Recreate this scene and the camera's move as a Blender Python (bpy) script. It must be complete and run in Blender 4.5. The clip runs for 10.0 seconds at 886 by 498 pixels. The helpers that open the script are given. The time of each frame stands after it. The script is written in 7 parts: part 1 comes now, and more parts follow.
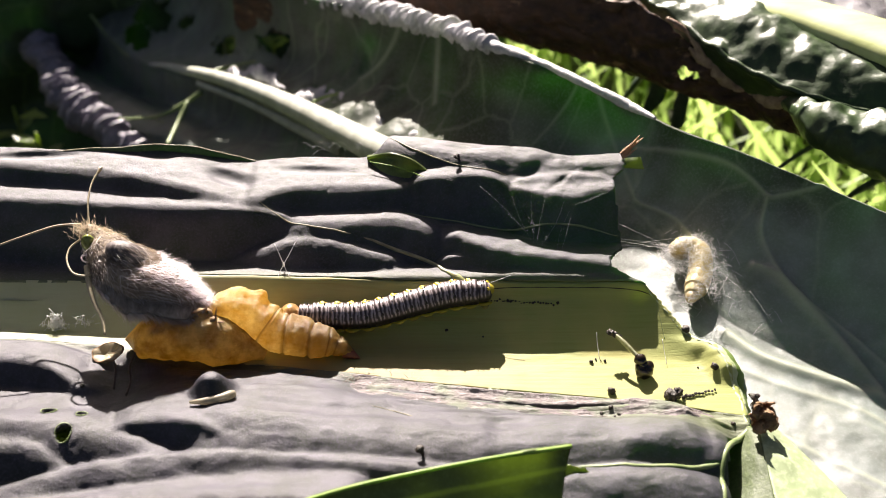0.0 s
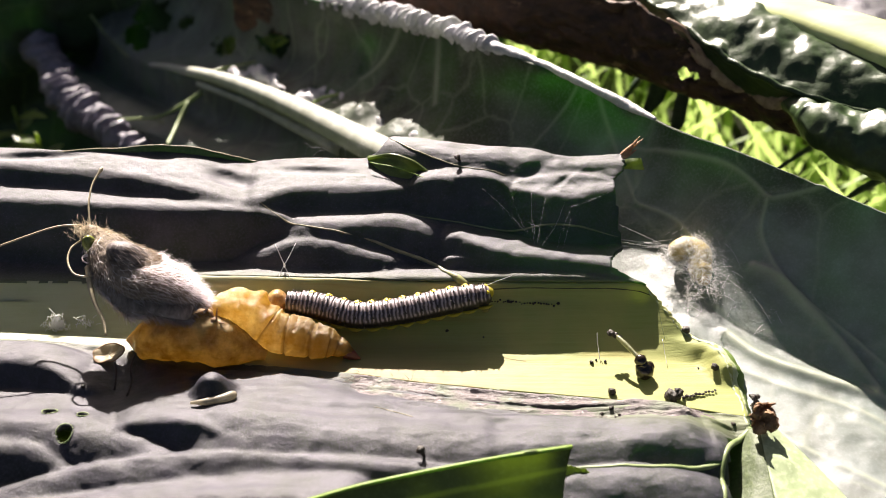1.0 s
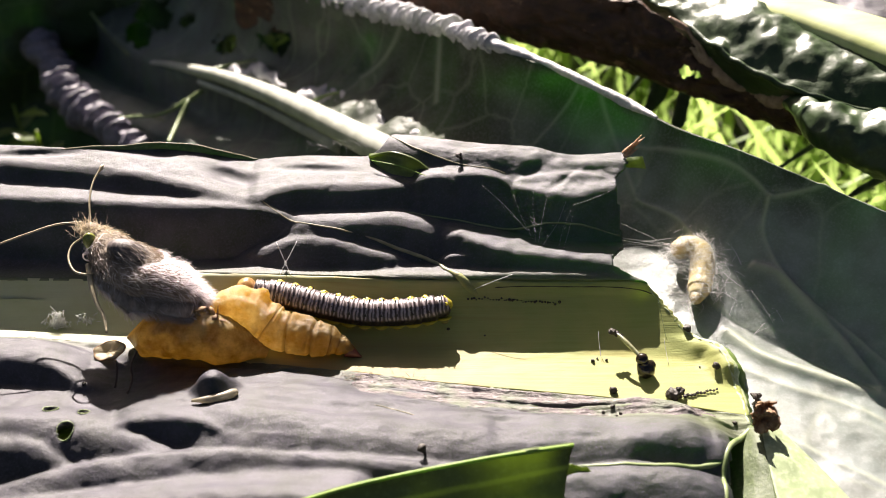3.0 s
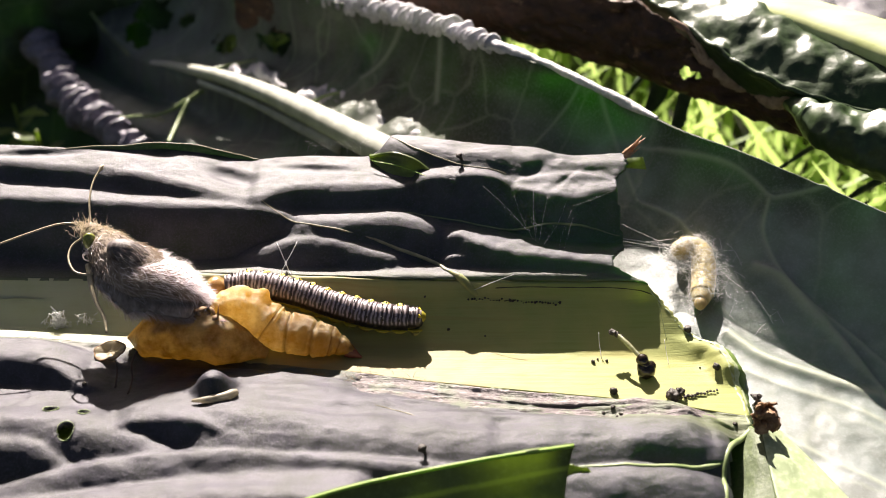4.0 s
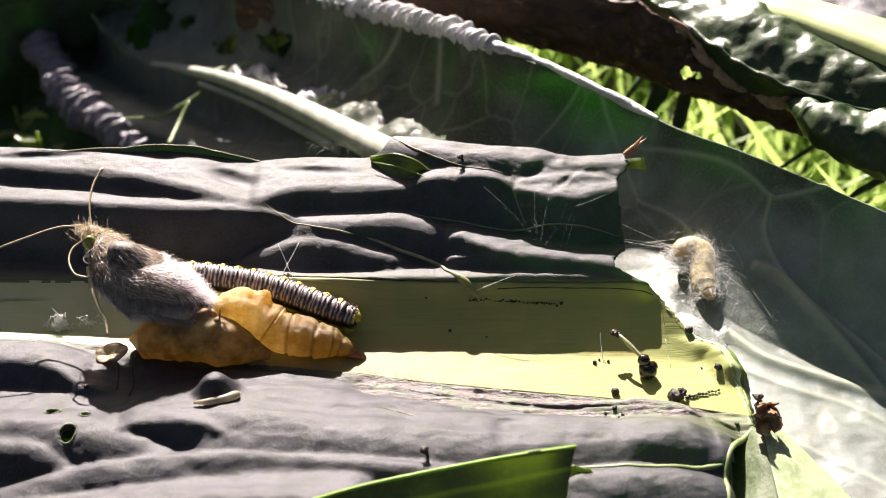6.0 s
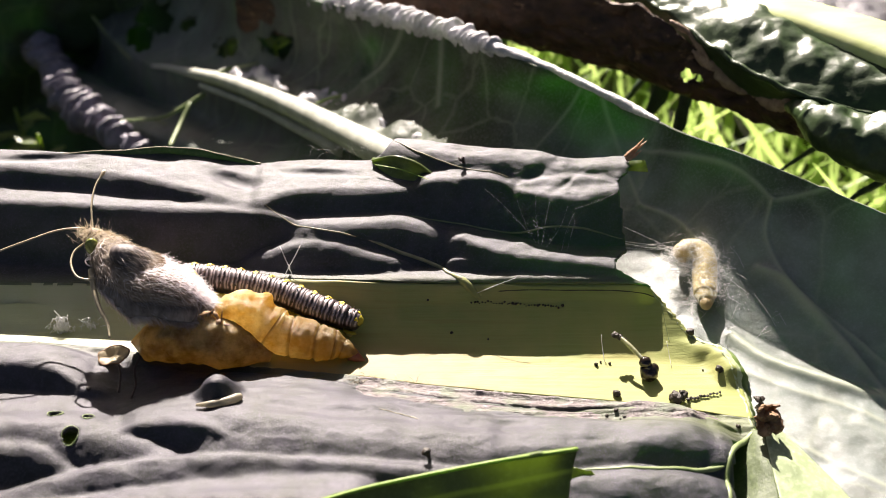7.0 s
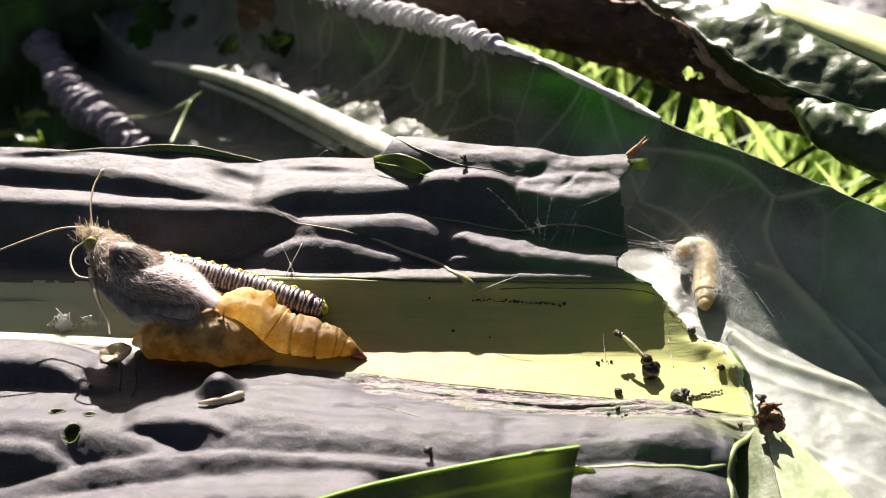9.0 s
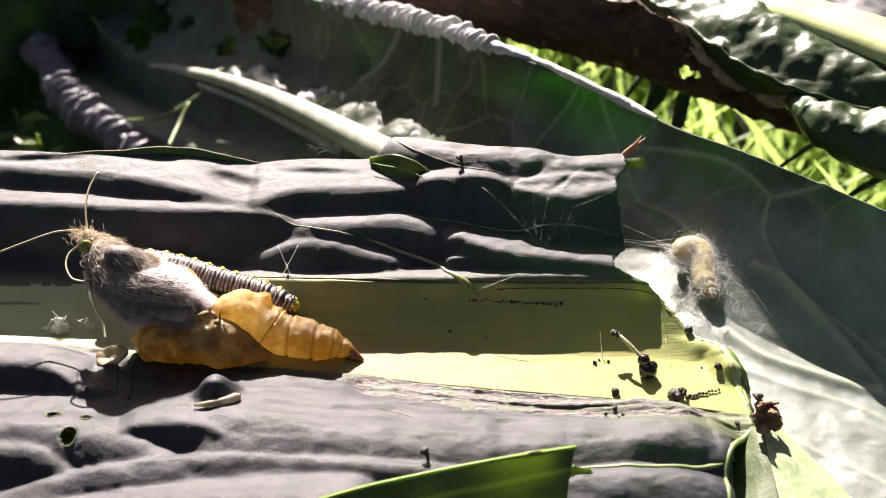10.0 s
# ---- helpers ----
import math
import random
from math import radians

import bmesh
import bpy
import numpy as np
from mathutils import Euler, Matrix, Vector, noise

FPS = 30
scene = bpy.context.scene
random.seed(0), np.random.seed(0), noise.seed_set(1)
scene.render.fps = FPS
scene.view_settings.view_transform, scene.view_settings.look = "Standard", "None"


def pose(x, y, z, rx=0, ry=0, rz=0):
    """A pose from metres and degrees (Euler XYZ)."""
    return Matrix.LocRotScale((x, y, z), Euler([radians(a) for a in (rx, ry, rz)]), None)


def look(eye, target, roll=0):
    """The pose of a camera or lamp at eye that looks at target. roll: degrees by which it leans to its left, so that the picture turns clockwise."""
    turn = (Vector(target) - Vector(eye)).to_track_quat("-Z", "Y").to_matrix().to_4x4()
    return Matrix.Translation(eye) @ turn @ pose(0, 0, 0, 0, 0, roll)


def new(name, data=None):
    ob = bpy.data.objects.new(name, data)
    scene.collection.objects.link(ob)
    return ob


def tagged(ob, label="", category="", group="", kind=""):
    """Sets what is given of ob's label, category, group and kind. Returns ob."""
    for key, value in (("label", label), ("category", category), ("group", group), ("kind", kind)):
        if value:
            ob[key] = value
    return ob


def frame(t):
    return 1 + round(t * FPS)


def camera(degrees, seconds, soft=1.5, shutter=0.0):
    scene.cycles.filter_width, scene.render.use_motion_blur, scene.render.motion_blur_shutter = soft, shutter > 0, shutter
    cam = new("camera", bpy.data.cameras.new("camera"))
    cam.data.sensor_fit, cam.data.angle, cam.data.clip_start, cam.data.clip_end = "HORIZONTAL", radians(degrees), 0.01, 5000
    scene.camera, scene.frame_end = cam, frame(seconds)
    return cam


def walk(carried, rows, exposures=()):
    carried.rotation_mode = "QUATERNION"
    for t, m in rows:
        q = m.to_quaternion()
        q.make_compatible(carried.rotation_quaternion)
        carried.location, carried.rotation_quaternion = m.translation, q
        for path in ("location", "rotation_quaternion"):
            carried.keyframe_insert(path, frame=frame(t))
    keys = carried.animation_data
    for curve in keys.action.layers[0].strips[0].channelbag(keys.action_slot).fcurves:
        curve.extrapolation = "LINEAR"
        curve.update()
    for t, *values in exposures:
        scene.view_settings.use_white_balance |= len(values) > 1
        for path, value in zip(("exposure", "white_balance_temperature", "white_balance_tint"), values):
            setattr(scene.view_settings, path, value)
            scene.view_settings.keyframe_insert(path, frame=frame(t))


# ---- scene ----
# Lengths below are in millimetres and go into the meshes through MM.
MM = 0.001
cam = camera(45.0, 10.0, soft=0.5)
cam.data.dof.use_dof, cam.data.dof.focus_distance, cam.data.dof.aperture_fstop = True, 0.089, 50.0
walk(cam, [
    (0, look((0.000000, -0.070599, 0.063567), (0.000000, 0.000000, 0.000000), -0.000)),
    (0.5, look((0.000000, -0.070599, 0.063567), (0.000000, 0.000000, 0.000000), -0.000)),
    (1, look((-0.000119, -0.070611, 0.063685), (-0.000043, -0.000026, 0.000103), 0.052)),
    (1.5, look((-0.000186, -0.070602, 0.063491), (-0.000058, -0.000004, -0.000077), 0.153)),
    (2, look((-0.000244, -0.070605, 0.063552), (-0.000089, -0.000031, -0.000043), 0.202)),
    (2.5, look((-0.000220, -0.070600, 0.063573), (-0.000143, -0.000076, -0.000078), 0.133)),
    (4, look((-0.000368, -0.070585, 0.063590), (-0.000185, -0.000044, -0.000041), 0.300)),
    (4.5, look((-0.000125, -0.070555, 0.063689), (-0.000142, -0.000023, 0.000048), -0.101)),
    (5, look((-0.000111, -0.070564, 0.063682), (-0.000137, -0.000025, 0.000049), -0.101)),
    (5.5, look((-0.000307, -0.070550, 0.063667), (-0.000225, -0.000025, 0.000018), 0.060)),
    (7, look((-0.000596, -0.070579, 0.063867), (-0.000423, 0.000018, 0.000298), 0.098)),
    (7.5, look((-0.000871, -0.070601, 0.063970), (-0.000588, 0.000015, 0.000422), 0.350)),
    (8, look((-0.000655, -0.070587, 0.063919), (-0.000498, -0.000005, 0.000332), 0.114)),
    (8.5, look((-0.000899, -0.070574, 0.063891), (-0.000656, -0.000070, 0.000219), 0.335)),
    (9, look((-0.000751, -0.070573, 0.063901), (-0.000569, -0.000119, 0.000174), 0.156)),
    (9.5, look((-0.000560, -0.070561, 0.063798), (-0.000433, -0.000092, 0.000087), 0.073)),
    (10, look((-0.000245, -0.070476, 0.063867), (-0.000265, -0.000012, 0.000149), -0.309)),
], exposures=[(0, 1.38, 6900, 15), (10, 1.38, 6900, 15)])

# ---- light: low sun from behind the leaf, clear sky ----
SUN_EL, SUN_AZ = radians(30), radians(-9)
to_sun = Vector((math.sin(SUN_AZ) * math.cos(SUN_EL), math.cos(SUN_AZ) * math.cos(SUN_EL), math.sin(SUN_EL)))
world = bpy.data.worlds.new("sky")
scene.world = world
world.use_nodes = True
wn = world.node_tree
sky = wn.nodes.new("ShaderNodeTexSky")
sky.air_density, sky.dust_density, sky.ozone_density = 1.0, 4.0, 0.4
sky.sky_type, sky.sun_disc, sky.sun_elevation, sky.sun_rotation = "NISHITA", False, SUN_EL, SUN_AZ
wn.links.new(sky.outputs[0], wn.nodes["Background"].inputs[0])
wn.nodes["Background"].inputs[1].default_value = 0.023
sun = new("sun", bpy.data.lights.new("sun", "SUN"))
sun.data.energy, sun.data.angle, sun.data.color = 7.0, radians(0.6), (1.0, 0.95, 0.88)
sun.matrix_world = look(to_sun, (0, 0, 0))


# ---- materials ----
class Mat:
    """A node material with short calls for its parts; texture space is in millimetres."""

    def __init__(self, name):
        self.mat = bpy.data.materials.new(name)
        self.mat.use_nodes = True
        self.t = self.mat.node_tree
        self.b = self.t.nodes["Principled BSDF"]
        self.out = self.t.nodes["Material Output"]
        self.co = None

    def node(self, kind, **sets):
        n = self.t.nodes.new(kind)
        for k, v in sets.items():
            n.inputs[k.replace("_", " ")].default_value = v
        return n

    def link(self, a, b):
        self.t.links.new(a, b)

    def coords(self, sx=1.0, sy=1.0, sz=1.0):
        tc = self.node("ShaderNodeTexCoord")
        mp = self.node("ShaderNodeMapping")
        mp.inputs["Scale"].default_value = (1000 * sx, 1000 * sy, 1000 * sz)
        self.link(tc.outputs["Object"], mp.inputs["Vector"])
        return mp.outputs[0]

    def noise(self, scale, detail=4.0, rough=0.55, stretch=(1, 1, 1), warp=0.0):
        n = self.node("ShaderNodeTexNoise", Scale=scale, Detail=detail, Roughness=rough, Distortion=warp)
        self.link(self.coords(*stretch), n.inputs["Vector"])
        return n.outputs["Fac"]

    def ramp(self, fac, stops):
        r = self.node("ShaderNodeValToRGB")
        els = r.color_ramp.elements
        while len(els) < len(stops):
            els.new(0.5)
        for e, (p, c) in zip(els, stops):
            e.position = p
            e.color = (*c, 1) if not isinstance(c, (int, float)) else (c, c, c, 1)
        self.link(fac, r.inputs[0])
        return r.outputs[0]

    def mix(self, fac, a, b, mode="MIX"):
        m = self.node("ShaderNodeMix")
        m.data_type, m.blend_type = "RGBA", mode
        for k, v in ((0, fac), (6, a), (7, b)):
            sock = m.inputs[k]
            if isinstance(v, (int, float)):
                sock.default_value = (v, v, v, 1) if k else v
            elif isinstance(v, tuple):
                sock.default_value = (*v, 1)
            else:
                self.link(v, sock)
        return m.outputs[2]

    def math(self, op, a, b=0.0):
        m = self.node("ShaderNodeMath")
        m.operation = op
        for sock, v in zip(m.inputs, (a, b)):
            if isinstance(v, (int, float)):
                sock.default_value = v
            else:
                self.link(v, sock)
        return m.outputs[0]

    def attr(self, name):
        a = self.node("ShaderNodeAttribute")
        a.attribute_name = name
        return a.outputs["Fac"]

    def random(self):
        return self.node("ShaderNodeObjectInfo").outputs["Random"]

    def set(self, **vals):
        for k, v in vals.items():
            sock = self.b.inputs[k.replace("_", " ")]
            if isinstance(v, tuple):
                sock.default_value = (*v, 1) if len(v) == 3 and sock.type == "RGBA" else v
            elif isinstance(v, (int, float)):
                sock.default_value = v
            else:
                self.link(v, sock)
        return self

    def bump(self, height, strength=0.3, dist=0.2):
        b = self.node("ShaderNodeBump", Strength=strength, Distance=dist * MM)
        self.link(height, b.inputs["Height"])
        self.link(b.outputs[0], self.b.inputs["Normal"])
        return self

    def translucent(self, color, amount):
        tr = self.node("ShaderNodeBsdfTranslucent")
        if isinstance(color, tuple):
            tr.inputs[0].default_value = (*color, 1)
        else:
            self.link(color, tr.inputs[0])
        mx = self.node("ShaderNodeMixShader")
        mx.inputs[0].default_value = amount
        self.link(self.b.outputs[0], mx.inputs[1])
        self.link(tr.outputs[0], mx.inputs[2])
        self.link(mx.outputs[0], self.out.inputs[0])
        return self


def leaf_material(name, dark, light, rib, rough, spec, trans, trans_amt, bump=0.5, grain=3.0, net=0.0, wax=0.0, tone_grade=False, sheen=0.27, thin=0.0):
    """Waxy leaf: green between pale veins (attribute 'vein'), fine puckers, dust and painted sparkle."""
    m = Mat(name)
    big = m.noise(0.35, 5)
    fine = m.noise(grain, 6, 0.65)
    col = m.mix(m.ramp(big, [(0.3, 0.0), (0.7, 1.0)]), dark, light)
    if tone_grade:
        # shade put into the colour: pale broad end, patchy dark middle and rim
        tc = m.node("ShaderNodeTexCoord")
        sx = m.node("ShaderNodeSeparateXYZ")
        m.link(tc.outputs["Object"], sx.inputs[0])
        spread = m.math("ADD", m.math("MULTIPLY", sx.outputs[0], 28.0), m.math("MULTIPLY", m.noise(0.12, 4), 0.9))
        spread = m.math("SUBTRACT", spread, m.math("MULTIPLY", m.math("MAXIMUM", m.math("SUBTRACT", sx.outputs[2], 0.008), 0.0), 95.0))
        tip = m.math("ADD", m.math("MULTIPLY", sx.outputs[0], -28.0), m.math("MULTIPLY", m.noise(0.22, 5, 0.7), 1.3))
        lit_mask = m.math("MAXIMUM", m.ramp(spread, [(0.0, 0.0), (0.55, 1.0)]), m.ramp(m.math("MULTIPLY", tip, 0.3), [(0.36, 0.0), (0.72, 0.62)]))
        col = m.mix(lit_mask, (0.062, 0.072, 0.046), col)
    col = m.mix(m.math("MULTIPLY", m.ramp(fine, [(0.48, 0.0), (0.70, 1.0)]), 0.2 if tone_grade else 0.55), col, tuple(c * 1.9 for c in light))
    vein = m.attr("vein")
    if net:
        vo = m.node("ShaderNodeTexVoronoi", Scale=net)
        vo.feature = "DISTANCE_TO_EDGE"
        wob = m.node("ShaderNodeTexNoise", Scale=0.3, Detail=3.0)
        m.link(m.coords(), wob.inputs["Vector"])
        sh = m.node("ShaderNodeVectorMath")
        sh.operation = "MULTIPLY_ADD"
        m.link(wob.outputs["Color"], sh.inputs[0])
        sh.inputs[1].default_value = (1.5, 1.5, 1.5)
        m.link(m.coords(1, 1, 0.3), sh.inputs[2])
        m.link(sh.outputs[0], vo.inputs["Vector"])
        vein = m.math("MAXIMUM", vein, m.ramp(vo.outputs["Distance"], [(0.0, 0.22 if tone_grade else 0.5), (0.035, 0.0)]))
    col = m.mix(vein, col, rib)
    ro = m.math("ADD", m.math("MULTIPLY", fine, 0.22), rough - 0.1)
    m.set(Base_Color=col, Roughness=ro, Specular_IOR_Level=spec)
    h = m.math("ADD", fine, m.math("MULTIPLY", m.noise(1.1, 3), 0.4))
    if wax:
        h = m.math("ADD", h, m.math("MULTIPLY", m.noise(11.0, 3, 0.7), 0.8))
        # the leaf's sparkle is put into the colour as pale specks
        glint_dots = m.math("MULTIPLY", m.ramp(m.noise(15.0, 2, 0.5), [(0.66, 0.0), (0.72, 1.0)]), 0.0 if tone_grade else 0.45)
        m.set(Base_Color=m.mix(glint_dots, col, (0.36, 0.33, 0.42)))
        glint = m.node("ShaderNodeBump", Strength=0.9, Distance=0.05 * MM)
        m.link(m.noise(9.0, 3, 0.7), glint.inputs["Height"])
        m.link(glint.outputs[0], m.b.inputs["Coat Normal"])
        m.set(Coat_Weight=m.math("MULTIPLY", lit_mask, wax) if tone_grade else wax, Coat_Roughness=sheen, Coat_Tint=(0.94, 0.9, 1.0))
        # specular fades along with the shade held in the colour
        if tone_grade:
            m.set(Specular_IOR_Level=m.math("ADD", m.math("MULTIPLY", lit_mask, spec - 0.15), 0.15))
    m.bump(h, bump, 0.12)
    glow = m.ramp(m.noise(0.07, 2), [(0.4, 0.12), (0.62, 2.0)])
    # translucency raised along x, strongest at the blade's right end
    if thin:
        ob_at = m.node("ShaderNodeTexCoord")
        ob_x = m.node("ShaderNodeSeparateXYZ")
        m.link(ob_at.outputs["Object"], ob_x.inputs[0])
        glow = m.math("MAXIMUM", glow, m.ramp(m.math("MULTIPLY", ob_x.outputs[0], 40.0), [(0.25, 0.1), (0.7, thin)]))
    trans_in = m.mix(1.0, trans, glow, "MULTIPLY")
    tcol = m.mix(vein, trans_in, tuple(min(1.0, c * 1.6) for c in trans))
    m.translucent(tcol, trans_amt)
    return m.mat


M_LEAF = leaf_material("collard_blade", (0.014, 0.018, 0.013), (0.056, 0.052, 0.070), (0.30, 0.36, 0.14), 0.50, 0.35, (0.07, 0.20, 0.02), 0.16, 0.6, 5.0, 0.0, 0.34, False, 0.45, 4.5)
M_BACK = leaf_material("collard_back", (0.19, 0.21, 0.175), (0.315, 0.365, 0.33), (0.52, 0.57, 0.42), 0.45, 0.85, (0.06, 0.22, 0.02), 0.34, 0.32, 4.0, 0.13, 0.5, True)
M_CURL = leaf_material("curled_margin", (0.055, 0.048, 0.066), (0.23, 0.21, 0.26), (0.2, 0.2, 0.2), 0.5, 0.8, (0.1, 0.1, 0.1), 0.1, 0.7, 2.0, 0.0, 0.2)
M_FRILL = leaf_material("pale_frill", (0.40, 0.40, 0.40), (0.62, 0.6, 0.64), (0.4, 0.4, 0.4), 0.5, 0.8, (0.3, 0.34, 0.22), 0.2, 0.5, 2.0, 0.0, 0.15)
M_GLOSS = leaf_material("glossy_blade", (0.016, 0.034, 0.010), (0.034, 0.06, 0.02), (0.40, 0.46, 0.16), 0.38, 0.5, (0.05, 0.16, 0.02), 0.05, 0.5, 1.5)
M_FRESH = leaf_material("fresh_blade", (0.12, 0.17, 0.055), (0.19, 0.25, 0.09), (0.28, 0.38, 0.14), 0.4, 0.6, (0.42, 0.54, 0.12), 0.55, 0.3, 2.0)


def simple(name, c1, c2, rough=0.6, spec=0.4, scale=3.0, bump=0.4, trans=None, amt=0.0, stretch=(1, 1, 1), dist=0.15, **more):
    m = Mat(name)
    n = m.noise(scale, 6, 0.65, stretch)
    m.set(Base_Color=m.ramp(n, [(0.3, c1), (0.7, c2)]), Roughness=rough, Specular_IOR_Level=spec, **more)
    m.bump(n, bump, dist)
    if trans:
        m.translucent(trans, amt)
    return m.mat


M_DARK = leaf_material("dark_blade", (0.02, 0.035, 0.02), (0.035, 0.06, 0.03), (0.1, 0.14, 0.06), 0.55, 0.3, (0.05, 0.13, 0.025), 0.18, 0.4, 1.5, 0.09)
M_VEIN = simple("side_vein", (0.16, 0.22, 0.08), (0.30, 0.36, 0.18), 0.45, 0.4, 0.6, 0.3, (0.25, 0.4, 0.08), 0.15)
M_STALK = simple("stalk", (0.52, 0.6, 0.22), (0.72, 0.76, 0.4), 0.4, 0.4, 0.4, 0.3, (0.4, 0.5, 0.1), 0.15, (0.3, 1, 1))
M_PALERIB = simple("pale_rib", (0.36, 0.37, 0.31), (0.60, 0.61, 0.53), 0.45, 0.4, 0.5, 0.3, (0.4, 0.5, 0.2), 0.12)


M_PALE = leaf_material("pale_blade", (0.30, 0.37, 0.20), (0.38, 0.44, 0.28), (0.46, 0.5, 0.36), 0.42, 0.5, (0.25, 0.4, 0.08), 0.2, 0.3, 2.0)
# green of the curled margin lip, and of the scrap half painted as shaded
M_LIP_SHADE = leaf_material("lip_and_shade", (0.06, 0.085, 0.03), (0.10, 0.13, 0.055), (0.2, 0.3, 0.1), 0.5, 0.4, (0.08, 0.22, 0.03), 0.2, 0.4, 3.0)
M_FRESHEDGE = simple("fresh_edge", (0.22, 0.36, 0.06), (0.32, 0.46, 0.1), 0.4, 0.4, 1.0, 0.1, (0.3, 0.55, 0.06), 0.3)


def rib_material():
    """Fleshy midrib: pale yellow green with straw stains and lengthwise fibres."""
    m = Mat("midrib")
    fib = m.noise(1.0, 6, 0.6, (0.12, 3.0, 1.0))
    spot = m.noise(0.22, 4)
    col = m.ramp(fib, [(0.3, (0.23, 0.265, 0.10)), (0.7, (0.37, 0.40, 0.185))])
    col = m.mix(m.ramp(spot, [(0.42, 0.0), (0.66, 0.9)]), col, (0.46, 0.40, 0.18))
    tc = m.node("ShaderNodeTexCoord")
    sx = m.node("ShaderNodeSeparateXYZ")
    m.link(tc.outputs["Object"], sx.inputs[0])
    along_x = m.math("ADD", m.math("MULTIPLY", sx.outputs[0], 20.0), 0.3)
    col = m.mix(m.ramp(along_x, [(0.2, 0.2), (0.85, 0.0)]), col, (0.42, 0.36, 0.19))
    tone_grade = m.math("MULTIPLY", m.ramp(along_x, [(-0.0, 0.85), (0.3, 0.0)]), m.ramp(m.noise(0.3, 4), [(0.3, 0.7), (0.6, 1.0)]))
    across = m.math("ADD", m.math("MULTIPLY", sx.outputs[1], 100.0), 0.5)
    strip = m.ramp(across, [(0.55, 1.0), (0.75, 0.0)])
    col = m.mix(m.math("MULTIPLY", strip, m.ramp(along_x, [(0.1, 0.3), (0.33, 0.7), (0.45, 0.7), (0.62, 0.1)])), col, (0.34, 0.24, 0.13))
    streak = m.noise(0.9, 5, 0.6, (0.08, 2.2, 1.0))
    col = m.mix(m.math("MULTIPLY", m.ramp(streak, [(0.52, 0.0), (0.66, 1.0)]), m.ramp(along_x, [(0.25, 0.75), (0.75, 0.1)])), col, (0.33, 0.22, 0.11))
    # left end mixed paler grey, right end paler yellow-green
    col = m.mix(tone_grade, col, (0.52, 0.54, 0.42))
    col = m.mix(m.ramp(along_x, [(0.55, 0.0), (0.95, 0.5)]), col, (0.48, 0.54, 0.17))
    m.set(Base_Color=col, Roughness=0.5, Specular_IOR_Level=0.22)
    m.bump(m.math("ADD", fib, m.math("MULTIPLY", m.noise(6.0, 4), 0.4)), 0.4, 0.1)
    m.translucent((0.42, 0.5, 0.07), 0.28)
    return m.mat


M_RIB = rib_material()
M_FRASS = simple("frass", (0.008, 0.006, 0.004), (0.05, 0.035, 0.022), 0.5, 0.5, 4.0, 0.8)
def bark_material():
    """Withered leaf: dark red-brown with lengthwise creases and a few tan flakes."""
    m = Mat("withered_leaf")
    fib, spot = m.noise(0.6, 6, 0.65, (0.35, 1, 1)), m.noise(0.5, 5, 0.6, (0.6, 1, 1.3))
    col = m.ramp(fib, [(0.3, (0.018, 0.009, 0.006)), (0.7, (0.11, 0.055, 0.03))])
    col = m.mix(m.ramp(spot, [(0.62, 0.0), (0.7, 0.8)]), col, (0.34, 0.2, 0.11))
    m.set(Base_Color=col, Roughness=0.6, Specular_IOR_Level=0.4)
    m.bump(fib, 0.9, 0.6)
    return m.mat


M_BARK = bark_material()
M_TAN = simple("tan_dry", (0.2, 0.12, 0.08), (0.5, 0.36, 0.26), 0.6, 0.4, 1.2, 0.8)
M_STRAW = simple("dry_brown", (0.16, 0.08, 0.04), (0.45, 0.30, 0.17), 0.6, 0.3, 2.0, 0.7, (0.4, 0.2, 0.06), 0.2)
def shell_material(name, low, high, mottle, glow_low, glow_high, amount):
    """Papery chrysalis shell: two tones with brown mottling, fine wrinkles and dark ring joints."""
    m = Mat(name)
    big, fine, lines = m.noise(0.6, 5, 0.6), m.noise(3.2, 7, 0.75), m.noise(1.6, 4, 0.6, (0.8, 1, 1.4))
    col = m.ramp(big, [(0.35, low), (0.62, high)])
    col = m.mix(m.ramp(fine, [(0.5, 0.0), (0.72, 0.75)]), col, mottle)
    col = m.mix(m.math("MULTIPLY", m.ramp(lines, [(0.5, 0.0), (0.62, 1.0)]), 0.12), col, (0.9, 0.8, 0.55))
    # olive tail end; its colour also holds the caterpillar's shadow
    tail = m.math("MULTIPLY", m.attr("tail"), m.ramp(m.noise(0.9, 3), [(0.3, 0.65), (0.6, 1.0)]))
    col = m.mix(m.math("MULTIPLY", tail, 0.85), col, (0.22, 0.13, 0.03))
    ring = m.attr("vein")
    col = m.mix(m.math("MULTIPLY", ring, 0.75), col, mottle)
    m.set(Base_Color=col, Roughness=0.22, Specular_IOR_Level=0.7)
    m.bump(m.math("ADD", m.math("MULTIPLY", fine, 0.9), m.math("ADD", big, lines)), 0.7, 0.22)
    glow = m.mix(m.math("MULTIPLY", tail, 0.8), m.ramp(big, [(0.35, glow_low), (0.65, glow_high)]), (0.42, 0.25, 0.04))
    m.translucent(m.mix(m.math("MULTIPLY", ring, 0.6), glow, mottle), amount)
    return m.mat


M_PUPA = shell_material("chrysalis_shell", (0.44, 0.27, 0.07), (0.90, 0.75, 0.45), (0.15, 0.07, 0.014), (0.72, 0.46, 0.10), (0.97, 0.82, 0.44), 0.58)
M_PUPA_DARK = shell_material("chrysalis_dark", (0.15, 0.085, 0.025), (0.56, 0.41, 0.17), (0.05, 0.027, 0.009), (0.46, 0.28, 0.045), (0.92, 0.68, 0.2), 0.5)
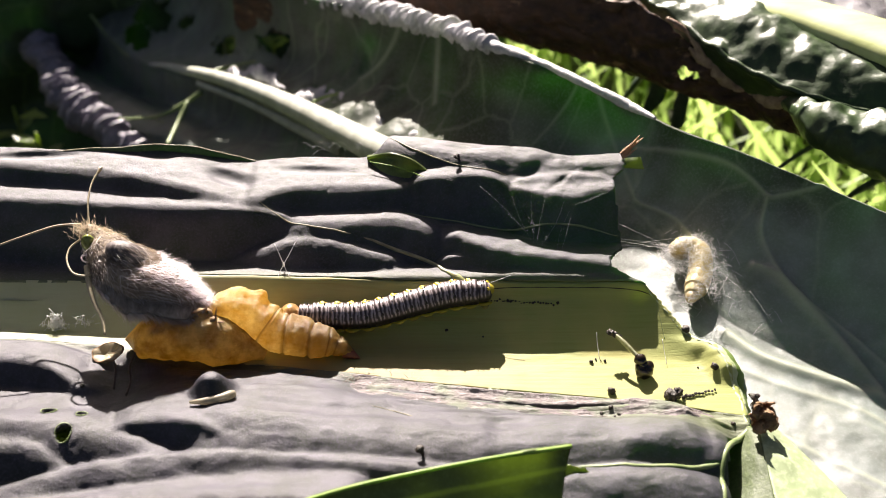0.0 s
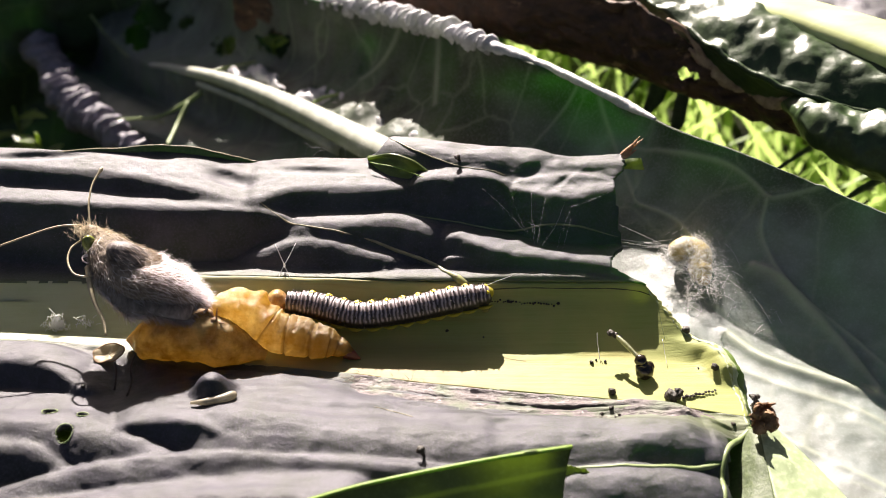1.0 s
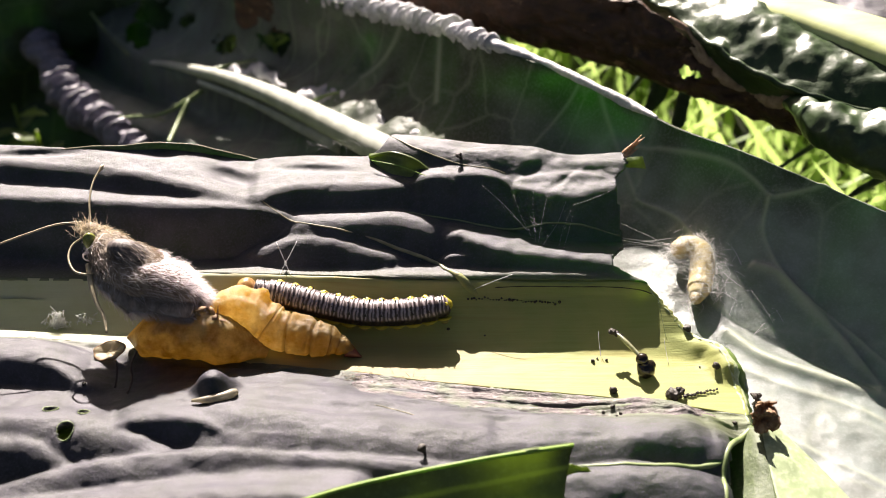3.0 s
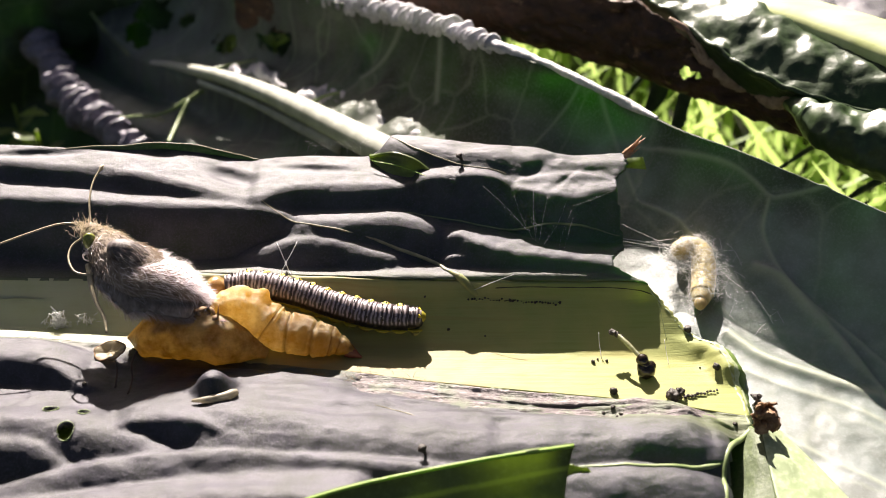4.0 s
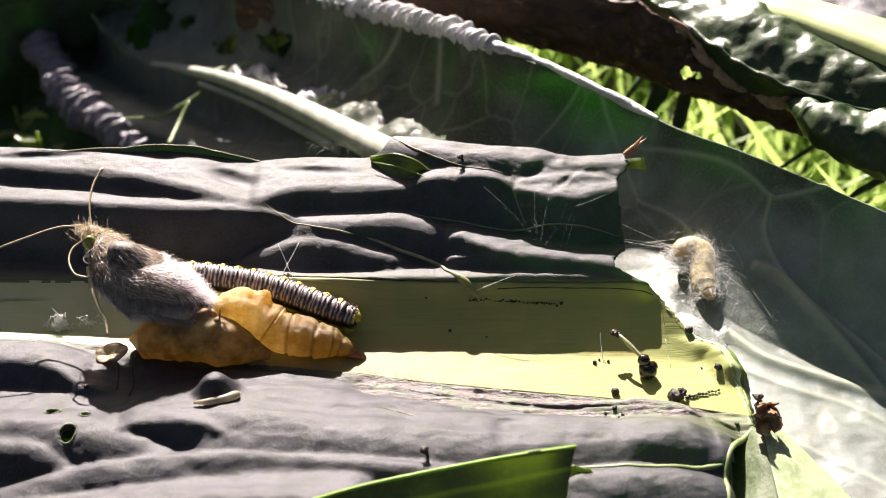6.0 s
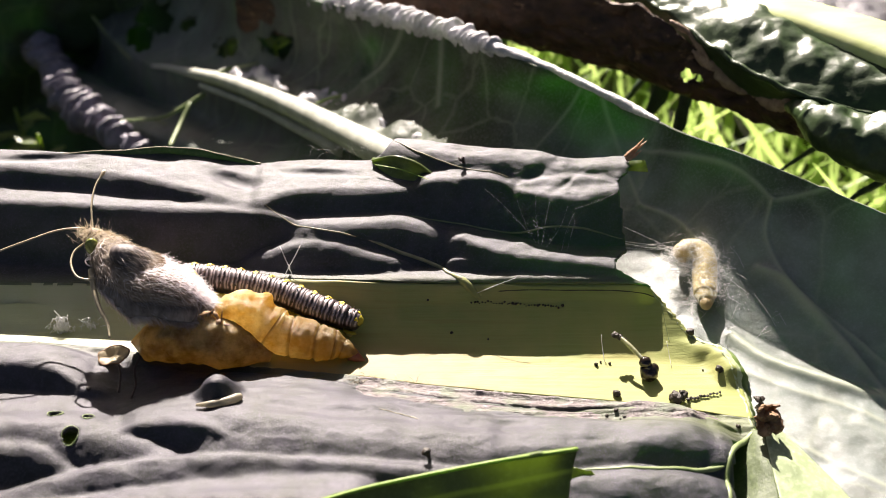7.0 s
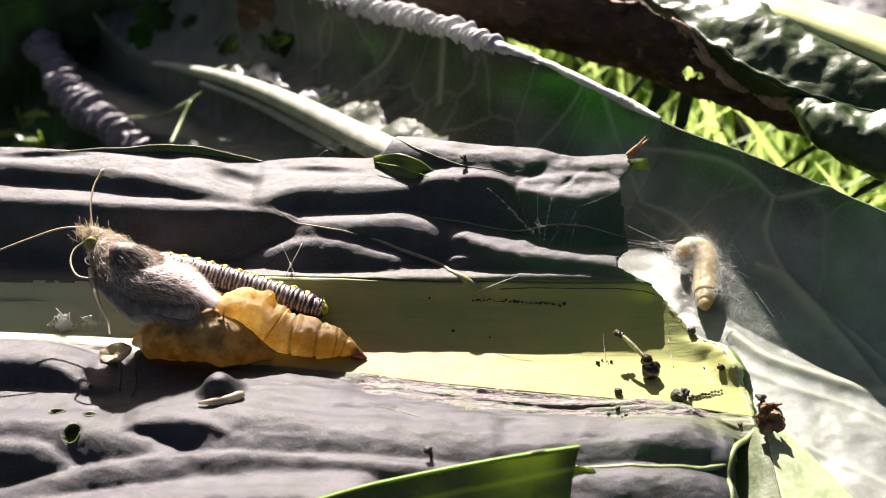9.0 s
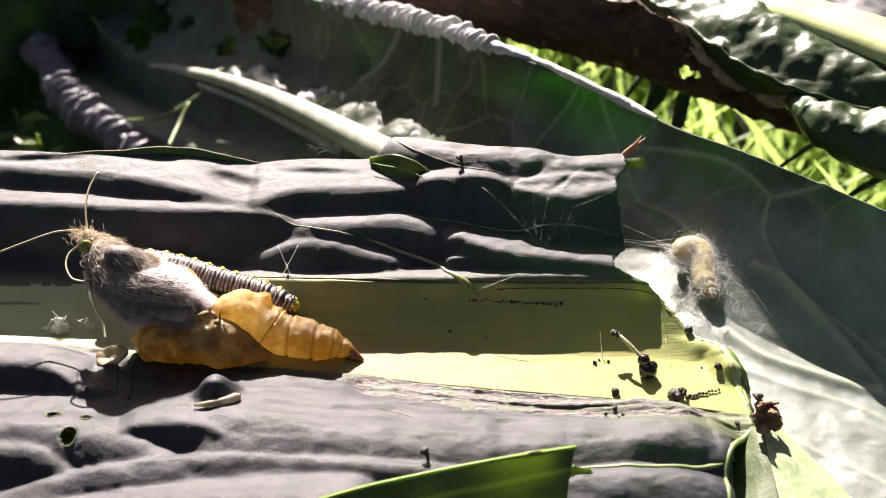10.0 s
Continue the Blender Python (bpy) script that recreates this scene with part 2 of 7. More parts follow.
M_TIP = simple("chrysalis_tip", (0.10, 0.02, 0.012), (0.26, 0.07, 0.03), 0.35, 0.5, 2.0, 0.2)
M_FUZZ = simple("body_scales", (0.1, 0.07, 0.05), (0.4, 0.33, 0.27), 0.7, 0.3, 1.6, 0.8)
def fur_material(name, stops, trans, amt):
    """Hair: tone shifts in patches over the body and from hair to hair."""
    m = Mat(name)
    isl = m.node("ShaderNodeNewGeometry").outputs["Random Per Island"]
    mixv = m.math("ADD", m.math("MULTIPLY", m.noise(0.45, 3), 1.3), m.math("MULTIPLY", isl, 0.45))
    col = m.ramp(m.math("SUBTRACT", mixv, 0.4), stops)
    m.set(Base_Color=col, Roughness=0.45, Specular_IOR_Level=0.5)
    m.translucent(trans, amt)
    return m.mat


M_HAIR = fur_material("pale_hair", [(0.2, (0.28, 0.21, 0.16)), (0.36, (0.68, 0.6, 0.58)), (0.55, (0.95, 0.91, 0.95))], (0.95, 0.9, 0.93), 0.65)
M_DARKHAIR = fur_material("dusky_hair", [(0.25, (0.03, 0.02, 0.014)), (0.5, (0.13, 0.085, 0.055)), (0.8, (0.38, 0.29, 0.21))], (0.5, 0.38, 0.26), 0.2)
M_GREYHAIR = fur_material("grey_hair", [(0.22, (0.10, 0.07, 0.045)), (0.42, (0.42, 0.35, 0.31)), (0.7, (0.82, 0.76, 0.76))], (0.6, 0.52, 0.48), 0.3)
M_TANHAIR = fur_material("tan_hair", [(0.2, (0.16, 0.12, 0.07)), (0.45, (0.42, 0.35, 0.24)), (0.7, (0.8, 0.74, 0.64))], (0.6, 0.5, 0.36), 0.35)
M_WINGBASE = simple("wing_base", (0.03, 0.022, 0.02), (0.2, 0.165, 0.16), 0.5, 0.4, 1.8, 0.6, stretch=(1.6, 1, 0.6))
M_WING = simple("dusky_wing", (0.12, 0.09, 0.07), (0.42, 0.35, 0.30), 0.6, 0.3, 1.2, 0.6, (0.3, 0.24, 0.18), 0.2, (2.0, 1, 0.5))
M_ANT = simple("antenna", (0.28, 0.23, 0.14), (0.5, 0.43, 0.30), 0.4, 0.5, 2.0, 0.2)
M_EYE = simple("eye", (0.10, 0.12, 0.02), (0.26, 0.28, 0.07), 0.25, 0.6, 4.0, 0.1)
M_SILK = simple("silk", (0.75, 0.74, 0.72), (0.9, 0.9, 0.9), 0.35, 0.6, 1.0, 0.0, (0.8, 0.8, 0.8), 0.4)
M_LARVA = simple("cream_larva", (0.5, 0.41, 0.19), (0.72, 0.63, 0.38), 0.35, 0.5, 1.2, 0.2, (0.9, 0.7, 0.3), 0.35)
M_LARVAHEAD = simple("larva_head", (0.34, 0.24, 0.11), (0.56, 0.44, 0.24), 0.4, 0.4, 2.0, 0.3, (0.7, 0.5, 0.22), 0.3)
M_AMBER = simple("amber_head", (0.2, 0.08, 0.02), (0.68, 0.45, 0.18), 0.3, 0.5, 1.6, 0.5, (0.8, 0.4, 0.05), 0.2)
M_GRASS = simple("grass_blade", (0.14, 0.24, 0.045), (0.27, 0.4, 0.09), 0.45, 0.35, 0.05, 0.1, (0.5, 0.66, 0.2), 0.5)
M_SOIL = simple("ground", (0.015, 0.018, 0.008), (0.05, 0.06, 0.02), 0.9, 0.2, 0.05, 0.8, dist=3.0)
M_PROLEG = simple("leg_skin", (0.16, 0.14, 0.03), (0.34, 0.29, 0.07), 0.45, 0.4, 2.0, 0.1)
M_FRINGE = simple("side_fringe", (0.36, 0.30, 0.03), (0.55, 0.48, 0.07), 0.45, 0.4, 2.0, 0.1, (0.7, 0.62, 0.08), 0.4)
M_YELLOW = simple("yellow_mark", (0.55, 0.42, 0.02), (0.75, 0.6, 0.05), 0.45, 0.4, 2.0, 0.1)


def striped_material():
    """Caterpillar skin: fine black and pale rings, dark flank, yellow line low on the side."""
    m = Mat("striped_skin")
    tc = m.node("ShaderNodeTexCoord")
    sep = m.node("ShaderNodeSeparateXYZ")
    m.link(tc.outputs["Object"], sep.inputs[0])
    x = m.math("MULTIPLY", sep.outputs[0], 1000)
    z = m.math("MULTIPLY", sep.outputs[2], 1000)
    wob = m.math("MULTIPLY", m.math("SUBTRACT", m.noise(1.5, 3), 0.5), 0.42)
    ph = m.math("MULTIPLY", m.math("ADD", x, wob), 2 * math.pi / 0.36)
    ring = m.math("ADD", m.math("MULTIPLY", m.math("SINE", ph), 0.5), 0.5)
    pale = m.ramp(ring, [(0.25, (0.040, 0.026, 0.026)), (0.55, (0.12, 0.092, 0.098)), (0.88, (0.36, 0.30, 0.315))])
    pale = m.mix(m.math("MULTIPLY", m.ramp(m.noise(1.6, 4), [(0.48, 0.0), (0.68, 1.0)]), 0.55), pale, (0.07, 0.05, 0.05))
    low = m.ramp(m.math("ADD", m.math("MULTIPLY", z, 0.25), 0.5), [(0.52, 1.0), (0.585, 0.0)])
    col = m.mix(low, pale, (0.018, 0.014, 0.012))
    under = m.ramp(m.math("ADD", m.math("MULTIPLY", z, 0.25), 0.5), [(0.315, 1.0), (0.35, 0.0)])
    col = m.mix(under, col, (0.5, 0.42, 0.05))
    m.set(Base_Color=col, Roughness=0.35, Specular_IOR_Level=0.5)
    m.bump(ring, 0.25, 0.05)
    return m.mat


M_CAT = striped_material()


# ---- mesh helpers ----
def mesh(name, verts, faces, mat, smooth=True, attrs=None):
    me = bpy.data.meshes.new(name)
    me.from_pydata((np.asarray(verts, dtype=float) * MM).tolist(), [], faces)
    if smooth:
        me.polygons.foreach_set("use_smooth", [True] * len(me.polygons))
    me.materials.append(mat)
    for k, v in (attrs or {}).items():
        me.attributes.new(k, "FLOAT", "POINT").data.foreach_set("value", np.asarray(v, dtype=np.float32))
    me.update()
    return me


def part(name, me, parent=None, label=""):
    ob = new(name, me)
    if parent is not None:
        ob.parent = parent
    if label:
        ob["label"] = label
    return ob


def empty(name, x, y, z):
    ob = new(name)
    ob.location = (x * MM, y * MM, z * MM)
    return ob


def thick(ob, mm, offset=-1.0):
    mod = ob.modifiers.new("thickness", "SOLIDIFY")
    mod.thickness, mod.offset = mm * MM, offset
    return ob


def spline(pts, n):
    """n points along a Catmull-Rom curve through pts (any dimension)."""
    p = np.asarray(pts, dtype=float)
    p = np.vstack([2 * p[0] - p[1], p, 2 * p[-1] - p[-2]])
    u = np.linspace(0, len(p) - 3 - 1e-9, n)
    i = u.astype(int)
    t = (u - i)[:, None]
    a, b, c, d = p[i], p[i + 1], p[i + 2], p[i + 3]
    return 0.5 * (2 * b + (c - a) * t + (2 * a - 5 * b + 4 * c - d) * t**2 + (3 * b - a - 3 * c + d) * t**3)


def grid_faces(nu, nv, wrap=False):
    """Quads of a grid whose vertex (i, j) has the index i * nv + j."""
    out = []
    for i in range(nu - 1):
        for j in range(nv if wrap else nv - 1):
            k = (j + 1) % nv
            out.append((i * nv + j, (i + 1) * nv + j, (i + 1) * nv + k, i * nv + k))
    return out


def tube(pts, radii, n=8, squash=1.0, up=(0, 0, 1)):
    """A closed round body along pts; radii per point; squash flattens it along up."""
    pts = np.asarray(pts, dtype=float)
    r = np.asarray(radii, dtype=float) * np.ones(len(pts))
    tan = np.gradient(pts, axis=0)
    tan /= np.linalg.norm(tan, axis=1)[:, None] + 1e-12
    side = np.cross(tan, np.asarray(up, dtype=float))
    bad = np.linalg.norm(side, axis=1) < 1e-3
    side[bad] = (1, 0, 0)
    side /= np.linalg.norm(side, axis=1)[:, None]
    top = np.cross(side, tan)
    a = np.linspace(0, 2 * math.pi, n, endpoint=False)
    v = pts[:, None] + r[:, None, None] * (np.cos(a)[None, :, None] * side[:, None] + squash * np.sin(a)[None, :, None] * top[:, None])
    f = grid_faces(len(pts), n, True)
    v = v.reshape(-1, 3)
    f += [tuple(range(n)), tuple(reversed(range((len(pts) - 1) * n, len(pts) * n)))]
    return v, f


def join(parts):
    vs, fs, o = [], [], 0
    for v, f in parts:
        vs.append(np.asarray(v))
        fs += [tuple(i + o for i in q) for q in f]
        o += len(v)
    return np.vstack(vs), fs


def rough_noise(v, scale, amp, seed=0.0, octaves=3):
    """Fractal noise at the points v (mm), an array of offsets."""
    out = np.empty(len(v))
    for i, (x, y, z) in enumerate(v):
        out[i] = noise.fractal(Vector((x * scale + seed, y * scale, z * scale)), 0.9, 2.0, octaves)
    return out * amp


def blob(cx, cy, cz, r, seed, mat, name, squash=0.8, rough=0.35):
    """Crumbly lump."""
    bm = bmesh.new()
    bmesh.ops.create_icosphere(bm, subdivisions=3, radius=1.0)
    for v in bm.verts:
        k = 1 + rough * noise.fractal(v.co * 1.6 + Vector((seed, 0, 0)), 0.8, 2.0, 3)
        v.co = Vector((v.co.x * r * k, v.co.y * r * k, v.co.z * r * squash * k)) * MM
    for fc in bm.faces:
        fc.smooth = True
    me = bpy.data.meshes.new(name)
    bm.to_mesh(me)
    bm.free()
    me.materials.append(mat)
    return me


# ---- ground and grass ----
GROUND = -70.0


def build_ground():
    v = [(-9e3, -9e3, GROUND), (9e3, -9e3, GROUND), (9e3, 9e3, GROUND), (-9e3, 9e3, GROUND)]
    g = part("ground", mesh("ground", v, [(0, 1, 2, 3)], M_SOIL))
    tagged(g, "dark garden soil under grass", "ground", kind="structure")
    rnd = random.Random(4)
    vs, fs = [], []
    for i in range(5200):
        x, y = rnd.uniform(-190, 230), rnd.uniform(25, 300)
        if x < 5 and y < 130:
            continue
        hgt, wid, a, lean = rnd.uniform(25, 58), rnd.uniform(1.2, 2.6), rnd.uniform(0, 6.28), rnd.uniform(0.1, 0.9)
        b = rnd.uniform(0, 6.28)
        o = len(vs)
        for k in range(5):
            t = k / 4
            w = wid * (1 - t**2) * 0.5 + 0.05
            px, py = x + math.cos(b) * lean * hgt * t * t, y + math.sin(b) * lean * hgt * t * t
            pz = GROUND + hgt * (t - 0.3 * lean * t * t)
            vs += [(px - w * math.cos(a), py - w * math.sin(a), pz), (px + w * math.cos(a), py + w * math.sin(a), pz)]
        fs += [(o + 2 * k, o + 2 * k + 1, o + 2 * k + 3, o + 2 * k + 2) for k in range(4)]
    tagged(part("grass", mesh("grass", vs, fs, M_GRASS)), "sunlit bright green lawn grass blades", "grass", kind="stuff")


build_ground()


# ---- the collard leaf under the insects ----
def ridge(pts, kf=1.2, kb=0.3, r=0.5, taper=0.6):
    """A fold of the blade: crest points (x, y, z), steep towards the viewer (kf), gentle behind (kb)."""
    p = np.array(pts)
    p = p[np.argsort(p[:, 0])]
    fine = spline(p, 60)
    fine = fine[np.argsort(fine[:, 0])]

    def height(x, y):
        yc = np.interp(x, fine[:, 0], fine[:, 1])
        zc = np.interp(x, fine[:, 0], fine[:, 2])
        over = np.maximum(0, np.maximum(fine[0, 0] - x, x - fine[-1, 0]))
        s = y - yc
        k = np.where(s < 0, kf, kb)
        return zc - k * (np.sqrt(s * s + r * r) - r) - taper * (np.sqrt(over * over + 1) - 1)

    return height


NEAR_FROM = 13
FOLDS = [
    # far half
    ridge([(-43.02, 6.48, 5.00), (-34.66, 5.73, 5.00), (-29.44, 5.07, 5.00), (-24.29, 4.12, 4.60), (-19.20, 2.95, 3.80), (-16.69, 2.50, 3.40)], 1.2, 0.0, 1.3),
    ridge([(-16.43, 2.83, 3.90), (-13.26, 3.89, 4.20), (-9.24, 3.93, 4.30), (-3.22, 4.06, 4.20), (-0.20, 4.55, 4.00)], 1.15, 0.02, 1.3),
    ridge([(-42.07, 2.71, 4.00), (-33.94, 2.16, 4.00), (-23.95, 1.62, 3.80), (-16.58, 1.64, 3.40), (-13.10, 1.04, 2.80)], 1.4, 0.1, 1.2),
    ridge([(-12.30, 0.54, 2.90), (-9.08, 0.58, 3.00), (-4.15, 0.81, 3.00), (-1.78, 0.25, 2.70)], 1.1, 0.35, 1.3),
    ridge([(-15.37, -1.70, 1.60), (-12.91, -1.27, 2.20), (-9.98, -1.27, 2.20), (-7.03, -1.93, 1.80), (-5.07, -2.36, 1.40)], 1.1, 0.35, 1.0),
    ridge([(-23.34, -4.28, 0.80), (-16.07, -4.45, 0.90), (-10.76, -4.66, 0.90), (-4.04, -4.38, 0.90), (0.05, -4.38, 0.90), (3.17, -4.42, 1.00), (6.06, -4.35, 1.10), (10.30, -4.30, 1.05), (13.80, -4.40, 0.95), (16.60, -4.75, 0.75)], 1.7, 0.3, 0.6),
    ridge([(-4.46, 8.60, 5.50), (-1.35, 7.50, 5.70), (3.22, 6.80, 5.60), (7.78, 6.60, 5.40), (10.10, 6.40, 5.10)], 0.85, 0.16, 1.1),
    ridge([(-1.90, 4.30, 4.80), (0.17, 4.40, 5.00), (3.18, 4.45, 5.00), (5.50, 4.20, 4.50)], 1.35, 0.25, 1.3, 1.6),
    ridge([(6.50, 3.45, 4.30), (8.62, 2.70, 4.50), (11.60, 2.55, 4.45), (15.20, 3.50, 4.50)], 1.4, 0.02, 1.0, 1.2),
    ridge([(7.08, 4.40, 4.55), (9.08, 4.55, 4.72), (10.84, 4.75, 4.78), (12.36, 4.85, 4.76), (15.21, 5.00, 4.66)], 0.95, 0.30, 0.6, 1.2),
    ridge([(10.74, 6.20, 4.90), (13.50, 6.10, 4.98), (16.63, 6.40, 4.95)], 0.8, 0.2, 0.6),
    ridge([(0.65, -0.50, 2.30), (2.12, -1.20, 2.35), (4.53, -2.20, 2.15), (8.42, -2.70, 1.85), (11.81, -2.95, 1.75), (15.50, -3.50, 1.55)], 1.5, 0.30, 1.0, 1.2),
    ridge([(0.80, -2.45, 1.35), (2.60, -2.55, 1.50), (4.40, -2.95, 1.45)], 1.4, 0.6, 0.4, 1.1),
    # near half
    ridge([(-4.11, -16.82, -0.25), (0.70, -17.08, -0.15), (6.78, -17.47, -0.35)], 1.3, 0.36, 0.3),
    ridge([(7.64, -17.53, -0.35), (13.63, -18.22, -0.25), (19.63, -18.61, -0.45)], 1.1, 0.36, 0.3),
    ridge([(-37.54, -13.60, 0.75), (-34.20, -13.60, 0.80), (-32.11, -13.95, 0.75), (-30.30, -14.60, 0.45), (-28.30, -15.90, -0.05)], 1.35, 0.3, 0.8),
    ridge([(-35.86, -19.39, 0.25), (-29.09, -19.28, 0.25), (-24.86, -19.47, -0.05)], 1.0, 0.3, 0.8),
    ridge([(-24.60, -21.00, 1.20), (-23.40, -20.72, 1.50), (-21.40, -20.50, 1.65), (-19.20, -20.62, 1.75), (-17.50, -21.00, 1.62), (-16.10, -21.60, 1.38)], 1.3, 0.45, 0.55, 0.9),
    ridge([(-17.26, -20.36, 1.45), (-13.89, -20.56, 1.50), (-10.13, -20.85, 1.40), (-5.14, -21.41, 1.05)], 0.42, 0.42, 1.6, 0.5),
    ridge([(-6.80, -21.37, 1.00), (-2.65, -21.56, 0.85), (2.74, -21.59, 0.75)], 0.5, 0.42, 1.4),
    ridge([(2.72, -22.23, 0.65), (7.28, -21.79, 0.75), (11.42, -21.66, 0.85), (13.03, -22.10, 0.75)], 0.6, 0.36, 1.0),
    ridge([(12.42, -21.95, 0.85), (15.12, -21.40, 1.20), (18.03, -21.50, 1.15), (19.80, -22.20, 0.55)], 0.8, 0.36, 1.2, 0.9),
    ridge([(-34.94, -20.95, 1.55), (-29.96, -20.85, 1.65), (-27.02, -21.10, 1.60), (-24.50, -21.55, 1.45), (-22.50, -22.15, 1.20), (-20.80, -22.95, 0.90)], 0.85, 1.0, 1.7, 1.0),
    ridge([(-34.49, -22.50, 1.40), (-30.75, -22.62, 1.40), (-29.04, -23.10, 1.20), (-27.80, -23.80, 0.70)], 1.1, 1.0, 1.3, 1.0),
    ridge([(-33.24, -26.98, 0.60), (-28.90, -25.34, 0.90), (-26.27, -24.64, 1.00), (-23.58, -24.03, 1.10), (-19.63, -23.52, 1.20), (-14.78, -23.30, 1.15), (-10.50, -23.55, 1.05)], 0.36, 1.3, 0.6, 0.4),
    ridge([(-10.20, -23.72, 1.15), (-7.50, -23.88, 1.20), (-4.21, -24.10, 1.05), (0.60, -24.50, 0.80)], 0.95, 1.2, 0.7, 0.7),
    ridge([(-32.07, -29.84, 1.35), (-22.48, -28.41, 1.55), (-14.89, -27.50, 1.75), (-7.14, -27.41, 1.75)], 1.0, 0.36, 0.9),
    ridge([(9.20, -25.40, 0.90), (12.53, -25.30, 1.25), (16.51, -25.40, 1.20), (18.60, -25.70, 0.75)], 0.55, 0.9, 1.1, 0.9),
]
# hollows: centre, half length, half width, tilt, depth
DENTS = [((-19.29, 5.37, 4.00), 2.2, 0.9, -0.25, 0.45), ((-11.43, 5.97, 4.30), 3.0, 0.5, -0.1, 0.25), ((-37.09, 7.16, 5.00), 3.5, 0.5, 0.05, 0.3), ((-17.06, -0.07, 1.60), 4.0, 1.0, 0.1, 0.3), ((-27.45, 7.58, 5.00), 3.0, 0.6, -0.1, 0.25),
         ((3.31, 3.20, 3.60), 1.6, 0.8, 0.1, 0.4), ((-7.00, -18.78, 0.30), 4.0, 0.8, 0.1, 0.25), ((-13.02, -18.51, 0.30), 3.0, 0.8, -0.1, 0.25), ((3.22, -19.78, 0.20), 4.0, 0.8, 0.1, 0.2), ((-17.75, -16.70, 0.40), 1.4, 1.3, 0.0, -2.0), ((-14.58, -25.27, 0.60), 5.0, 1.1, 0.05, 0.32), ((-24.05, -25.97, 0.50), 4.0, 0.5, 0.15, 0.25),
         ((8.54, 5.72, 4.50), 2.8, 0.6, 0.7, 0.12), ((7.17, 5.75, 4.60), 4.0, 1.1, 0.0, 0.2), ((10.46, 4.06, 4.20), 2.2, 0.35, 0.9, 0.1), ((13.72, 4.98, 4.30), 3.0, 0.4, -0.25, 0.12),
         ((3.36, -16.63, -1.50), 11.0, 1.3, -0.13, 1.0), ((15.06, -18.22, -1.40), 7.0, 1.1, -0.13, 0.6)]
# the midrib's channel: far lip, wall, floor, near edge
LIP = spline([(-42.08, -3.79, 0.00), (-26.95, -3.93, 0.00), (-6.97, -4.63, 0.00), (5.60, -4.84, 0.00), (10.30, -4.83, 0.00), (15.13, -4.86, 0.00), (18.23, -5.15, 0.00), (29.55, -6.60, 0.00)], 80)
FLOOR = spline([(-41.68, -7.14, -2.40), (-26.51, -8.13, -2.40), (-6.80, -9.69, -2.40), (5.46, -10.20, -2.40), (21.71, -11.33, -2.40), (28.58, -11.83, -2.40)], 80)
EDGE = spline([(-40.55, -9.50, -1.70), (-32.26, -9.94, -1.70), (-25.00, -10.97, -1.70), (-13.21, -12.40, -1.70), (-7.19, -13.12, -1.70), (-1.69, -14.02, -1.70), (5.07, -14.86, -1.70), (11.75, -15.60, -1.70), (17.45, -16.30, -1.70), (22.56, -17.35, -1.70), (26.97, -17.87, -1.70)], 80)
CUT = np.array([(17.10, 9.31, 5.20), (16.57, 7.99, 5.20), (16.19, 5.78, 4.70), (14.93, 4.37, 4.40), (15.03, 2.80, 3.60), (15.51, 0.36, 2.40), (15.67, -0.68, 2.00), (14.40, -2.40, 1.90), (14.28, -3.80, 1.30), (15.41, -4.30, 0.80),
                (17.00, -4.90, 0.60), (18.30, -6.00, 0.30), (19.50, -7.60, -0.30), (21.20, -9.60, -0.90), (22.25, -10.10, -1.10), (23.05, -12.60, -1.70), (23.60, -15.36, -1.80), (23.44, -19.06, -1.40), (21.22, -20.58, 0.00), (20.45, -24.20, 0.00), (20.30, -28.50, 0.00)])
FAR = spline([(-46.83, 8.25, 5.00), (-40.67, 8.42, 5.00), (-32.76, 7.90, 5.00), (-25.05, 8.25, 5.20), (-18.30, 8.10, 5.20), (-11.57, 7.90, 5.00), (-6.40, 7.90, 4.80), (-4.89, 9.50, 5.60), (-2.39, 9.20, 5.90), (0.69, 8.40, 5.60), (4.78, 8.05, 5.40), (8.36, 7.95, 5.30), (10.38, 7.30, 5.00), (14.00, 7.55, 5.00), (17.32, 8.00, 5.00)], 120)


def rib_lines(x):
    return [np.interp(x, c[:, 0], c[:, 1]) for c in (LIP, FLOOR, EDGE)]


RIM = np.array([(15.9, -5.7), (17.2, -5.4), (18.30, -6.00), (19.50, -7.60), (21.20, -9.60), (22.25, -10.10), (23.0, -12.4)])


def rim_gap(x, y):
    """Distance in the plan to the midrib's raised cut edge."""
    best = np.full(np.shape(x), 99.0)
    for a, b in zip(RIM[:-1], RIM[1:]):
        ab = b - a
        t = np.clip(((x - a[0]) * ab[0] + (y - a[1]) * ab[1]) / (ab @ ab), 0, 1)
        best = np.minimum(best, np.hypot(x - a[0] - t * ab[0], y - a[1] - t * ab[1]))
    return best


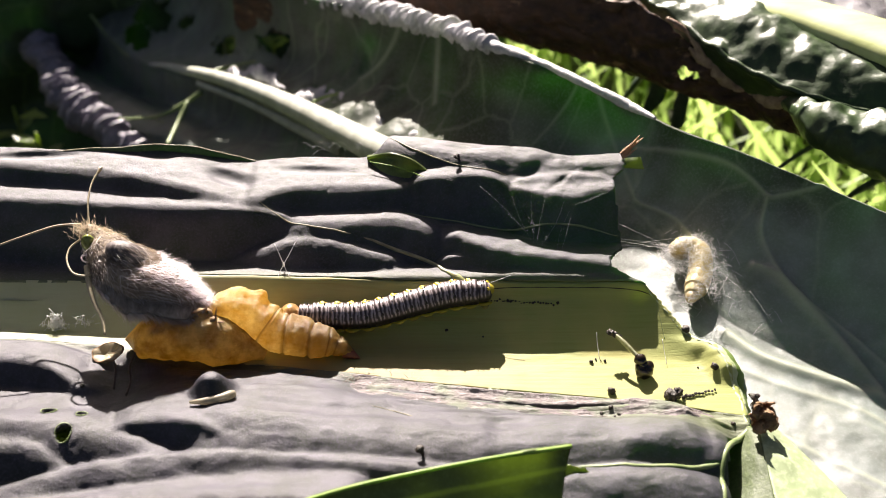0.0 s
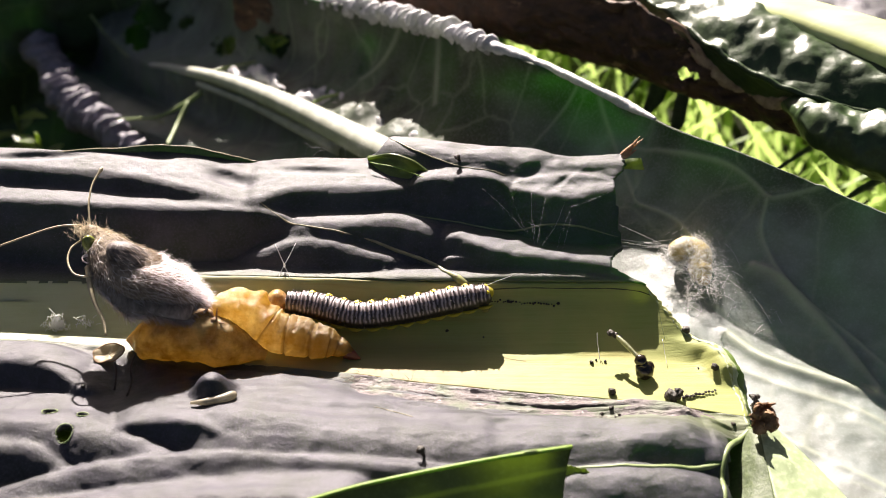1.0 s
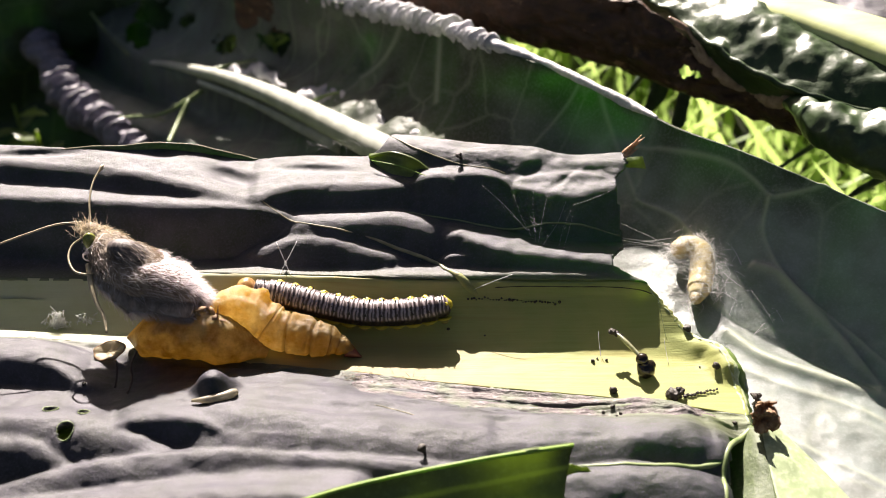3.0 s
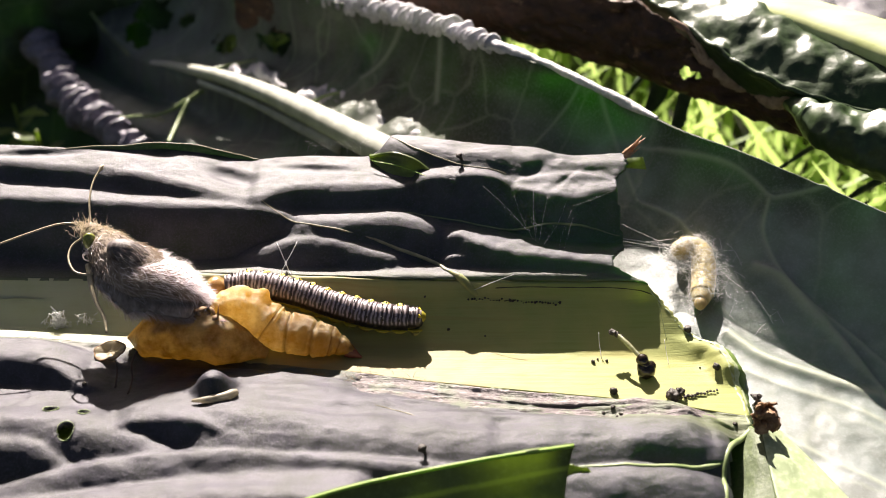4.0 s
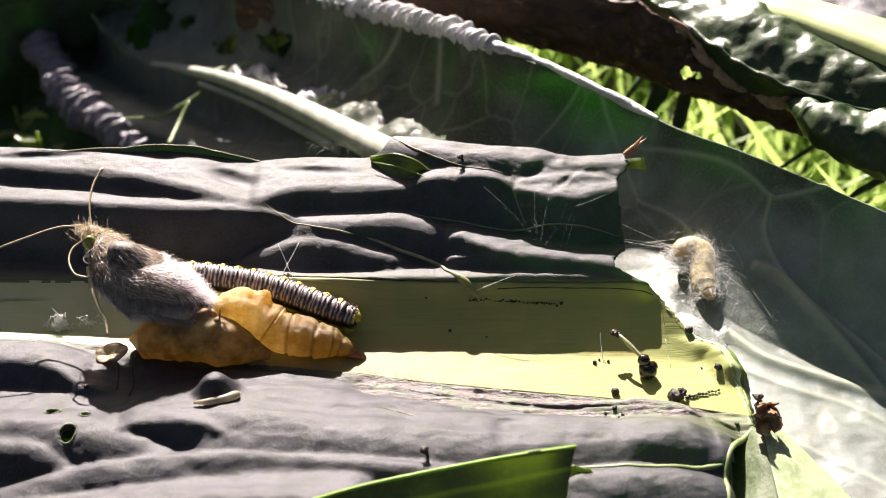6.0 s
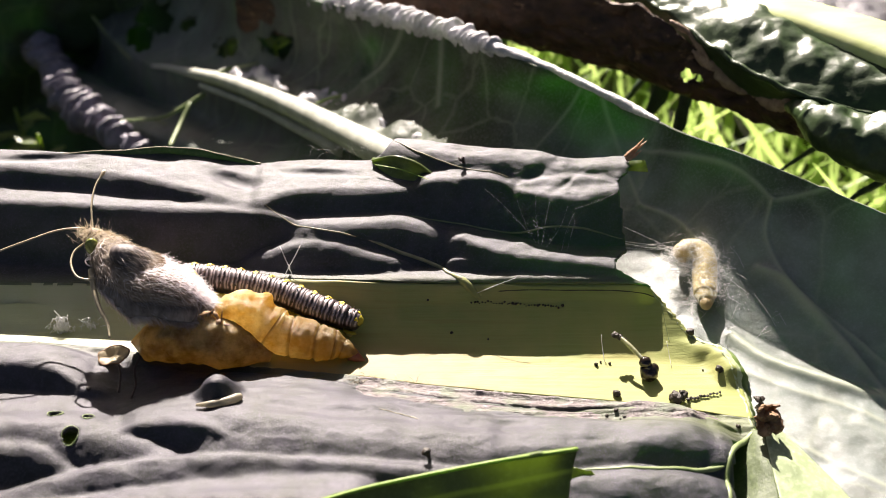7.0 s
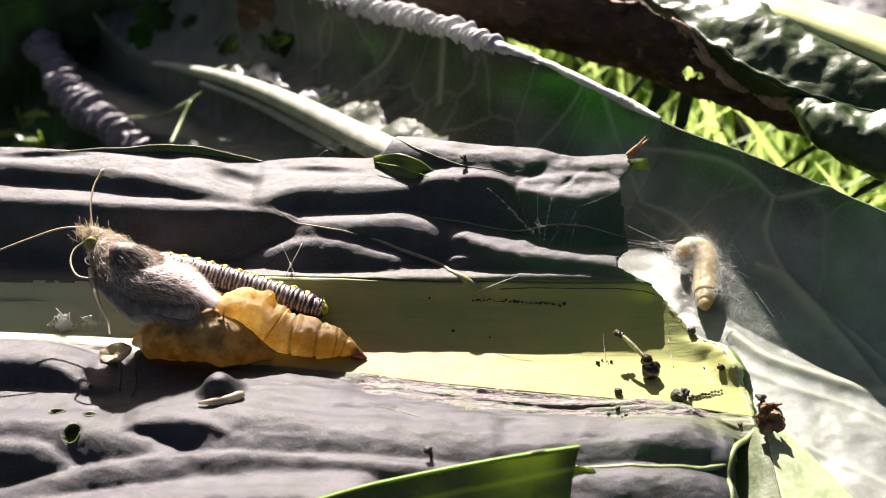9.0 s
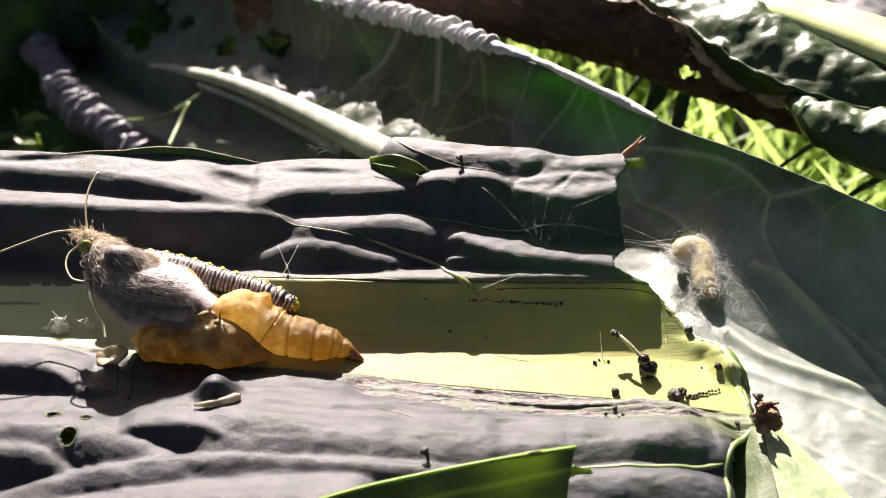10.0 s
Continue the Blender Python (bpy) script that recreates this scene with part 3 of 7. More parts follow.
def leaf_height(x, y):
    x, y = np.asarray(x, dtype=float), np.asarray(y, dtype=float)
    lip, flo, edge = rib_lines(x)
    t = np.clip((lip - y) / (lip - flo), -0.5, 1)
    wall = 0.0 - 2.4 * (1 - (1 - np.clip(t, 0, 1)) ** 1.5)
    u = np.clip((flo - y) / (flo - edge), 0, 1.0)
    chan = wall + 0.7 * u**1.3 + 0.4 * u * np.clip((-21 - x) / 5, 0, 1)
    chan = np.where(y > lip, -0.1, chan)
    chan = np.where(y < edge, -1.7 + 0.4 * np.clip((-21 - x) / 5, 0, 1) + 0.08 * np.minimum(edge - y, 4), chan)
    k = 0.12
    stop = 0.9 * np.maximum(0, y - edge + 1.5)
    hs = np.stack([f(x, y) - (stop if i >= NEAR_FROM else 0) for i, f in enumerate(FOLDS)] + [chan])
    top = hs.max(axis=0)
    z = top + k * np.log(np.exp((hs - top) / k).sum(axis=0))
    z = z + 1.25 * np.exp(-((rim_gap(x, y) / 1.1) ** 2)) * np.clip((-8.8 - y) / 2.2, 0, 1) * np.clip((x - 15.4) / 2.6, 0, 1)
    for (cx, cy, cz), a, b, tilt, deep in DENTS:
        dx, dy = x - cx, y - cy
        u, w = dx + tilt * dy, dy - tilt * dx
        z = z - deep * np.exp(-((u / a) ** 2 + (w / b) ** 2) ** 1.5)
    return z


LEAF = tagged(empty("collard_leaf", -10, -10, -1.2), "cut piece of dark waxy collard leaf with a pale midrib channel", "leaf")


def rib_relief(v):
    return rough_noise(v * np.array([0.5, 1, 0]), 0.9, 0.03)


def blade_relief(v):
    """Puckers, blisters and lengthwise wrinkles of the blade at the points v."""
    lip, flo, edge = rib_lines(v[:, 0])
    near = np.exp(-np.clip(edge - v[:, 1], 0, 9) / 2.2) * (v[:, 1] < edge)
    wrinkle = rough_noise(v * np.array([0.12, 1, 0]), 1.3, 0.14, 6.0) + 0.3 * np.clip((v[:, 0] + 6) / 3, 0, 1) * rough_noise(v * np.array([0.07, 1, 0]), 1.7, 0.9, 9.0)
    far = v[:, 1] > lip
    blister = np.abs(rough_noise(v * np.array([0.8, 1, 0]), 0.42, 1.0, 21.0, 2))
    dz = rough_noise(v * np.array([0.5, 1, 0]), 0.9, 0.04) + near * wrinkle + rough_noise(v * np.array([0.5, 1, 0]), 0.25, 0.14, 3.0) + rough_noise(v * np.array([0.8, 1, 0]), 0.7, 0.06, 14.0)
    calm = np.where(far, np.clip((v[:, 1] - lip) / 2.5, 0.15, 1) * np.interp(v[:, 0], [-8, 2], [0.4, 0.9]), 1.0)
    return calm * dz + np.where(far, 0.13 * calm, 0.10) * (blister - 0.3) + rough_noise(v * np.array([0.9, 1, 0]), 1.9, 0.02, 31.0)


def leaf_strip(name, y0, y1, nx, ny, mat, thickness, label, rib, holes=()):
    """A strip of the leaf between the lines y0(x) and y1(x), cut off along CUT."""
    u = np.linspace(0, 1, nx)
    cut_y, cut_x = CUT[::-1, 1], CUT[::-1, 0]
    X0 = -62.0
    # first lay rows at their mean line, then cut each row to its own length
    vs = []
    x = X0 + u * 110
    Y0, Y1 = y0(x), y1(x)
    w = np.linspace(0, 1, ny)
    Y = Y0[:, None] + (Y1 - Y0)[:, None] * w[None]
    # walk each row to its cut
    Xe = np.empty(ny)
    for j in range(ny):
        k = np.where(x > np.interp(Y[:, j], cut_y, cut_x))[0]
        Xe[j] = x[k[0]] if len(k) else x[-1]
    Xg = X0 + u[:, None] * (Xe - X0)[None]
    Y = np.empty_like(Xg)
    for j in range(ny):
        a, b = y0(Xg[:, j]), y1(Xg[:, j])
        Y[:, j] = a + (b - a) * w[j]
    Z = leaf_height(Xg, Y)
    v = np.stack([Xg, Y, Z], -1).reshape(-1, 3)
    v[:, 2] += rib_relief(v) - 0.3 * np.clip((v[:, 1] - rib_lines(v[:, 0])[0] + 0.06) / 0.1, 0, 1) if rib else blade_relief(v)
    f = grid_faces(nx, ny)
    if holes:
        c = v.reshape(nx, ny, 3)
        keep = []
        for q in f:
            m = v[list(q)].mean(axis=0)
            if all(((m[0] - hx) / ha) ** 2 + ((m[1] - hy) / hb) ** 2 > 1 for hx, hy, ha, hb in holes):
                keep.append(q)
        f = keep
    lip, flo, edge = rib_lines(v[:, 0])
    end = np.clip(v[:, 0] / 14, 0, 1) * (v[:, 1] < edge)
    vein = np.clip(1 - np.maximum(v[:, 1] - lip, edge - v[:, 1]) / (1.2 + 3.6 * end), 0, 1) * (0.21 + 0.30 * end) if not rib else np.zeros(len(v))
    me = mesh(name, v - np.array([-10, -10, -1.2]), f, mat, attrs={"vein": vein})
    return thick(part(name, me, LEAF, label), thickness)


def far_line(x):
    o = np.argsort(FAR[:, 0])
    return np.interp(x, FAR[o, 0], FAR[o, 1])


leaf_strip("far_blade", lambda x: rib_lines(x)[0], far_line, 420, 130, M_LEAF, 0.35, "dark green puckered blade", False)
leaf_strip("midrib", lambda x: rib_lines(x)[2], lambda x: rib_lines(x)[0] + 0.6, 300, 76, M_RIB, 1.8, "pale yellow-green fleshy midrib", True)
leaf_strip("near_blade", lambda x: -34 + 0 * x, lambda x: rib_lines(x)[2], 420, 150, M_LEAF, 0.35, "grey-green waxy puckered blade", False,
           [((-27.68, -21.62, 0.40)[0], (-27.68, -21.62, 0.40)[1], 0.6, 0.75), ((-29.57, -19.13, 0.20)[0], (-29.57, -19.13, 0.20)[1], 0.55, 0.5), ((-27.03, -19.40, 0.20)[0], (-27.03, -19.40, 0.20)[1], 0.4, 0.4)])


def build_cut_face():
    """The fleshy cut end of the midrib and its torn green skin."""
    n, m = 90, 7
    k = np.linspace(0, 1, n)
    pts = np.array([(18.42, -5.15, -0.50), (20.35, -7.54, -1.50), (22.30, -9.03, -2.00), (23.46, -11.57, -2.00), (23.78, -15.68, -1.40), (23.44, -19.33, -0.50)])
    c = spline(pts, n)
    c[:, 0] = np.interp(c[:, 1], CUT[::-1, 1], CUT[::-1, 0]) - 0.15
    c[:, 2] = leaf_height(c[:, 0], c[:, 1]) + 0.03
    wide = 0.3 + 0.6 * np.exp(-((k - 0.55) / 0.3) ** 2)
    for name, w0, w1, drop, mat, lab in (("cut_face", 0.0, 1.0, 0.9, M_CUT, "pale fibrous cut face"), ("torn_skin", 0.9, 2.1, 2.1, M_SKIN, "torn green skin")):
        V = []
        for q in np.linspace(0, 1, m):
            row = c.copy()
            row[:, 0] += wide * (w0 + (w1 - w0) * q)
            row[:, 1] += wide * 0.25 * (w0 + (w1 - w0) * q)
            row[:, 2] -= (0.1 if w0 == 0 else 0.75) + drop * q * q * 0.6
            V.append(row)
        v = np.stack(V, 1).reshape(-1, 3)
        v += np.stack([rough_noise(v, 1.1, 0.14, 2.0) + rough_noise(v, 3.2, 0.12, 8.0), rough_noise(v, 1.1, 0.08, 4.0), rough_noise(v, 3.0, 0.10, 6.0)], 1)
        thick(part(name, mesh(name, v - np.array([-10, -10, -1.2]), grid_faces(n, m), mat), LEAF, lab), 0.2, 0.0)


M_CUT = simple("cut_face", (0.44, 0.52, 0.24), (0.72, 0.76, 0.54), 0.5, 0.4, 2.5, 0.9, (0.45, 0.6, 0.18), 0.25)
M_SKIN = simple("torn_skin", (0.14, 0.22, 0.05), (0.24, 0.34, 0.10), 0.45, 0.4, 1.0, 0.5, (0.28, 0.44, 0.07), 0.4)
build_cut_face()


# ---- the large leaf behind and below ----
def near_line(v, pts, n=60):
    """Distance in the plan from each point of v to a curve."""
    c = spline(pts, n)
    best = np.full(len(v), 1e9)
    for a, b in zip(c[:-1], c[1:]):
        ab = (b - a)[:2]
        t = np.clip(((v[:, :2] - a[:2]) @ ab) / (ab @ ab + 1e-9), 0, 1)
        best = np.minimum(best, np.hypot(*(v[:, :2] - a[:2] - t[:, None] * ab).T))
    return best


def frilled_margin(name, pts, radii, o, mat, leaf, label, seed, n=160, crimp=0.0, amp=0.42):
    """A rolled, crimped leaf margin."""
    c = spline(pts, n)
    r = np.interp(np.linspace(0, 1, n), np.linspace(0, 1, len(radii)), radii)
    v, f = tube(c, r, 20, 0.9)
    d = rough_noise(v, 0.5, 1.0, seed) + 0.5 * rough_noise(v, 1.1, 1.0, seed + 3) + crimp * np.sin(np.repeat(np.arange(n) * 0.9 + 5.0 * rough_noise(c, 0.12, 1.0, seed), 20))
    v = v + (v - np.repeat(c, 20, axis=0)) * (amp * d)[:, None]
    part(name, mesh(name, v - o, f, mat, attrs={"vein": np.zeros(len(v))}), leaf, label)


def build_back_leaf():
    o = np.array([20, 0, -8])
    nx, ny = 600, 260
    rim = spline([(-33.69, 74.66, -11.00), (-18.11, 55.80, -6.00), (-5.68, 42.99, -1.50), (5.68, 26.70, 4.16), (12.27, 20.85, 4.76), (19.74, 13.82, 4.57), (23.13, 9.51, 5.57), (29.05, 4.08, 6.27), (36.96, -2.34, 6.04), (43.64, -7.39, 5.98)], nx)
    mid = spline([(-66.00, 99.20, -29.00), (-48.63, 75.55, -27.00), (-30.64, 57.39, -20.00), (-19.18, 43.69, -15.00), (-5.89, 24.42, -8.00), (11.81, 7.79, -4.00), (20.64, 2.24, -3.00), (24.72, -6.09, -3.00), (36.09, -13.82, -3.60), (42.90, -18.50, -4.20)], nx)
    low = spline([(-92.73, 114.91, -34.00), (-77.56, 100.12, -34.00), (-64.73, 81.72, -33.00), (-55.42, 68.64, -33.00), (-46.47, 60.01, -33.00), (-26.06, 31.12, -26.00), (-4.18, -9.26, -9.00), (13.38, -24.05, -4.50), (25.88, -30.47, -1.80), (35.79, -34.82, -1.50)], nx)
    t = np.linspace(0, 2, ny)[None, :, None]
    V = np.where(t <= 1, rim[:, None] * (1 - t) + mid[:, None] * t, mid[:, None] * (2 - t) + low[:, None] * (t - 1))
    sag = np.clip(1.3 - 2.2 * np.linspace(0, 1, nx)[:, None], 0.0, 1) ** 0.7
    V[:, :, 2] -= (1.2 + 3.8 * sag) * np.sin(math.pi * np.clip(t[:, :, 0], 0, 1) ** 0.8) + 7.0 * sag * np.sin(math.pi * np.clip(t[:, :, 0] - 1, 0, 1) ** 0.5)
    V[:, :, 1] += 3.0 * sag * np.sin(math.pi * np.clip(t[:, :, 0], 0, 1)) ** 0.8
    v = V.reshape(-1, 3)
    vein = np.zeros(len(v))
    for pts, wid, rise in (
        ([(28.44, 2.21, 0.00), (28.00, -0.25, -1.00), (29.78, -4.46, -2.00), (33.88, -9.01, -3.00), (37.79, -13.48, -4.00)], 0.17, 0.18),
        ([(28.64, 2.21, 0.00), (33.71, 0.98, 2.00), (40.27, 0.10, 2.50)], 0.16, 0.17),
        ([(28.64, 2.21, 0.00), (26.15, 5.58, 2.00), (21.86, 9.62, 4.00), (18.07, 13.16, 4.50)], 0.16, 0.17),
        ([(18.28, 7.66, 1.00), (21.34, 5.12, -1.00), (22.84, 2.30, -2.00)], 0.15, 0.15),
        ([(14.55, 19.84, -0.00), (16.91, 13.84, 1.00), (18.28, 7.66, 1.00)], 0.15, 0.15),
        ([(14.55, 19.84, -0.00), (10.34, 19.04, -3.00), (6.75, 16.70, -4.00)], 0.15, 0.15),
        ([(14.55, 19.84, -0.00), (10.99, 29.37, -2.00), (7.57, 35.60, -3.00)], 0.15, 0.15),
        ([(-10.41, 43.76, -14.00), (-3.10, 41.82, -11.00), (3.14, 40.39, -6.00)], 0.28, 0.2),
        ([(-0.92, 30.62, -9.00), (-0.62, 38.81, -9.00), (-3.13, 46.22, -8.00)], 0.28, 0.2),
        ([(24.20, -7.40, -3.00), (26.84, -10.15, -3.18), (31.08, -12.25, -3.22), (35.48, -14.11, -3.52), (39.00, -15.60, -3.60)], 0.42, 0.4),
        ([(27.10, -2.20, -0.60), (28.85, -3.47, -0.33), (30.95, -6.30, -1.09), (32.99, -9.10, -1.97), (35.66, -13.55, -3.55)], 0.24, 0.4),
        ([(23.81, -10.67, -3.00), (28.00, -13.31, -3.50), (32.66, -15.26, -4.00), (36.31, -18.10, -4.00)], 0.25, 0.1),
        ([(26.08, -18.10, -4.00), (29.36, -20.81, -4.00), (32.92, -23.39, -4.00)], 0.25, 0.1),
    ):
        d = near_line(v, pts)
        g = np.exp(-(d / wid) ** 2)
        vein = np.maximum(vein, g * (0.9 if wid > 0.4 else 0.6))
        v[:, 2] += rise * np.exp(-(d / (1.6 * wid)) ** 2)
    v[:, 2] += np.clip((26 - v[:, 0]) / 14, 0.3, 1) * rough_noise(v, 0.10, 0.6, 5.0) + rough_noise(v, 0.45, 0.05, 9.0)
    # torn, puffed pieces of blade beside the midrib
    for (cx, cy, cz), a, b, h in (((-27.00, 55.89, -18.00), 3.0, 3.0, 3.0), ((-18.43, 47.19, -15.00), 1.6, 2.0, 2.4), ((-12.38, 46.08, -14.00), 3.2, 2.0, 3.0), ((-9.97, 37.75, -12.00), 3.6, 3.0, 2.6), ((-5.46, 29.51, -9.00), 2.4, 2.4, 2.2)):
        q = ((v[:, 0] - cx) / a) ** 2 + ((v[:, 1] - cy) / b) ** 2
        v[:, 2] += 0.35 * h * np.exp(-q**2.5) * (1 + 0.4 * rough_noise(v, 0.5, 1.0, 8.0))
    # blistered lit floor by the cut end
    q = ((v[:, 0] - (31.86, -18.10, -4.00)[0]) / 9) ** 2 + ((v[:, 1] - (31.86, -18.10, -4.00)[1]) / 8) ** 2
    v[:, 2] += np.exp(-q) * rough_noise(v, 0.35, 0.1, 12.0)
    leaf = tagged(empty("collard_leaf", *o), "broad grey-green collard leaf with raised veins, half shaded", "leaf")
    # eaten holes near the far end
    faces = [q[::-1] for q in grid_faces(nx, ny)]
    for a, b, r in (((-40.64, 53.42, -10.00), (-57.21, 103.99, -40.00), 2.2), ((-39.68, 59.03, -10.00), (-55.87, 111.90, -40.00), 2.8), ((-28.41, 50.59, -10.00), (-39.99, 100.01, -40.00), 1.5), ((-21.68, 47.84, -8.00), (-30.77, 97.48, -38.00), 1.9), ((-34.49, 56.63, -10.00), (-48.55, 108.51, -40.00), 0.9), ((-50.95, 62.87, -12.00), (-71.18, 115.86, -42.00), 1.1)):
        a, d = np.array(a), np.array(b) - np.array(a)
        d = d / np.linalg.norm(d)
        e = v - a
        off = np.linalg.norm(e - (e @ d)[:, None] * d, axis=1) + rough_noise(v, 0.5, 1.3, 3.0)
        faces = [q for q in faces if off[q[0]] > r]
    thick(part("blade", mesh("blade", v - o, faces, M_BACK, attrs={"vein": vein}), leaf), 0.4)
    pts = spline([(-69.16, 104.70, -32.00), (-50.69, 79.11, -29.00), (-41.29, 67.84, -24.00), (-30.36, 56.43, -19.00), (-18.96, 42.49, -14.00), (-5.80, 23.09, -7.00), (0.94, 16.72, -5.50)], 60)
    part("midrib", mesh("midrib", *tube(pts - o, np.interp(np.linspace(0, 1, 60), [0, 0.2, 0.32, 0.42, 0.6, 0.8, 1], [0.15, 0.25, 0.45, 0.8, 1.25, 1.7, 2.0]), 16), M_PALERIB), leaf, "pale round midrib")
    pts = spline([(-35.41, 60.16, -22.00), (-26.61, 51.59, -19.50), (-19.15, 42.07, -16.50), (-12.43, 32.51, -13.00)], 40)
    part("midrib_flange", mesh("midrib_flange", *tube(pts - o, np.linspace(0.35, 0.95, 40), 12), M_PALERIB), leaf, "pale lower edge of the midrib")
    # torn frill of blade along the midrib
    n, m = 120, 14
    for a, b, wide, seed in (([(-30.08, 57.68, -18.50), (-27.26, 57.77, -18.00), (-24.08, 55.33, -17.00), (-21.93, 50.99, -16.00)], [(-28.51, 55.46, -18.00), (-25.97, 54.41, -17.50), (-23.18, 51.48, -16.50), (-21.16, 47.94, -15.50)], 1.0, 2.0),
                             ([(-19.32, 45.53, -14.50), (-15.81, 47.67, -14.00), (-11.51, 44.84, -13.00), (-8.79, 41.81, -12.00)], [(-17.95, 43.12, -14.00), (-14.64, 42.77, -13.50), (-10.73, 38.84, -12.00), (-8.09, 35.49, -11.00)], 1.2, 5.0),
                             ([(-13.57, 39.08, -12.50), (-9.91, 37.04, -11.50), (-6.27, 32.92, -10.00), (-1.55, 29.00, -8.00)], [(-11.97, 36.56, -12.00), (-9.03, 33.98, -11.00), (-5.43, 28.63, -9.00), (-2.76, 25.10, -7.50)], 1.2, 9.0)):
        A, B = spline(a, n), spline(b, n)
        w = np.linspace(0, 1, m)[None, :, None]
        F = (A[:, None] * (1 - w) + B[:, None] * w)
        F[:, :, 2] += 0.5 * np.sin(np.linspace(0, 17, n))[:, None] * (1 - w[:, :, 0]) + 0.4 * np.sin(math.pi * w[:, :, 0])
        F = F.reshape(-1, 3)
        F += np.stack([rough_noise(F, 0.5, 0.5, seed), rough_noise(F, 0.5, 0.5, seed + 3), rough_noise(F, 0.45, 0.7, seed + 6)], 1)
        thick(part("torn_frill", mesh("torn_frill", F - o, grid_faces(n, m), M_FRILL, attrs={"vein": np.zeros(len(F))}), leaf, "pale torn frill of blade"), 0.3, 0.0)
    for pts, r0, r1 in (
        ([(-34.60, 58.60, -22.40), (-37.20, 57.70, -23.80), (-41.00, 57.90, -26.00), (-45.50, 59.40, -27.60), (-50.50, 61.50, -29.20)], 0.5, 0.2),
        ([(-36.60, 57.60, -23.50), (-37.60, 54.00, -24.60), (-38.00, 48.50, -24.40)], 0.42, 0.4),
        ([(-45.20, 59.30, -27.50), (-43.20, 61.00, -28.80), (-41.60, 60.60, -29.20)], 0.2, 0.12),
        ([(-50.60, 78.00, -28.50), (-55.90, 85.30, -28.90), (-58.60, 87.60, -26.40)], 0.4, 0.3),
        ([(-33.30, 60.02, -20.00), (-30.86, 61.51, -20.00), (-26.66, 61.43, -19.00)], 0.35, 0.2),
        ([(-17.20, 42.87, -14.00), (-14.67, 43.55, -13.00), (-9.72, 43.46, -12.00)], 0.38, 0.2),
    ):
        part("side_vein", mesh("side_vein", *tube(spline(pts, 24) - o, np.linspace(r0, r1, 24) * 0.8, 10), M_VEIN), leaf, "olive side vein")
    frilled_margin("curled_margin", [(-81.27, 104.95, -31.00), (-72.65, 92.95, -31.00), (-63.22, 77.83, -30.00), (-57.95, 68.12, -30.00), (-51.20, 61.06, -30.00), (-43.79, 54.03, -30.00)], [3.2, 2.8, 2.0, 2.3, 2.0, 1.7], o, M_CURL, leaf, "crimped purple-grey rolled margin", 3.0, 160, 0.9)
    frilled_margin("curled_margin", [(-20.18, 60.07, -7.50), (-13.36, 52.74, -4.80), (-5.70, 43.52, -1.50), (0.38, 35.59, 1.30), (5.14, 27.95, 3.88)], [0.85, 1.05, 1.1, 1.0, 0.75], o, M_FRILL, leaf, "crimped pale rolled margin", 8.0, 220, 0.8, 0.6)
    frilled_margin("curled_margin", [(4.55, 28.18, 3.88), (10.18, 23.35, 4.51), (14.32, 18.92, 4.83), (17.90, 16.09, 4.43), (20.08, 12.88, 5.05)], [0.72, 0.42, 0.4, 0.55, 0.2], o, M_FRILL, leaf, "thin pale rolled margin", 12.0, 120, 0.0, 0.3)


build_back_leaf()


def build_shading_leaf():
    """An added dark leaf behind the scene; its unseen top shades the left distance."""
    o = np.array([-45, 88, -62])
    nx, ny = 120, 50
    foot = spline([(-110, 80, -66), (-60, 86, -66), (-20, 92, -62), (12, 100, -56)], nx)
    top = spline([(-112, 84, -16), (-62, 88, -19), (-53, 89.5, -15), (-50, 90.5, -11), (-46.5, 91, -7.5), (-40, 92, -4), (-37.5, 92.5, -1), (-20, 97, 1), (10, 104, -1)], nx)
    w = np.linspace(0, 1, ny)[None, :, None]
    V = (foot[:, None] * (1 - w) + top[:, None] * w).reshape(-1, 3)
    V[:, 1] += rough_noise(V, 0.06, 5.0, 2.0) + rough_noise(V, 0.3, 0.6, 6.0)
    V[:, 2] += rough_noise(V, 0.1, 1.5, 4.0)
    leaf = tagged(empty("collard_leaf", *o), "added dark leaf standing in the distance to shade the left", "leaf")
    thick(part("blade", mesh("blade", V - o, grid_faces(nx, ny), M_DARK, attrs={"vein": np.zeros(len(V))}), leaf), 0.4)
    q = spline([(-40, 87, -66), (-38, 89, -45), (-34, 91, -14)], 20) - np.array([0, 1.5, 0])
    part("midrib", mesh("midrib", *tube(q - o, np.linspace(2.2, 0.8, 20), 10), M_VEIN), leaf, "dull green midrib")


build_shading_leaf()


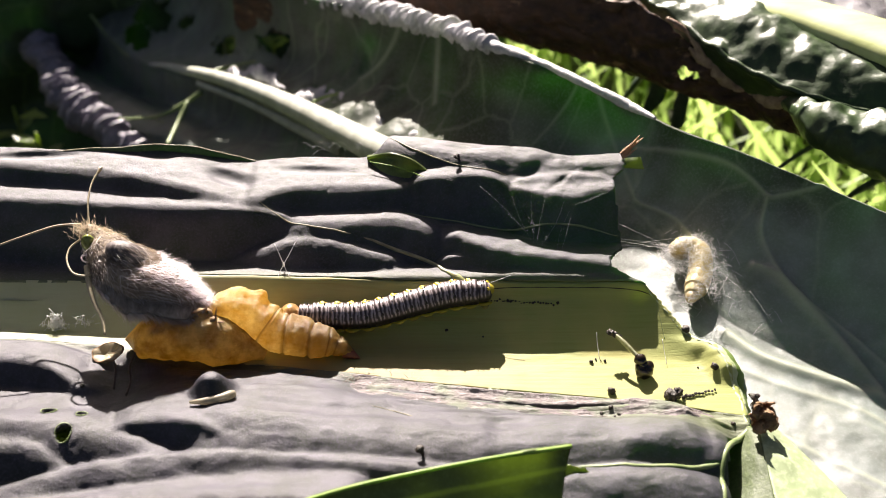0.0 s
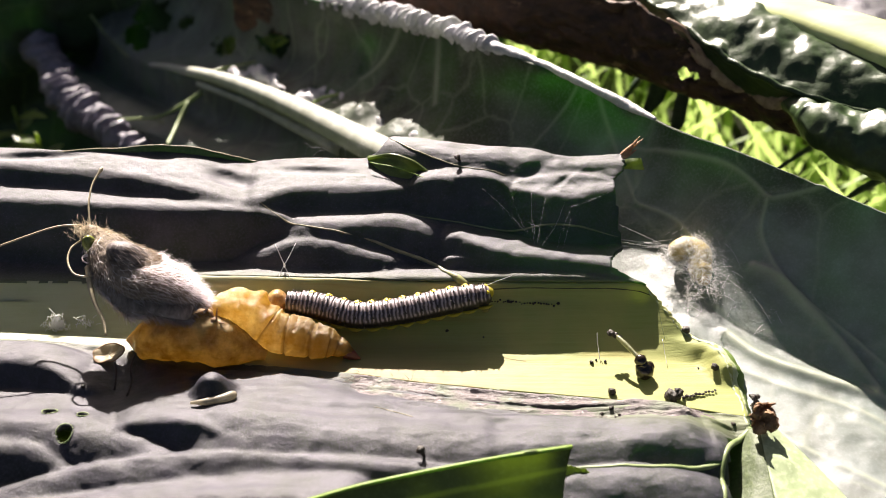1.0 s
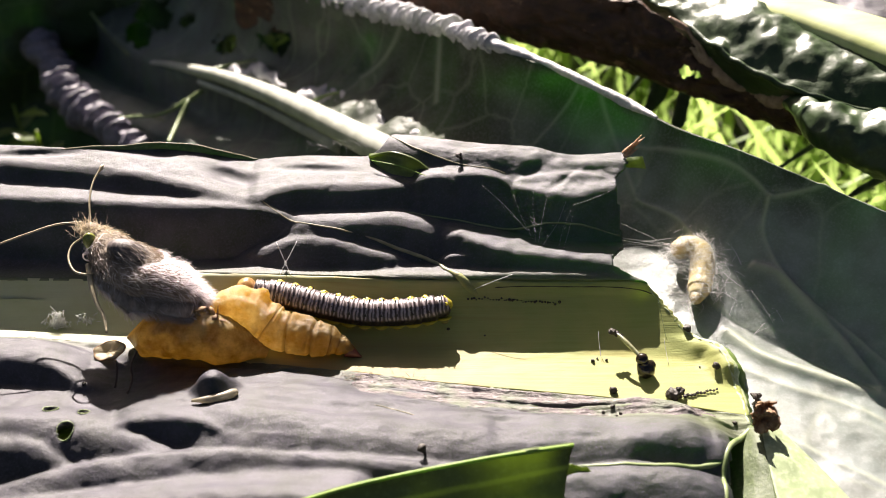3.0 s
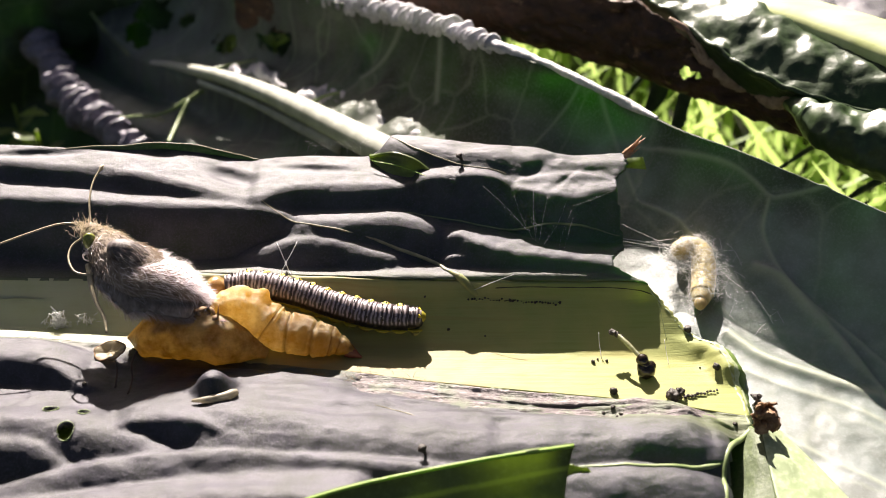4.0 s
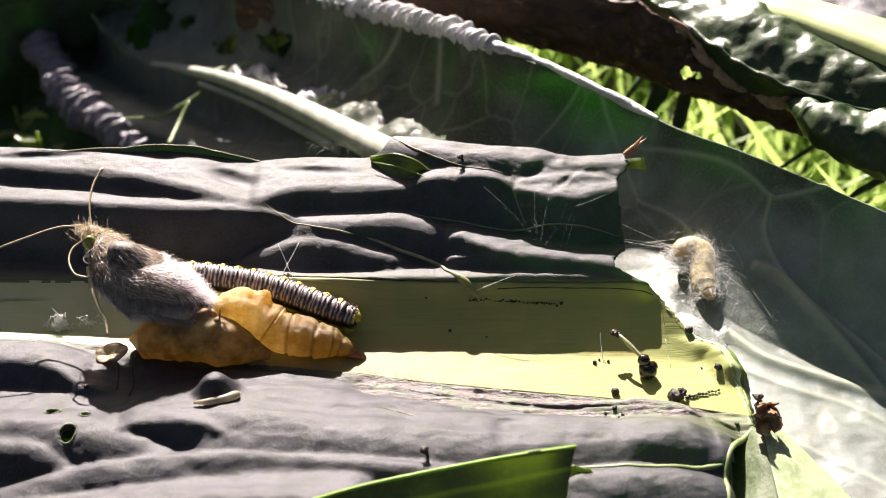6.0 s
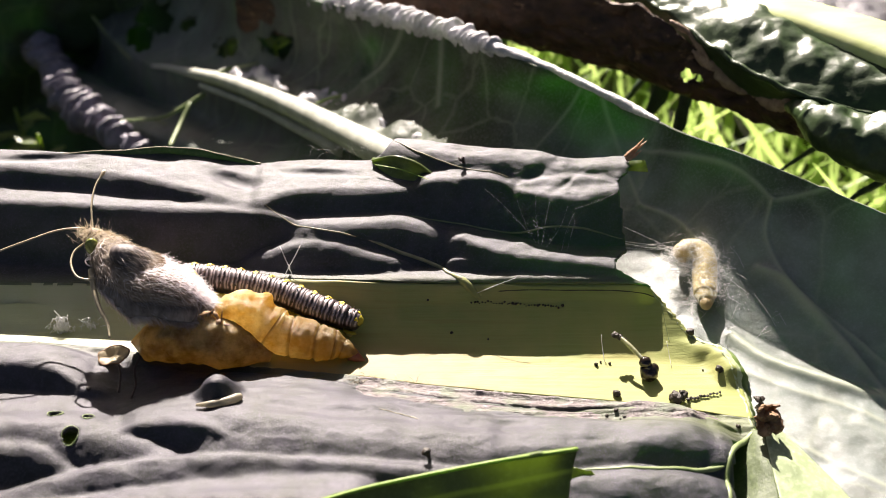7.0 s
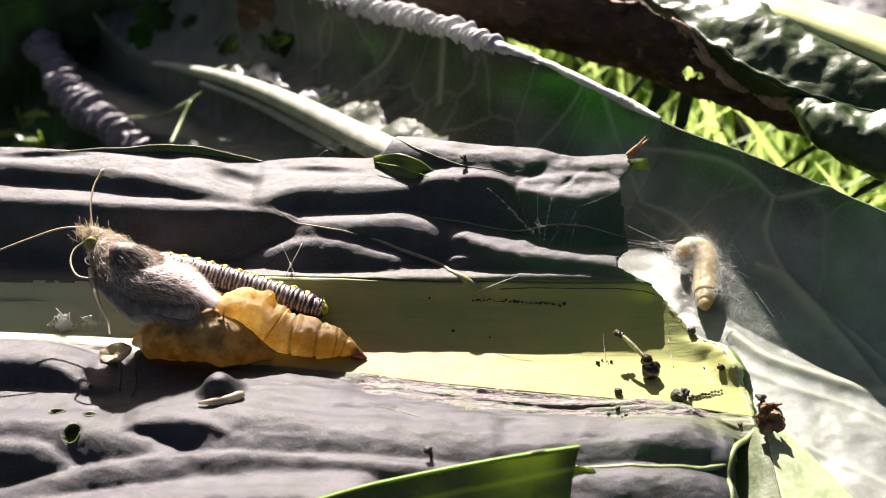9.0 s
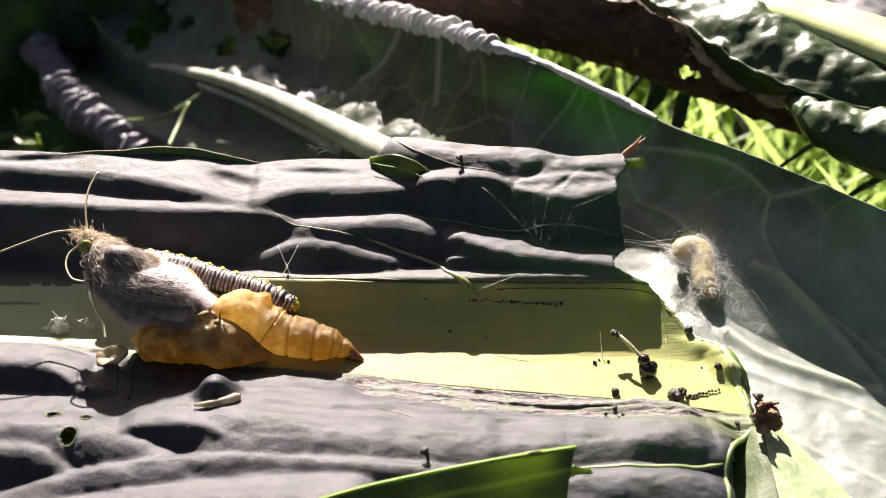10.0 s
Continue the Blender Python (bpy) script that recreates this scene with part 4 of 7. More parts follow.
def build_weeds():
    """Small weed sprigs that catch the light in the dark distance."""
    rnd = random.Random(8)
    for (x, y, z), n, size in (((-35.82, 83.65, -29.00), 6, 1.6), ((-27.22, 77.67, -25.00), 6, 1.6), ((-52.70, 101.57, -33.00), 8, 1.8), ((-55.16, 98.03, -36.00), 6, 1.8), ((-69.02, 71.65, -34.00), 5, 2.6), ((-62.14, 61.96, -32.00), 4, 2.2), ((-53.88, 106.71, -36.00), 5, 1.4)):
        w = tagged(empty("weed_sprig", x, y, z - 9), "small green weed sprig in the shade", "weed", group="weed sprigs")
        part("stem", mesh("stem", *tube(spline([(0, 0, -30), (0.5, 0, -12), (0, 0.4, 0), (0.3, 0, 9)], 20), np.linspace(0.5, 0.25, 20), 6), M_FRESH, attrs={}), w)
        for k in range(n):
            a, up = rnd.uniform(0, 6.28), rnd.uniform(0.1, 0.9)
            L, W, z0 = size * rnd.uniform(0.8, 1.4), size * 0.4, rnd.uniform(3, 9)
            vs, fs = [], []
            for i in range(9):
                q = i / 8
                half = W * math.sin(math.pi * min(1, q * 0.97 + 0.015)) ** 0.8
                r = 0.2 + q * L * 1.6
                h = z0 + up * r - 0.08 * r * r
                for k2 in (-1, 0, 1):
                    vs.append((math.cos(a) * r - math.sin(a) * half * k2, math.sin(a) * r + math.cos(a) * half * k2, h + 0.15 * abs(k2)))
            for i in range(8):
                for k2 in range(2):
                    p = i * 3 + k2
                    fs.append((p, p + 3, p + 4, p + 1))
            part("leaflet", mesh("leaflet", vs, fs, M_FRESH), w)


build_weeds()


# ---- the withered leaf in the distance ----
def build_far_leaf():
    leaf = tagged(empty("collard_leaf", 40, 30, 0), "glossy dark collard leaf with pale stalk and withered brown margin", "leaf")
    o = np.array([40, 30, 0])
    mid = spline([(22.96, 49.77, 4.00), (28.58, 37.65, 6.50), (33.24, 28.94, 8.00), (38.32, 24.19, 8.50), (42.86, 19.50, 9.00), (49.45, 11.54, 10.00)], 160)
    fold = spline([(19.07, 40.76, 5.00), (21.83, 33.75, 6.00), (24.69, 28.73, 6.00), (27.32, 23.15, 6.00), (29.41, 20.00, 6.00), (33.39, 15.61, 6.00), (41.11, 11.13, 6.00), (48.74, 6.08, 6.00)], 160)
    low = spline([(19.27, 38.88, 1.00), (22.58, 34.63, 1.00), (25.50, 29.22, 1.00), (28.68, 25.88, 1.00), (31.12, 23.73, 1.00), (35.59, 20.22, 1.00), (44.03, 16.09, 1.00), (52.36, 11.12, 1.00)], 160)
    far = spline([(27.48, 65.23, 2.00), (37.95, 52.79, 4.00), (46.10, 41.54, 6.00), (53.96, 36.26, 6.00), (60.39, 28.96, 6.00)], 160)
    for name, a, b, mat, lab in (("near_blade", fold, mid, M_GLOSS, "glossy puckered dark blade"), ("hanging_blade", low, fold, M_GLOSS, "dark green blade turned under"), ("far_blade", mid, far, M_LEAF, "grey lit blade")):
        ny = 40
        w = np.linspace(0, 1, ny)[None, :, None]
        V = a[:, None] * (1 - w) + b[:, None] * w
        V[:, :, 2] += 1.2 * np.sin(math.pi * w[:, :, 0])
        flat = V.reshape(-1, 3)
        pillow = 0.8 * np.abs(rough_noise(flat, 0.17, 1.0, 3.0, 2)) + 0.14 * np.abs(rough_noise(flat, 0.5, 1.0, 13.0, 2))
        flat[:, 2] += (1.3 if name == "near_blade" else 0.5) * pillow + rough_noise(flat, 0.5, 0.2, 5.0, 2)
        thick(part(name, mesh(name, flat - o, grid_faces(160, ny), mat, attrs={"vein": np.zeros(len(flat))}), leaf, lab), 0.5)
    part("stalk", mesh("stalk", *tube(mid - o, np.linspace(2.4, 3.8, 160), 16, 0.5), M_STALK), leaf, "pale yellow stalk")
    # withered brown margin: a creased hanging fold, with a torn hole and a paler dry crest
    n, m = 200, 50
    crest = spline([(-30.0, 68.0, -10.0), (-14.0, 57.0, -6.5), (-3.0, 48.0, 0.5), (6.0, 39.2, 5.5), (13.4, 35.5, 6.5), (18.5, 32.6, 6.7), (21.2, 30.0, 7.2), (24.7, 28.0, 5.2), (27.7, 26.2, 3.2), (30.1, 24.9, 1.6), (33.1, 23.1, 1.2), (35.6, 19.6, 2.6)], n)
    hem = spline([(-30.0, 68.2, -18.0), (-14.0, 57.2, -13.0), (-3.0, 48.2, -6.0), (6.4, 38.9, -2.2), (11.4, 35.8, -2.2), (18.2, 32.8, -2.2), (21.7, 30.3, -2.2), (24.5, 28.3, -2.2), (27.6, 26.5, -2.2), (30.2, 25.2, -2.2), (33.4, 23.4, -2.2), (37.3, 19.7, -2.2)], n)
    w = np.linspace(0, 1, m)[None, :, None]
    V = crest[:, None] * (1 - w) + hem[:, None] * w
    V[:, :, 1] += -1.3 * np.sin(math.pi * w[:, :, 0]) + 1.6 * np.clip(w[:, :, 0] - 0.85, 0, 1) / 0.15
    v = V.reshape(-1, 3)
    v[:, 1] += rough_noise(v * np.array([0.4, 1, 1]), 0.5, 0.8, 4.0) + rough_noise(v, 1.2, 0.2, 6.0)
    v[:, 2] += rough_noise(v, 0.3, 0.5, 8.0)
    hole = np.array((25.80, 27.75, 1.50))
    f = [q for q in grid_faces(n, m) if ((v[q[0], 0] - hole[0]) / 1.1) ** 2 + ((v[q[0], 2] - hole[2]) / 0.75) ** 2 > 1 + 0.5 * math.sin(v[q[0], 0] * 5)]
    bark = thick(part("withered_margin", mesh("withered_margin", v - o, f, M_BARK), leaf, "brown withered hanging margin"), 0.5, 0.0)
    v, f = tube(crest[132:] + np.array([0, -0.3, -0.1]), np.interp(np.linspace(0, 1, n - 132), [0, 0.3, 0.6, 0.85, 1], [0.2, 0.9, 0.5, 1.1, 0.9]), 14)
    v = v + np.stack([rough_noise(v, 0.9, 0.3, 1.0), rough_noise(v, 0.9, 0.35, 7.0), rough_noise(v, 0.9, 0.3, 4.0)], 1)
    part("dry_crest", mesh("dry_crest", v - o, f, M_TAN), bark, "pale tan dry crest")
    for q0, q1 in ((139, 120), (143, 124)):
        pts = spline([crest[q0] + [0, -0.7, 0.2], (crest[q0] + crest[q1]) / 2 + [0, -0.3, 1.2], crest[q1] + [0, 0, 0.6]], 20)
        part("dry_strip", mesh("dry_strip", *tube(pts - o, 0.22, 8), M_TAN), bark, "pale dry fold line")
    pts = spline([(33.77, 17.22, 4.00), (34.52, 13.85, 5.00), (35.52, 10.93, 5.50), (37.59, 8.98, 5.50), (40.16, 7.60, 5.50), (47.74, 2.98, 5.50)], 90)
    v, f = tube(pts, np.interp(np.linspace(0, 1, 90), [0, 0.12, 0.3, 0.5, 1], [0.6, 1.2, 1.8, 2.4, 3.2]), 36, 1.0)
    v = v + np.stack([0 * v[:, 0], rough_noise(v, 0.3, 0.7, 7.0), rough_noise(v, 0.3, 0.8, 4.0)], 1)
    part("rolled_tip", mesh("rolled_tip", v - o, f, M_GLOSS, attrs={"vein": np.zeros(len(v))}), leaf, "dark green rolled blade")


build_far_leaf()


# ---- dark grass blades that cross the lit lawn, their shade put into the colour ----
def build_dark_blades():
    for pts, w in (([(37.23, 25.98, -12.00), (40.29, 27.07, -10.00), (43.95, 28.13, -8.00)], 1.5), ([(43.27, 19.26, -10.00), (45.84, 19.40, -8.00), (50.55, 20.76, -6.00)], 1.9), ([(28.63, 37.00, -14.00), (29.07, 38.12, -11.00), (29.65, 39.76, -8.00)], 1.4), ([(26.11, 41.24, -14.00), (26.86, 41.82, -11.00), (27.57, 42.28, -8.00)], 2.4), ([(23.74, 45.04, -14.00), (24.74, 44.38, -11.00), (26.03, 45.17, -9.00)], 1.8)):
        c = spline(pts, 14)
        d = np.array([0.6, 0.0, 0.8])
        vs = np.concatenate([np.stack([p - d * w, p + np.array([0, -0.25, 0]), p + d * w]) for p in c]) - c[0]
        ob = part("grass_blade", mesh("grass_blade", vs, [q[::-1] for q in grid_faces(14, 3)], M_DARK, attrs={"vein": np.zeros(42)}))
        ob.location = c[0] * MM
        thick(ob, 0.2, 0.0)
        tagged(ob, "grass blade under the leaves, shade painted into its dark colour", "grass blade", "dark grass blades")


build_dark_blades()


# ---- fresh leaf piece near the viewer ----
def build_front_leaf():
    edge = spline([(-11.43, -29.40, 3.00), (-5.48, -27.71, 3.60), (2.55, -26.00, 4.00), (8.90, -24.80, 4.00)], 60)
    base = spline([(-11.45, -31.46, 0.50), (-3.20, -30.05, 1.00), (3.69, -28.85, 1.20), (8.20, -27.46, 1.50)], 60)
    w = np.linspace(0, 1, 24)[None, :, None]
    V = base[:, None] * (1 - w) + edge[:, None] * w
    V[:, :, 1] += 0.5 * np.sin(math.pi * w[:, :, 0])
    flat = V.reshape(-1, 3)
    flat[:, 2] += rough_noise(flat, 0.3, 0.2, 3.0, 2)
    vein = np.exp(-((w[:, :, 0] - 0.5) / 0.03) ** 2) * np.ones((60, 1))
    leaf = tagged(empty("leaf_scrap", 5, -26, 0.4), "fresh bright green leaf scrap lying on the blade", "leaf")
    thick(part("blade", mesh("blade", flat - np.array([5, -26, 0.4]), grid_faces(60, 24), M_FRESH, attrs={"vein": vein.ravel() * 0.5}), leaf), 0.3)
    o = np.array([5, -26, 0.4])
    part("edge", mesh("edge", *tube(edge - o, 0.14, 8), M_FRESHEDGE), leaf, "pale bright margin")


build_front_leaf()


# ---- chrysalis ----
def build_chrysalis():
    o = np.array((-16.54, -10.63, -2.00))
    shell = tagged(empty("chrysalis", *o), "split straw-yellow chrysalis lying on the midrib", "chrysalis")
    n, m = 110, 48
    ax = spline([(-19.03, -9.54, 2.00), (-16.93, -9.07, 1.40), (-15.18, -9.25, 0.40), (-13.80, -9.74, -0.30), (-11.94, -10.03, -0.60), (-10.08, -10.38, -0.90), (-8.70, -10.51, -1.30), (-7.16, -11.10, -1.90)], n)
    s = np.linspace(0, 1, n)
    rad = np.interp(s, [0, 0.06, 0.16, 0.32, 0.46, 0.6, 0.74, 0.88, 0.96, 1.0], [0.7, 1.15, 1.5, 1.78, 1.66, 1.6, 1.3, 0.8, 0.35, 0.1])
    rings = ((0.36, 0.05), (0.50, 0.12), (0.655, 0.14), (0.77, 0.06), (0.85, 0.04))
    for k, d in rings:
        rad = rad * (1 - d * np.exp(-((s - k) / 0.008) ** 2)) * (1 + 0.05 * np.exp(-((s - k - 0.025) / 0.02) ** 2))
    v, f = tube(ax, rad, m, 1.0)
    c = np.repeat(ax, m, axis=0)
    ang = np.tile(np.linspace(0, 2 * math.pi, m, endpoint=False), n)
    S = np.repeat(s, m)
    out = (v - c) / (np.linalg.norm(v - c, axis=1)[:, None] + 1e-9)
    # dorsal keel and its point, flank ridges
    keel = np.exp(-((ang - 2.2) / 0.3) ** 2)
    v += out * (keel * (0.75 * np.exp(-((S - 0.23) / 0.04) ** 2) + 0.5 * np.exp(-((S - 0.13) / 0.06) ** 2) + 0.1))[:, None]
    flank = np.exp(-((ang - 3.7) / 0.2) ** 2)
    v += out * (flank * 0.25 * np.exp(-((S - 0.3) / 0.15) ** 2))[:, None]
    v += out * (rough_noise(v, 0.9, 0.15, 2.0) + rough_noise(v, 2.5, 0.05, 4.0))[:, None]
    crease = np.abs(rough_noise(v * np.array([0.7, 1, 1]), 0.8, 1.0, 17.0, 2))
    v -= out * (0.13 * np.exp(-((crease / 0.04) ** 2)) * np.clip(1.2 - S, 0.25, 1))[:, None]
    joint = sum(np.exp(-((S - k) / 0.007) ** 2) for k, d in rings)
    ab = part("abdomen", mesh("abdomen", v - o, f, M_PUPA, attrs={"vein": np.clip(joint, 0, 1), "tail": np.clip((S - 0.47) / 0.14, 0, 1)}), shell, "amber ringed abdomen case")
    # red-brown tip that clings to the rib
    q = spline([(-8.01, -10.71, -1.70), (-7.40, -10.97, -1.90), (-6.84, -11.15, -2.05)], 12)
    part("tip", mesh("tip", *tube(q - o, [0.62, 0.6, 0.55, 0.5, 0.46, 0.4, 0.34, 0.28, 0.22, 0.17, 0.12, 0.05], 14), M_TIP), ab, "red-brown tip")
    ax = spline([(-25.95, -10.35, -0.60), (-24.12, -10.53, -0.40), (-21.51, -10.85, 0.20), (-18.71, -11.07, 0.30), (-16.37, -11.19, -0.50), (-14.51, -11.36, -1.40)], 80)
    rad = np.interp(np.linspace(0, 1, 80), [0, 0.05, 0.15, 0.4, 0.65, 0.85, 1], [0.15, 0.6, 1.5, 2.1, 2.1, 1.2, 0.4])
    v, f = tube(ax, rad, 40, 1.0)
    v[:, 2] = np.maximum(v[:, 2], -2.6)
    v += (v - np.repeat(ax, 40, axis=0)) * (rough_noise(v, 0.6, 0.16, 2.0))[:, None]
    part("wing_case", mesh("wing_case", v - o, f, M_PUPA_DARK, attrs={"vein": np.zeros(len(v))}), shell, "dark amber wing case")
    ax = spline([(-23.49, -11.16, 0.80), (-22.27, -10.42, 1.60), (-20.66, -10.20, 1.90), (-19.42, -10.48, 1.40), (-18.78, -11.22, 0.60)], 40)
    v, f = tube(ax, np.interp(np.linspace(0, 1, 40), [0, 0.2, 0.5, 0.85, 1], [0.2, 0.9, 1.15, 0.8, 0.2]), 24, 0.8)
    v += (v - np.repeat(ax, 24, axis=0)) * (rough_noise(v, 0.7, 0.18, 6.0))[:, None]
    part("case_flap", mesh("case_flap", v - o, f, M_PUPA_DARK, attrs={"vein": np.zeros(len(v))}), shell, "brown-amber flap of the split case")
    # membrane of the case drawn up behind the thorax
    line = spline([(-21.65, -6.07, 3.60), (-20.84, -6.89, 3.10), (-20.03, -7.88, 2.50), (-18.87, -8.71, 1.90)], 40)
    w = np.linspace(-1, 1, 9)
    V = line[:, None] + np.stack([0.25 * w, 0.55 * w, 0.35 * w - 0.35 * w * w], 1)[None] * np.interp(np.linspace(0, 1, 40), [0, 0.3, 0.8, 1], [0.4, 0.8, 1.0, 0.8])[:, None, None]
    V = V.reshape(-1, 3)
    V += rough_noise(V, 0.9, 0.12, 5.0)[:, None]
    thick(part("case_membrane", mesh("case_membrane", V - o, grid_faces(40, 9), M_PUPA, attrs={"vein": np.zeros(len(V)), "tail": np.zeros(len(V))}), shell, "pale papery membrane of the split case"), 0.1, 0.0)
    # torn papery collar between the two
    rnd = random.Random(3)
    bits = []
    for k in range(16):
        p = np.array((-19.06, -10.11, 1.80)) + np.array([rnd.gauss(0, 0.45), rnd.gauss(-0.5, 0.3), rnd.gauss(0, 0.7)])
        d = np.array([rnd.gauss(0.2, 0.5), rnd.gauss(-0.2, 0.3), rnd.gauss(0.3, 0.6)])
        bits.append(tube(np.array([p - d, p, p + d * 0.8]), [0.1, rnd.uniform(0.15, 0.35), 0.08], 7, 0.4))
    v, f = join(bits)
    part("torn_edge", mesh("torn_edge", v - o, f, M_STRAW), shell, "torn papery brown edge")
    for k in range(9):
        q = part("crumb", blob(0, 0, 0, rnd.uniform(0.18, 0.4), 3.1 * k, M_FRASS, "crumb", 0.8, 0.5), shell, "dark crumb in the split")
        q.location = (np.array((-19.5, -10.6, 1.5)) + np.array([rnd.gauss(0, 0.55), rnd.gauss(-0.3, 0.25), rnd.gauss(0, 0.65)]) - o) * MM
    # jagged spike at the head end
    v, f = join([tube(spline([(-25.99, -10.50, -0.50), (-25.12, -10.69, -0.50), (-24.11, -10.72, -0.60)], 10), [0.05, 0.2, 0.3, 0.35, 0.4, 0.4, 0.4, 0.35, 0.3, 0.2], 8)])
    part("head_spike", mesh("head_spike", v - o, f, M_PUPA_DARK, attrs={"vein": np.zeros(len(v))}), shell)


build_chrysalis()


# ---- butterfly half out of its case ----
def hairs(rnd, spots, length, width, name, mat, o, spread=0.5):
    """Many thin pointed hairs: spots are (point, normal)."""
    vs, fs = [], []
    for p, n in spots:
        d = Vector(n) + Vector((rnd.gauss(0, spread), rnd.gauss(0, spread), rnd.gauss(0, spread)))
        d.normalize()
        ln = length * rnd.uniform(0.5, 1.2)
        sidev = d.cross(Vector((rnd.gauss(0, 1), rnd.gauss(0, 1), rnd.gauss(0, 1)))).normalized() * width
        p = Vector(p)
        k = len(vs)
        bend = Vector((0, 0, -0.15 * ln))
        vs += [p - sidev, p + sidev, p + d * ln * 0.6 + sidev * 0.6, p + d * ln * 0.6 - sidev * 0.6, p + d * ln + bend]
        fs += [(k, k + 1, k + 2, k + 3), (k + 3, k + 2, k + 4)]
    return mesh(name, np.array([list(v) for v in vs]) - o, fs, mat, smooth=False)


def build_butterfly():
    rnd = random.Random(11)
    o = np.array((-22.69, -9.33, -1.00))
    bug = tagged(empty("butterfly", *o), "furry grey butterfly stuck in its chrysalis", "butterfly")
    n, m = 80, 44
    ax = spline([(-29.52, -4.27, 5.54), (-27.97, -5.58, 5.21), (-26.28, -7.20, 4.45), (-24.41, -8.11, 3.67), (-22.41, -8.33, 3.12), (-20.57, -8.81, 2.63), (-19.06, -9.64, 2.30)], n)
    s = np.linspace(0, 1, n)
    rad = np.interp(s, [0, 0.06, 0.16, 0.33, 0.5, 0.68, 0.84, 1], [0.5, 0.95, 1.55, 2.3, 2.45, 1.85, 1.05, 0.4])
    rad = rad * (1 - 0.16 * np.exp(-((s - 0.14) / 0.03) ** 2))
    v, f = tube(ax, rad, m, 1.0)
    c = np.repeat(ax, m, axis=0)
    v = v + (v - c) * (rough_noise(v, 0.4, 0.14, 1.0) + rough_noise(v, 1.5, 0.05, 5.0))[:, None]
    part("thorax", mesh("thorax", v - o, f, M_FUZZ), bug, "grey furry thorax")
    nrm = (v - c) / (np.linalg.norm(v - c, axis=1)[:, None] + 1e-9)
    back = np.gradient(ax, axis=0)
    back = np.repeat(back / np.linalg.norm(back, axis=1)[:, None], m, axis=0)
    # pale crest of hair behind a dusky flank, grey-brown belly
    near = np.array([0, -0.74, 0.67])
    base = np.array((-25.36, -6.31, 5.00)) + near * 0.9
    eye = np.array((-28.79, -5.42, 5.44)) + near * 0.9
    crest, flank, belly, tan = [], [], [], []
    up = np.array([0.35, 0.6, 0.7])
    for i in range(13000):
        k = rnd.randrange(m, len(v) - m)
        gap = np.linalg.norm((v[k] - base) * np.array([0.7, 1, 1]))
        if gap < 0.8 or np.linalg.norm(v[k] - eye) < 0.85:
            continue
        side, along_body = nrm[k] @ up, k // m / n
        zone = crest if side > 0.42 else flank if side > -0.1 else belly
        if gap < 1.8:
            zone = flank
        elif side > 0.3 and along_body < 0.42:
            zone = tan
        elif zone is flank and rnd.random() < 0.35:
            zone = crest
        zone.append((v[k], nrm[k] * 0.6 + back[k] * 0.9))
    part("fur", hairs(rnd, crest, 1.0, 0.019, "fur", M_HAIR, o, 0.4), bug, "long silvery hair")["kind"] = "stuff"
    part("collar_fur", hairs(rnd, tan, 0.7, 0.016, "collar_fur", M_TANHAIR, o, 0.3), bug, "straw-coloured collar hair")["kind"] = "stuff"
    part("flank_fur", hairs(rnd, flank, 0.5, 0.014, "flank_fur", M_DARKHAIR, o, 0.2), bug, "short dusky hair")["kind"] = "stuff"
    part("belly_fur", hairs(rnd, belly, 0.7, 0.014, "belly_fur", M_GREYHAIR, o, 0.2), bug, "grey-brown hair")["kind"] = "stuff"
    # crumpled wing folded down the near side
    w0 = spline([(-27.41, -5.42, 5.44), (-26.02, -4.60, 5.21), (-24.68, -5.46, 4.67), (-23.75, -7.00, 4.01), (-21.73, -8.18, 3.23), (-20.04, -9.04, 2.79)], 50)
    w1 = spline([(-28.63, -6.59, 4.88), (-28.08, -7.93, 4.45), (-26.91, -9.32, 3.90), (-24.88, -10.12, 3.23), (-22.69, -9.41, 2.90), (-20.49, -9.19, 2.69)], 50)
    w = np.linspace(0, 1, 26)[None, :, None]
    W = w0[:, None] * (1 - w) + w1[:, None] * w
    W[:, :, 1] -= 1.5 * np.sin(math.pi * np.clip(w[:, :, 0], 0, 1)) + 0.9
    flat = W.reshape(-1, 3)
    flat[:, 1] += rough_noise(flat * np.array([1.6, 1, 0.6]), 0.7, 0.3, 3.0) + np.sin(flat[:, 0] * 2.2 + flat[:, 2]) * 0.12
    wing = thick(part("wing", mesh("wing", flat - o, grid_faces(50, 26), M_WING), bug, "crumpled dusky wing"), 0.15, 0.0)
    w = np.array((-25.36, -6.31, 5.00)) + near * 1.1
    a = np.linspace(-1.0, 1.0, 16)
    oval = tube(np.stack([w[0] + a * 1.5, w[1] - 0.35 * (1 - a * a), w[2] + 0.2 - a * 0.9], 1), 1.15 * np.sqrt(np.clip(1 - a * a, 0.02, 1)), 18, 1.0)
    part("wing_base", mesh("wing_base", oval[0] - o, oval[1], M_WINGBASE), bug, "dark oval wing base")
    pale, dusk, silver = [], [], []
    for i in range(900):
        q = oval[0][rnd.randrange(len(oval[0]))]
        low = (q - w)[2] + 0.35 * (q - w)[0]
        (dusk if low < 0.25 or rnd.random() < 0.3 else pale).append((q, (0.8, -0.35, -0.5)))
    # soft fringe along the wing's lower edge
    for i in range(700):
        q = flat[rnd.randrange(50) * 26 + 22 + rnd.randrange(4)]
        (pale if rnd.random() < 0.7 else silver).append((q + np.array([0, -0.1, 0.1]), (0.45, -0.5, -0.85)))
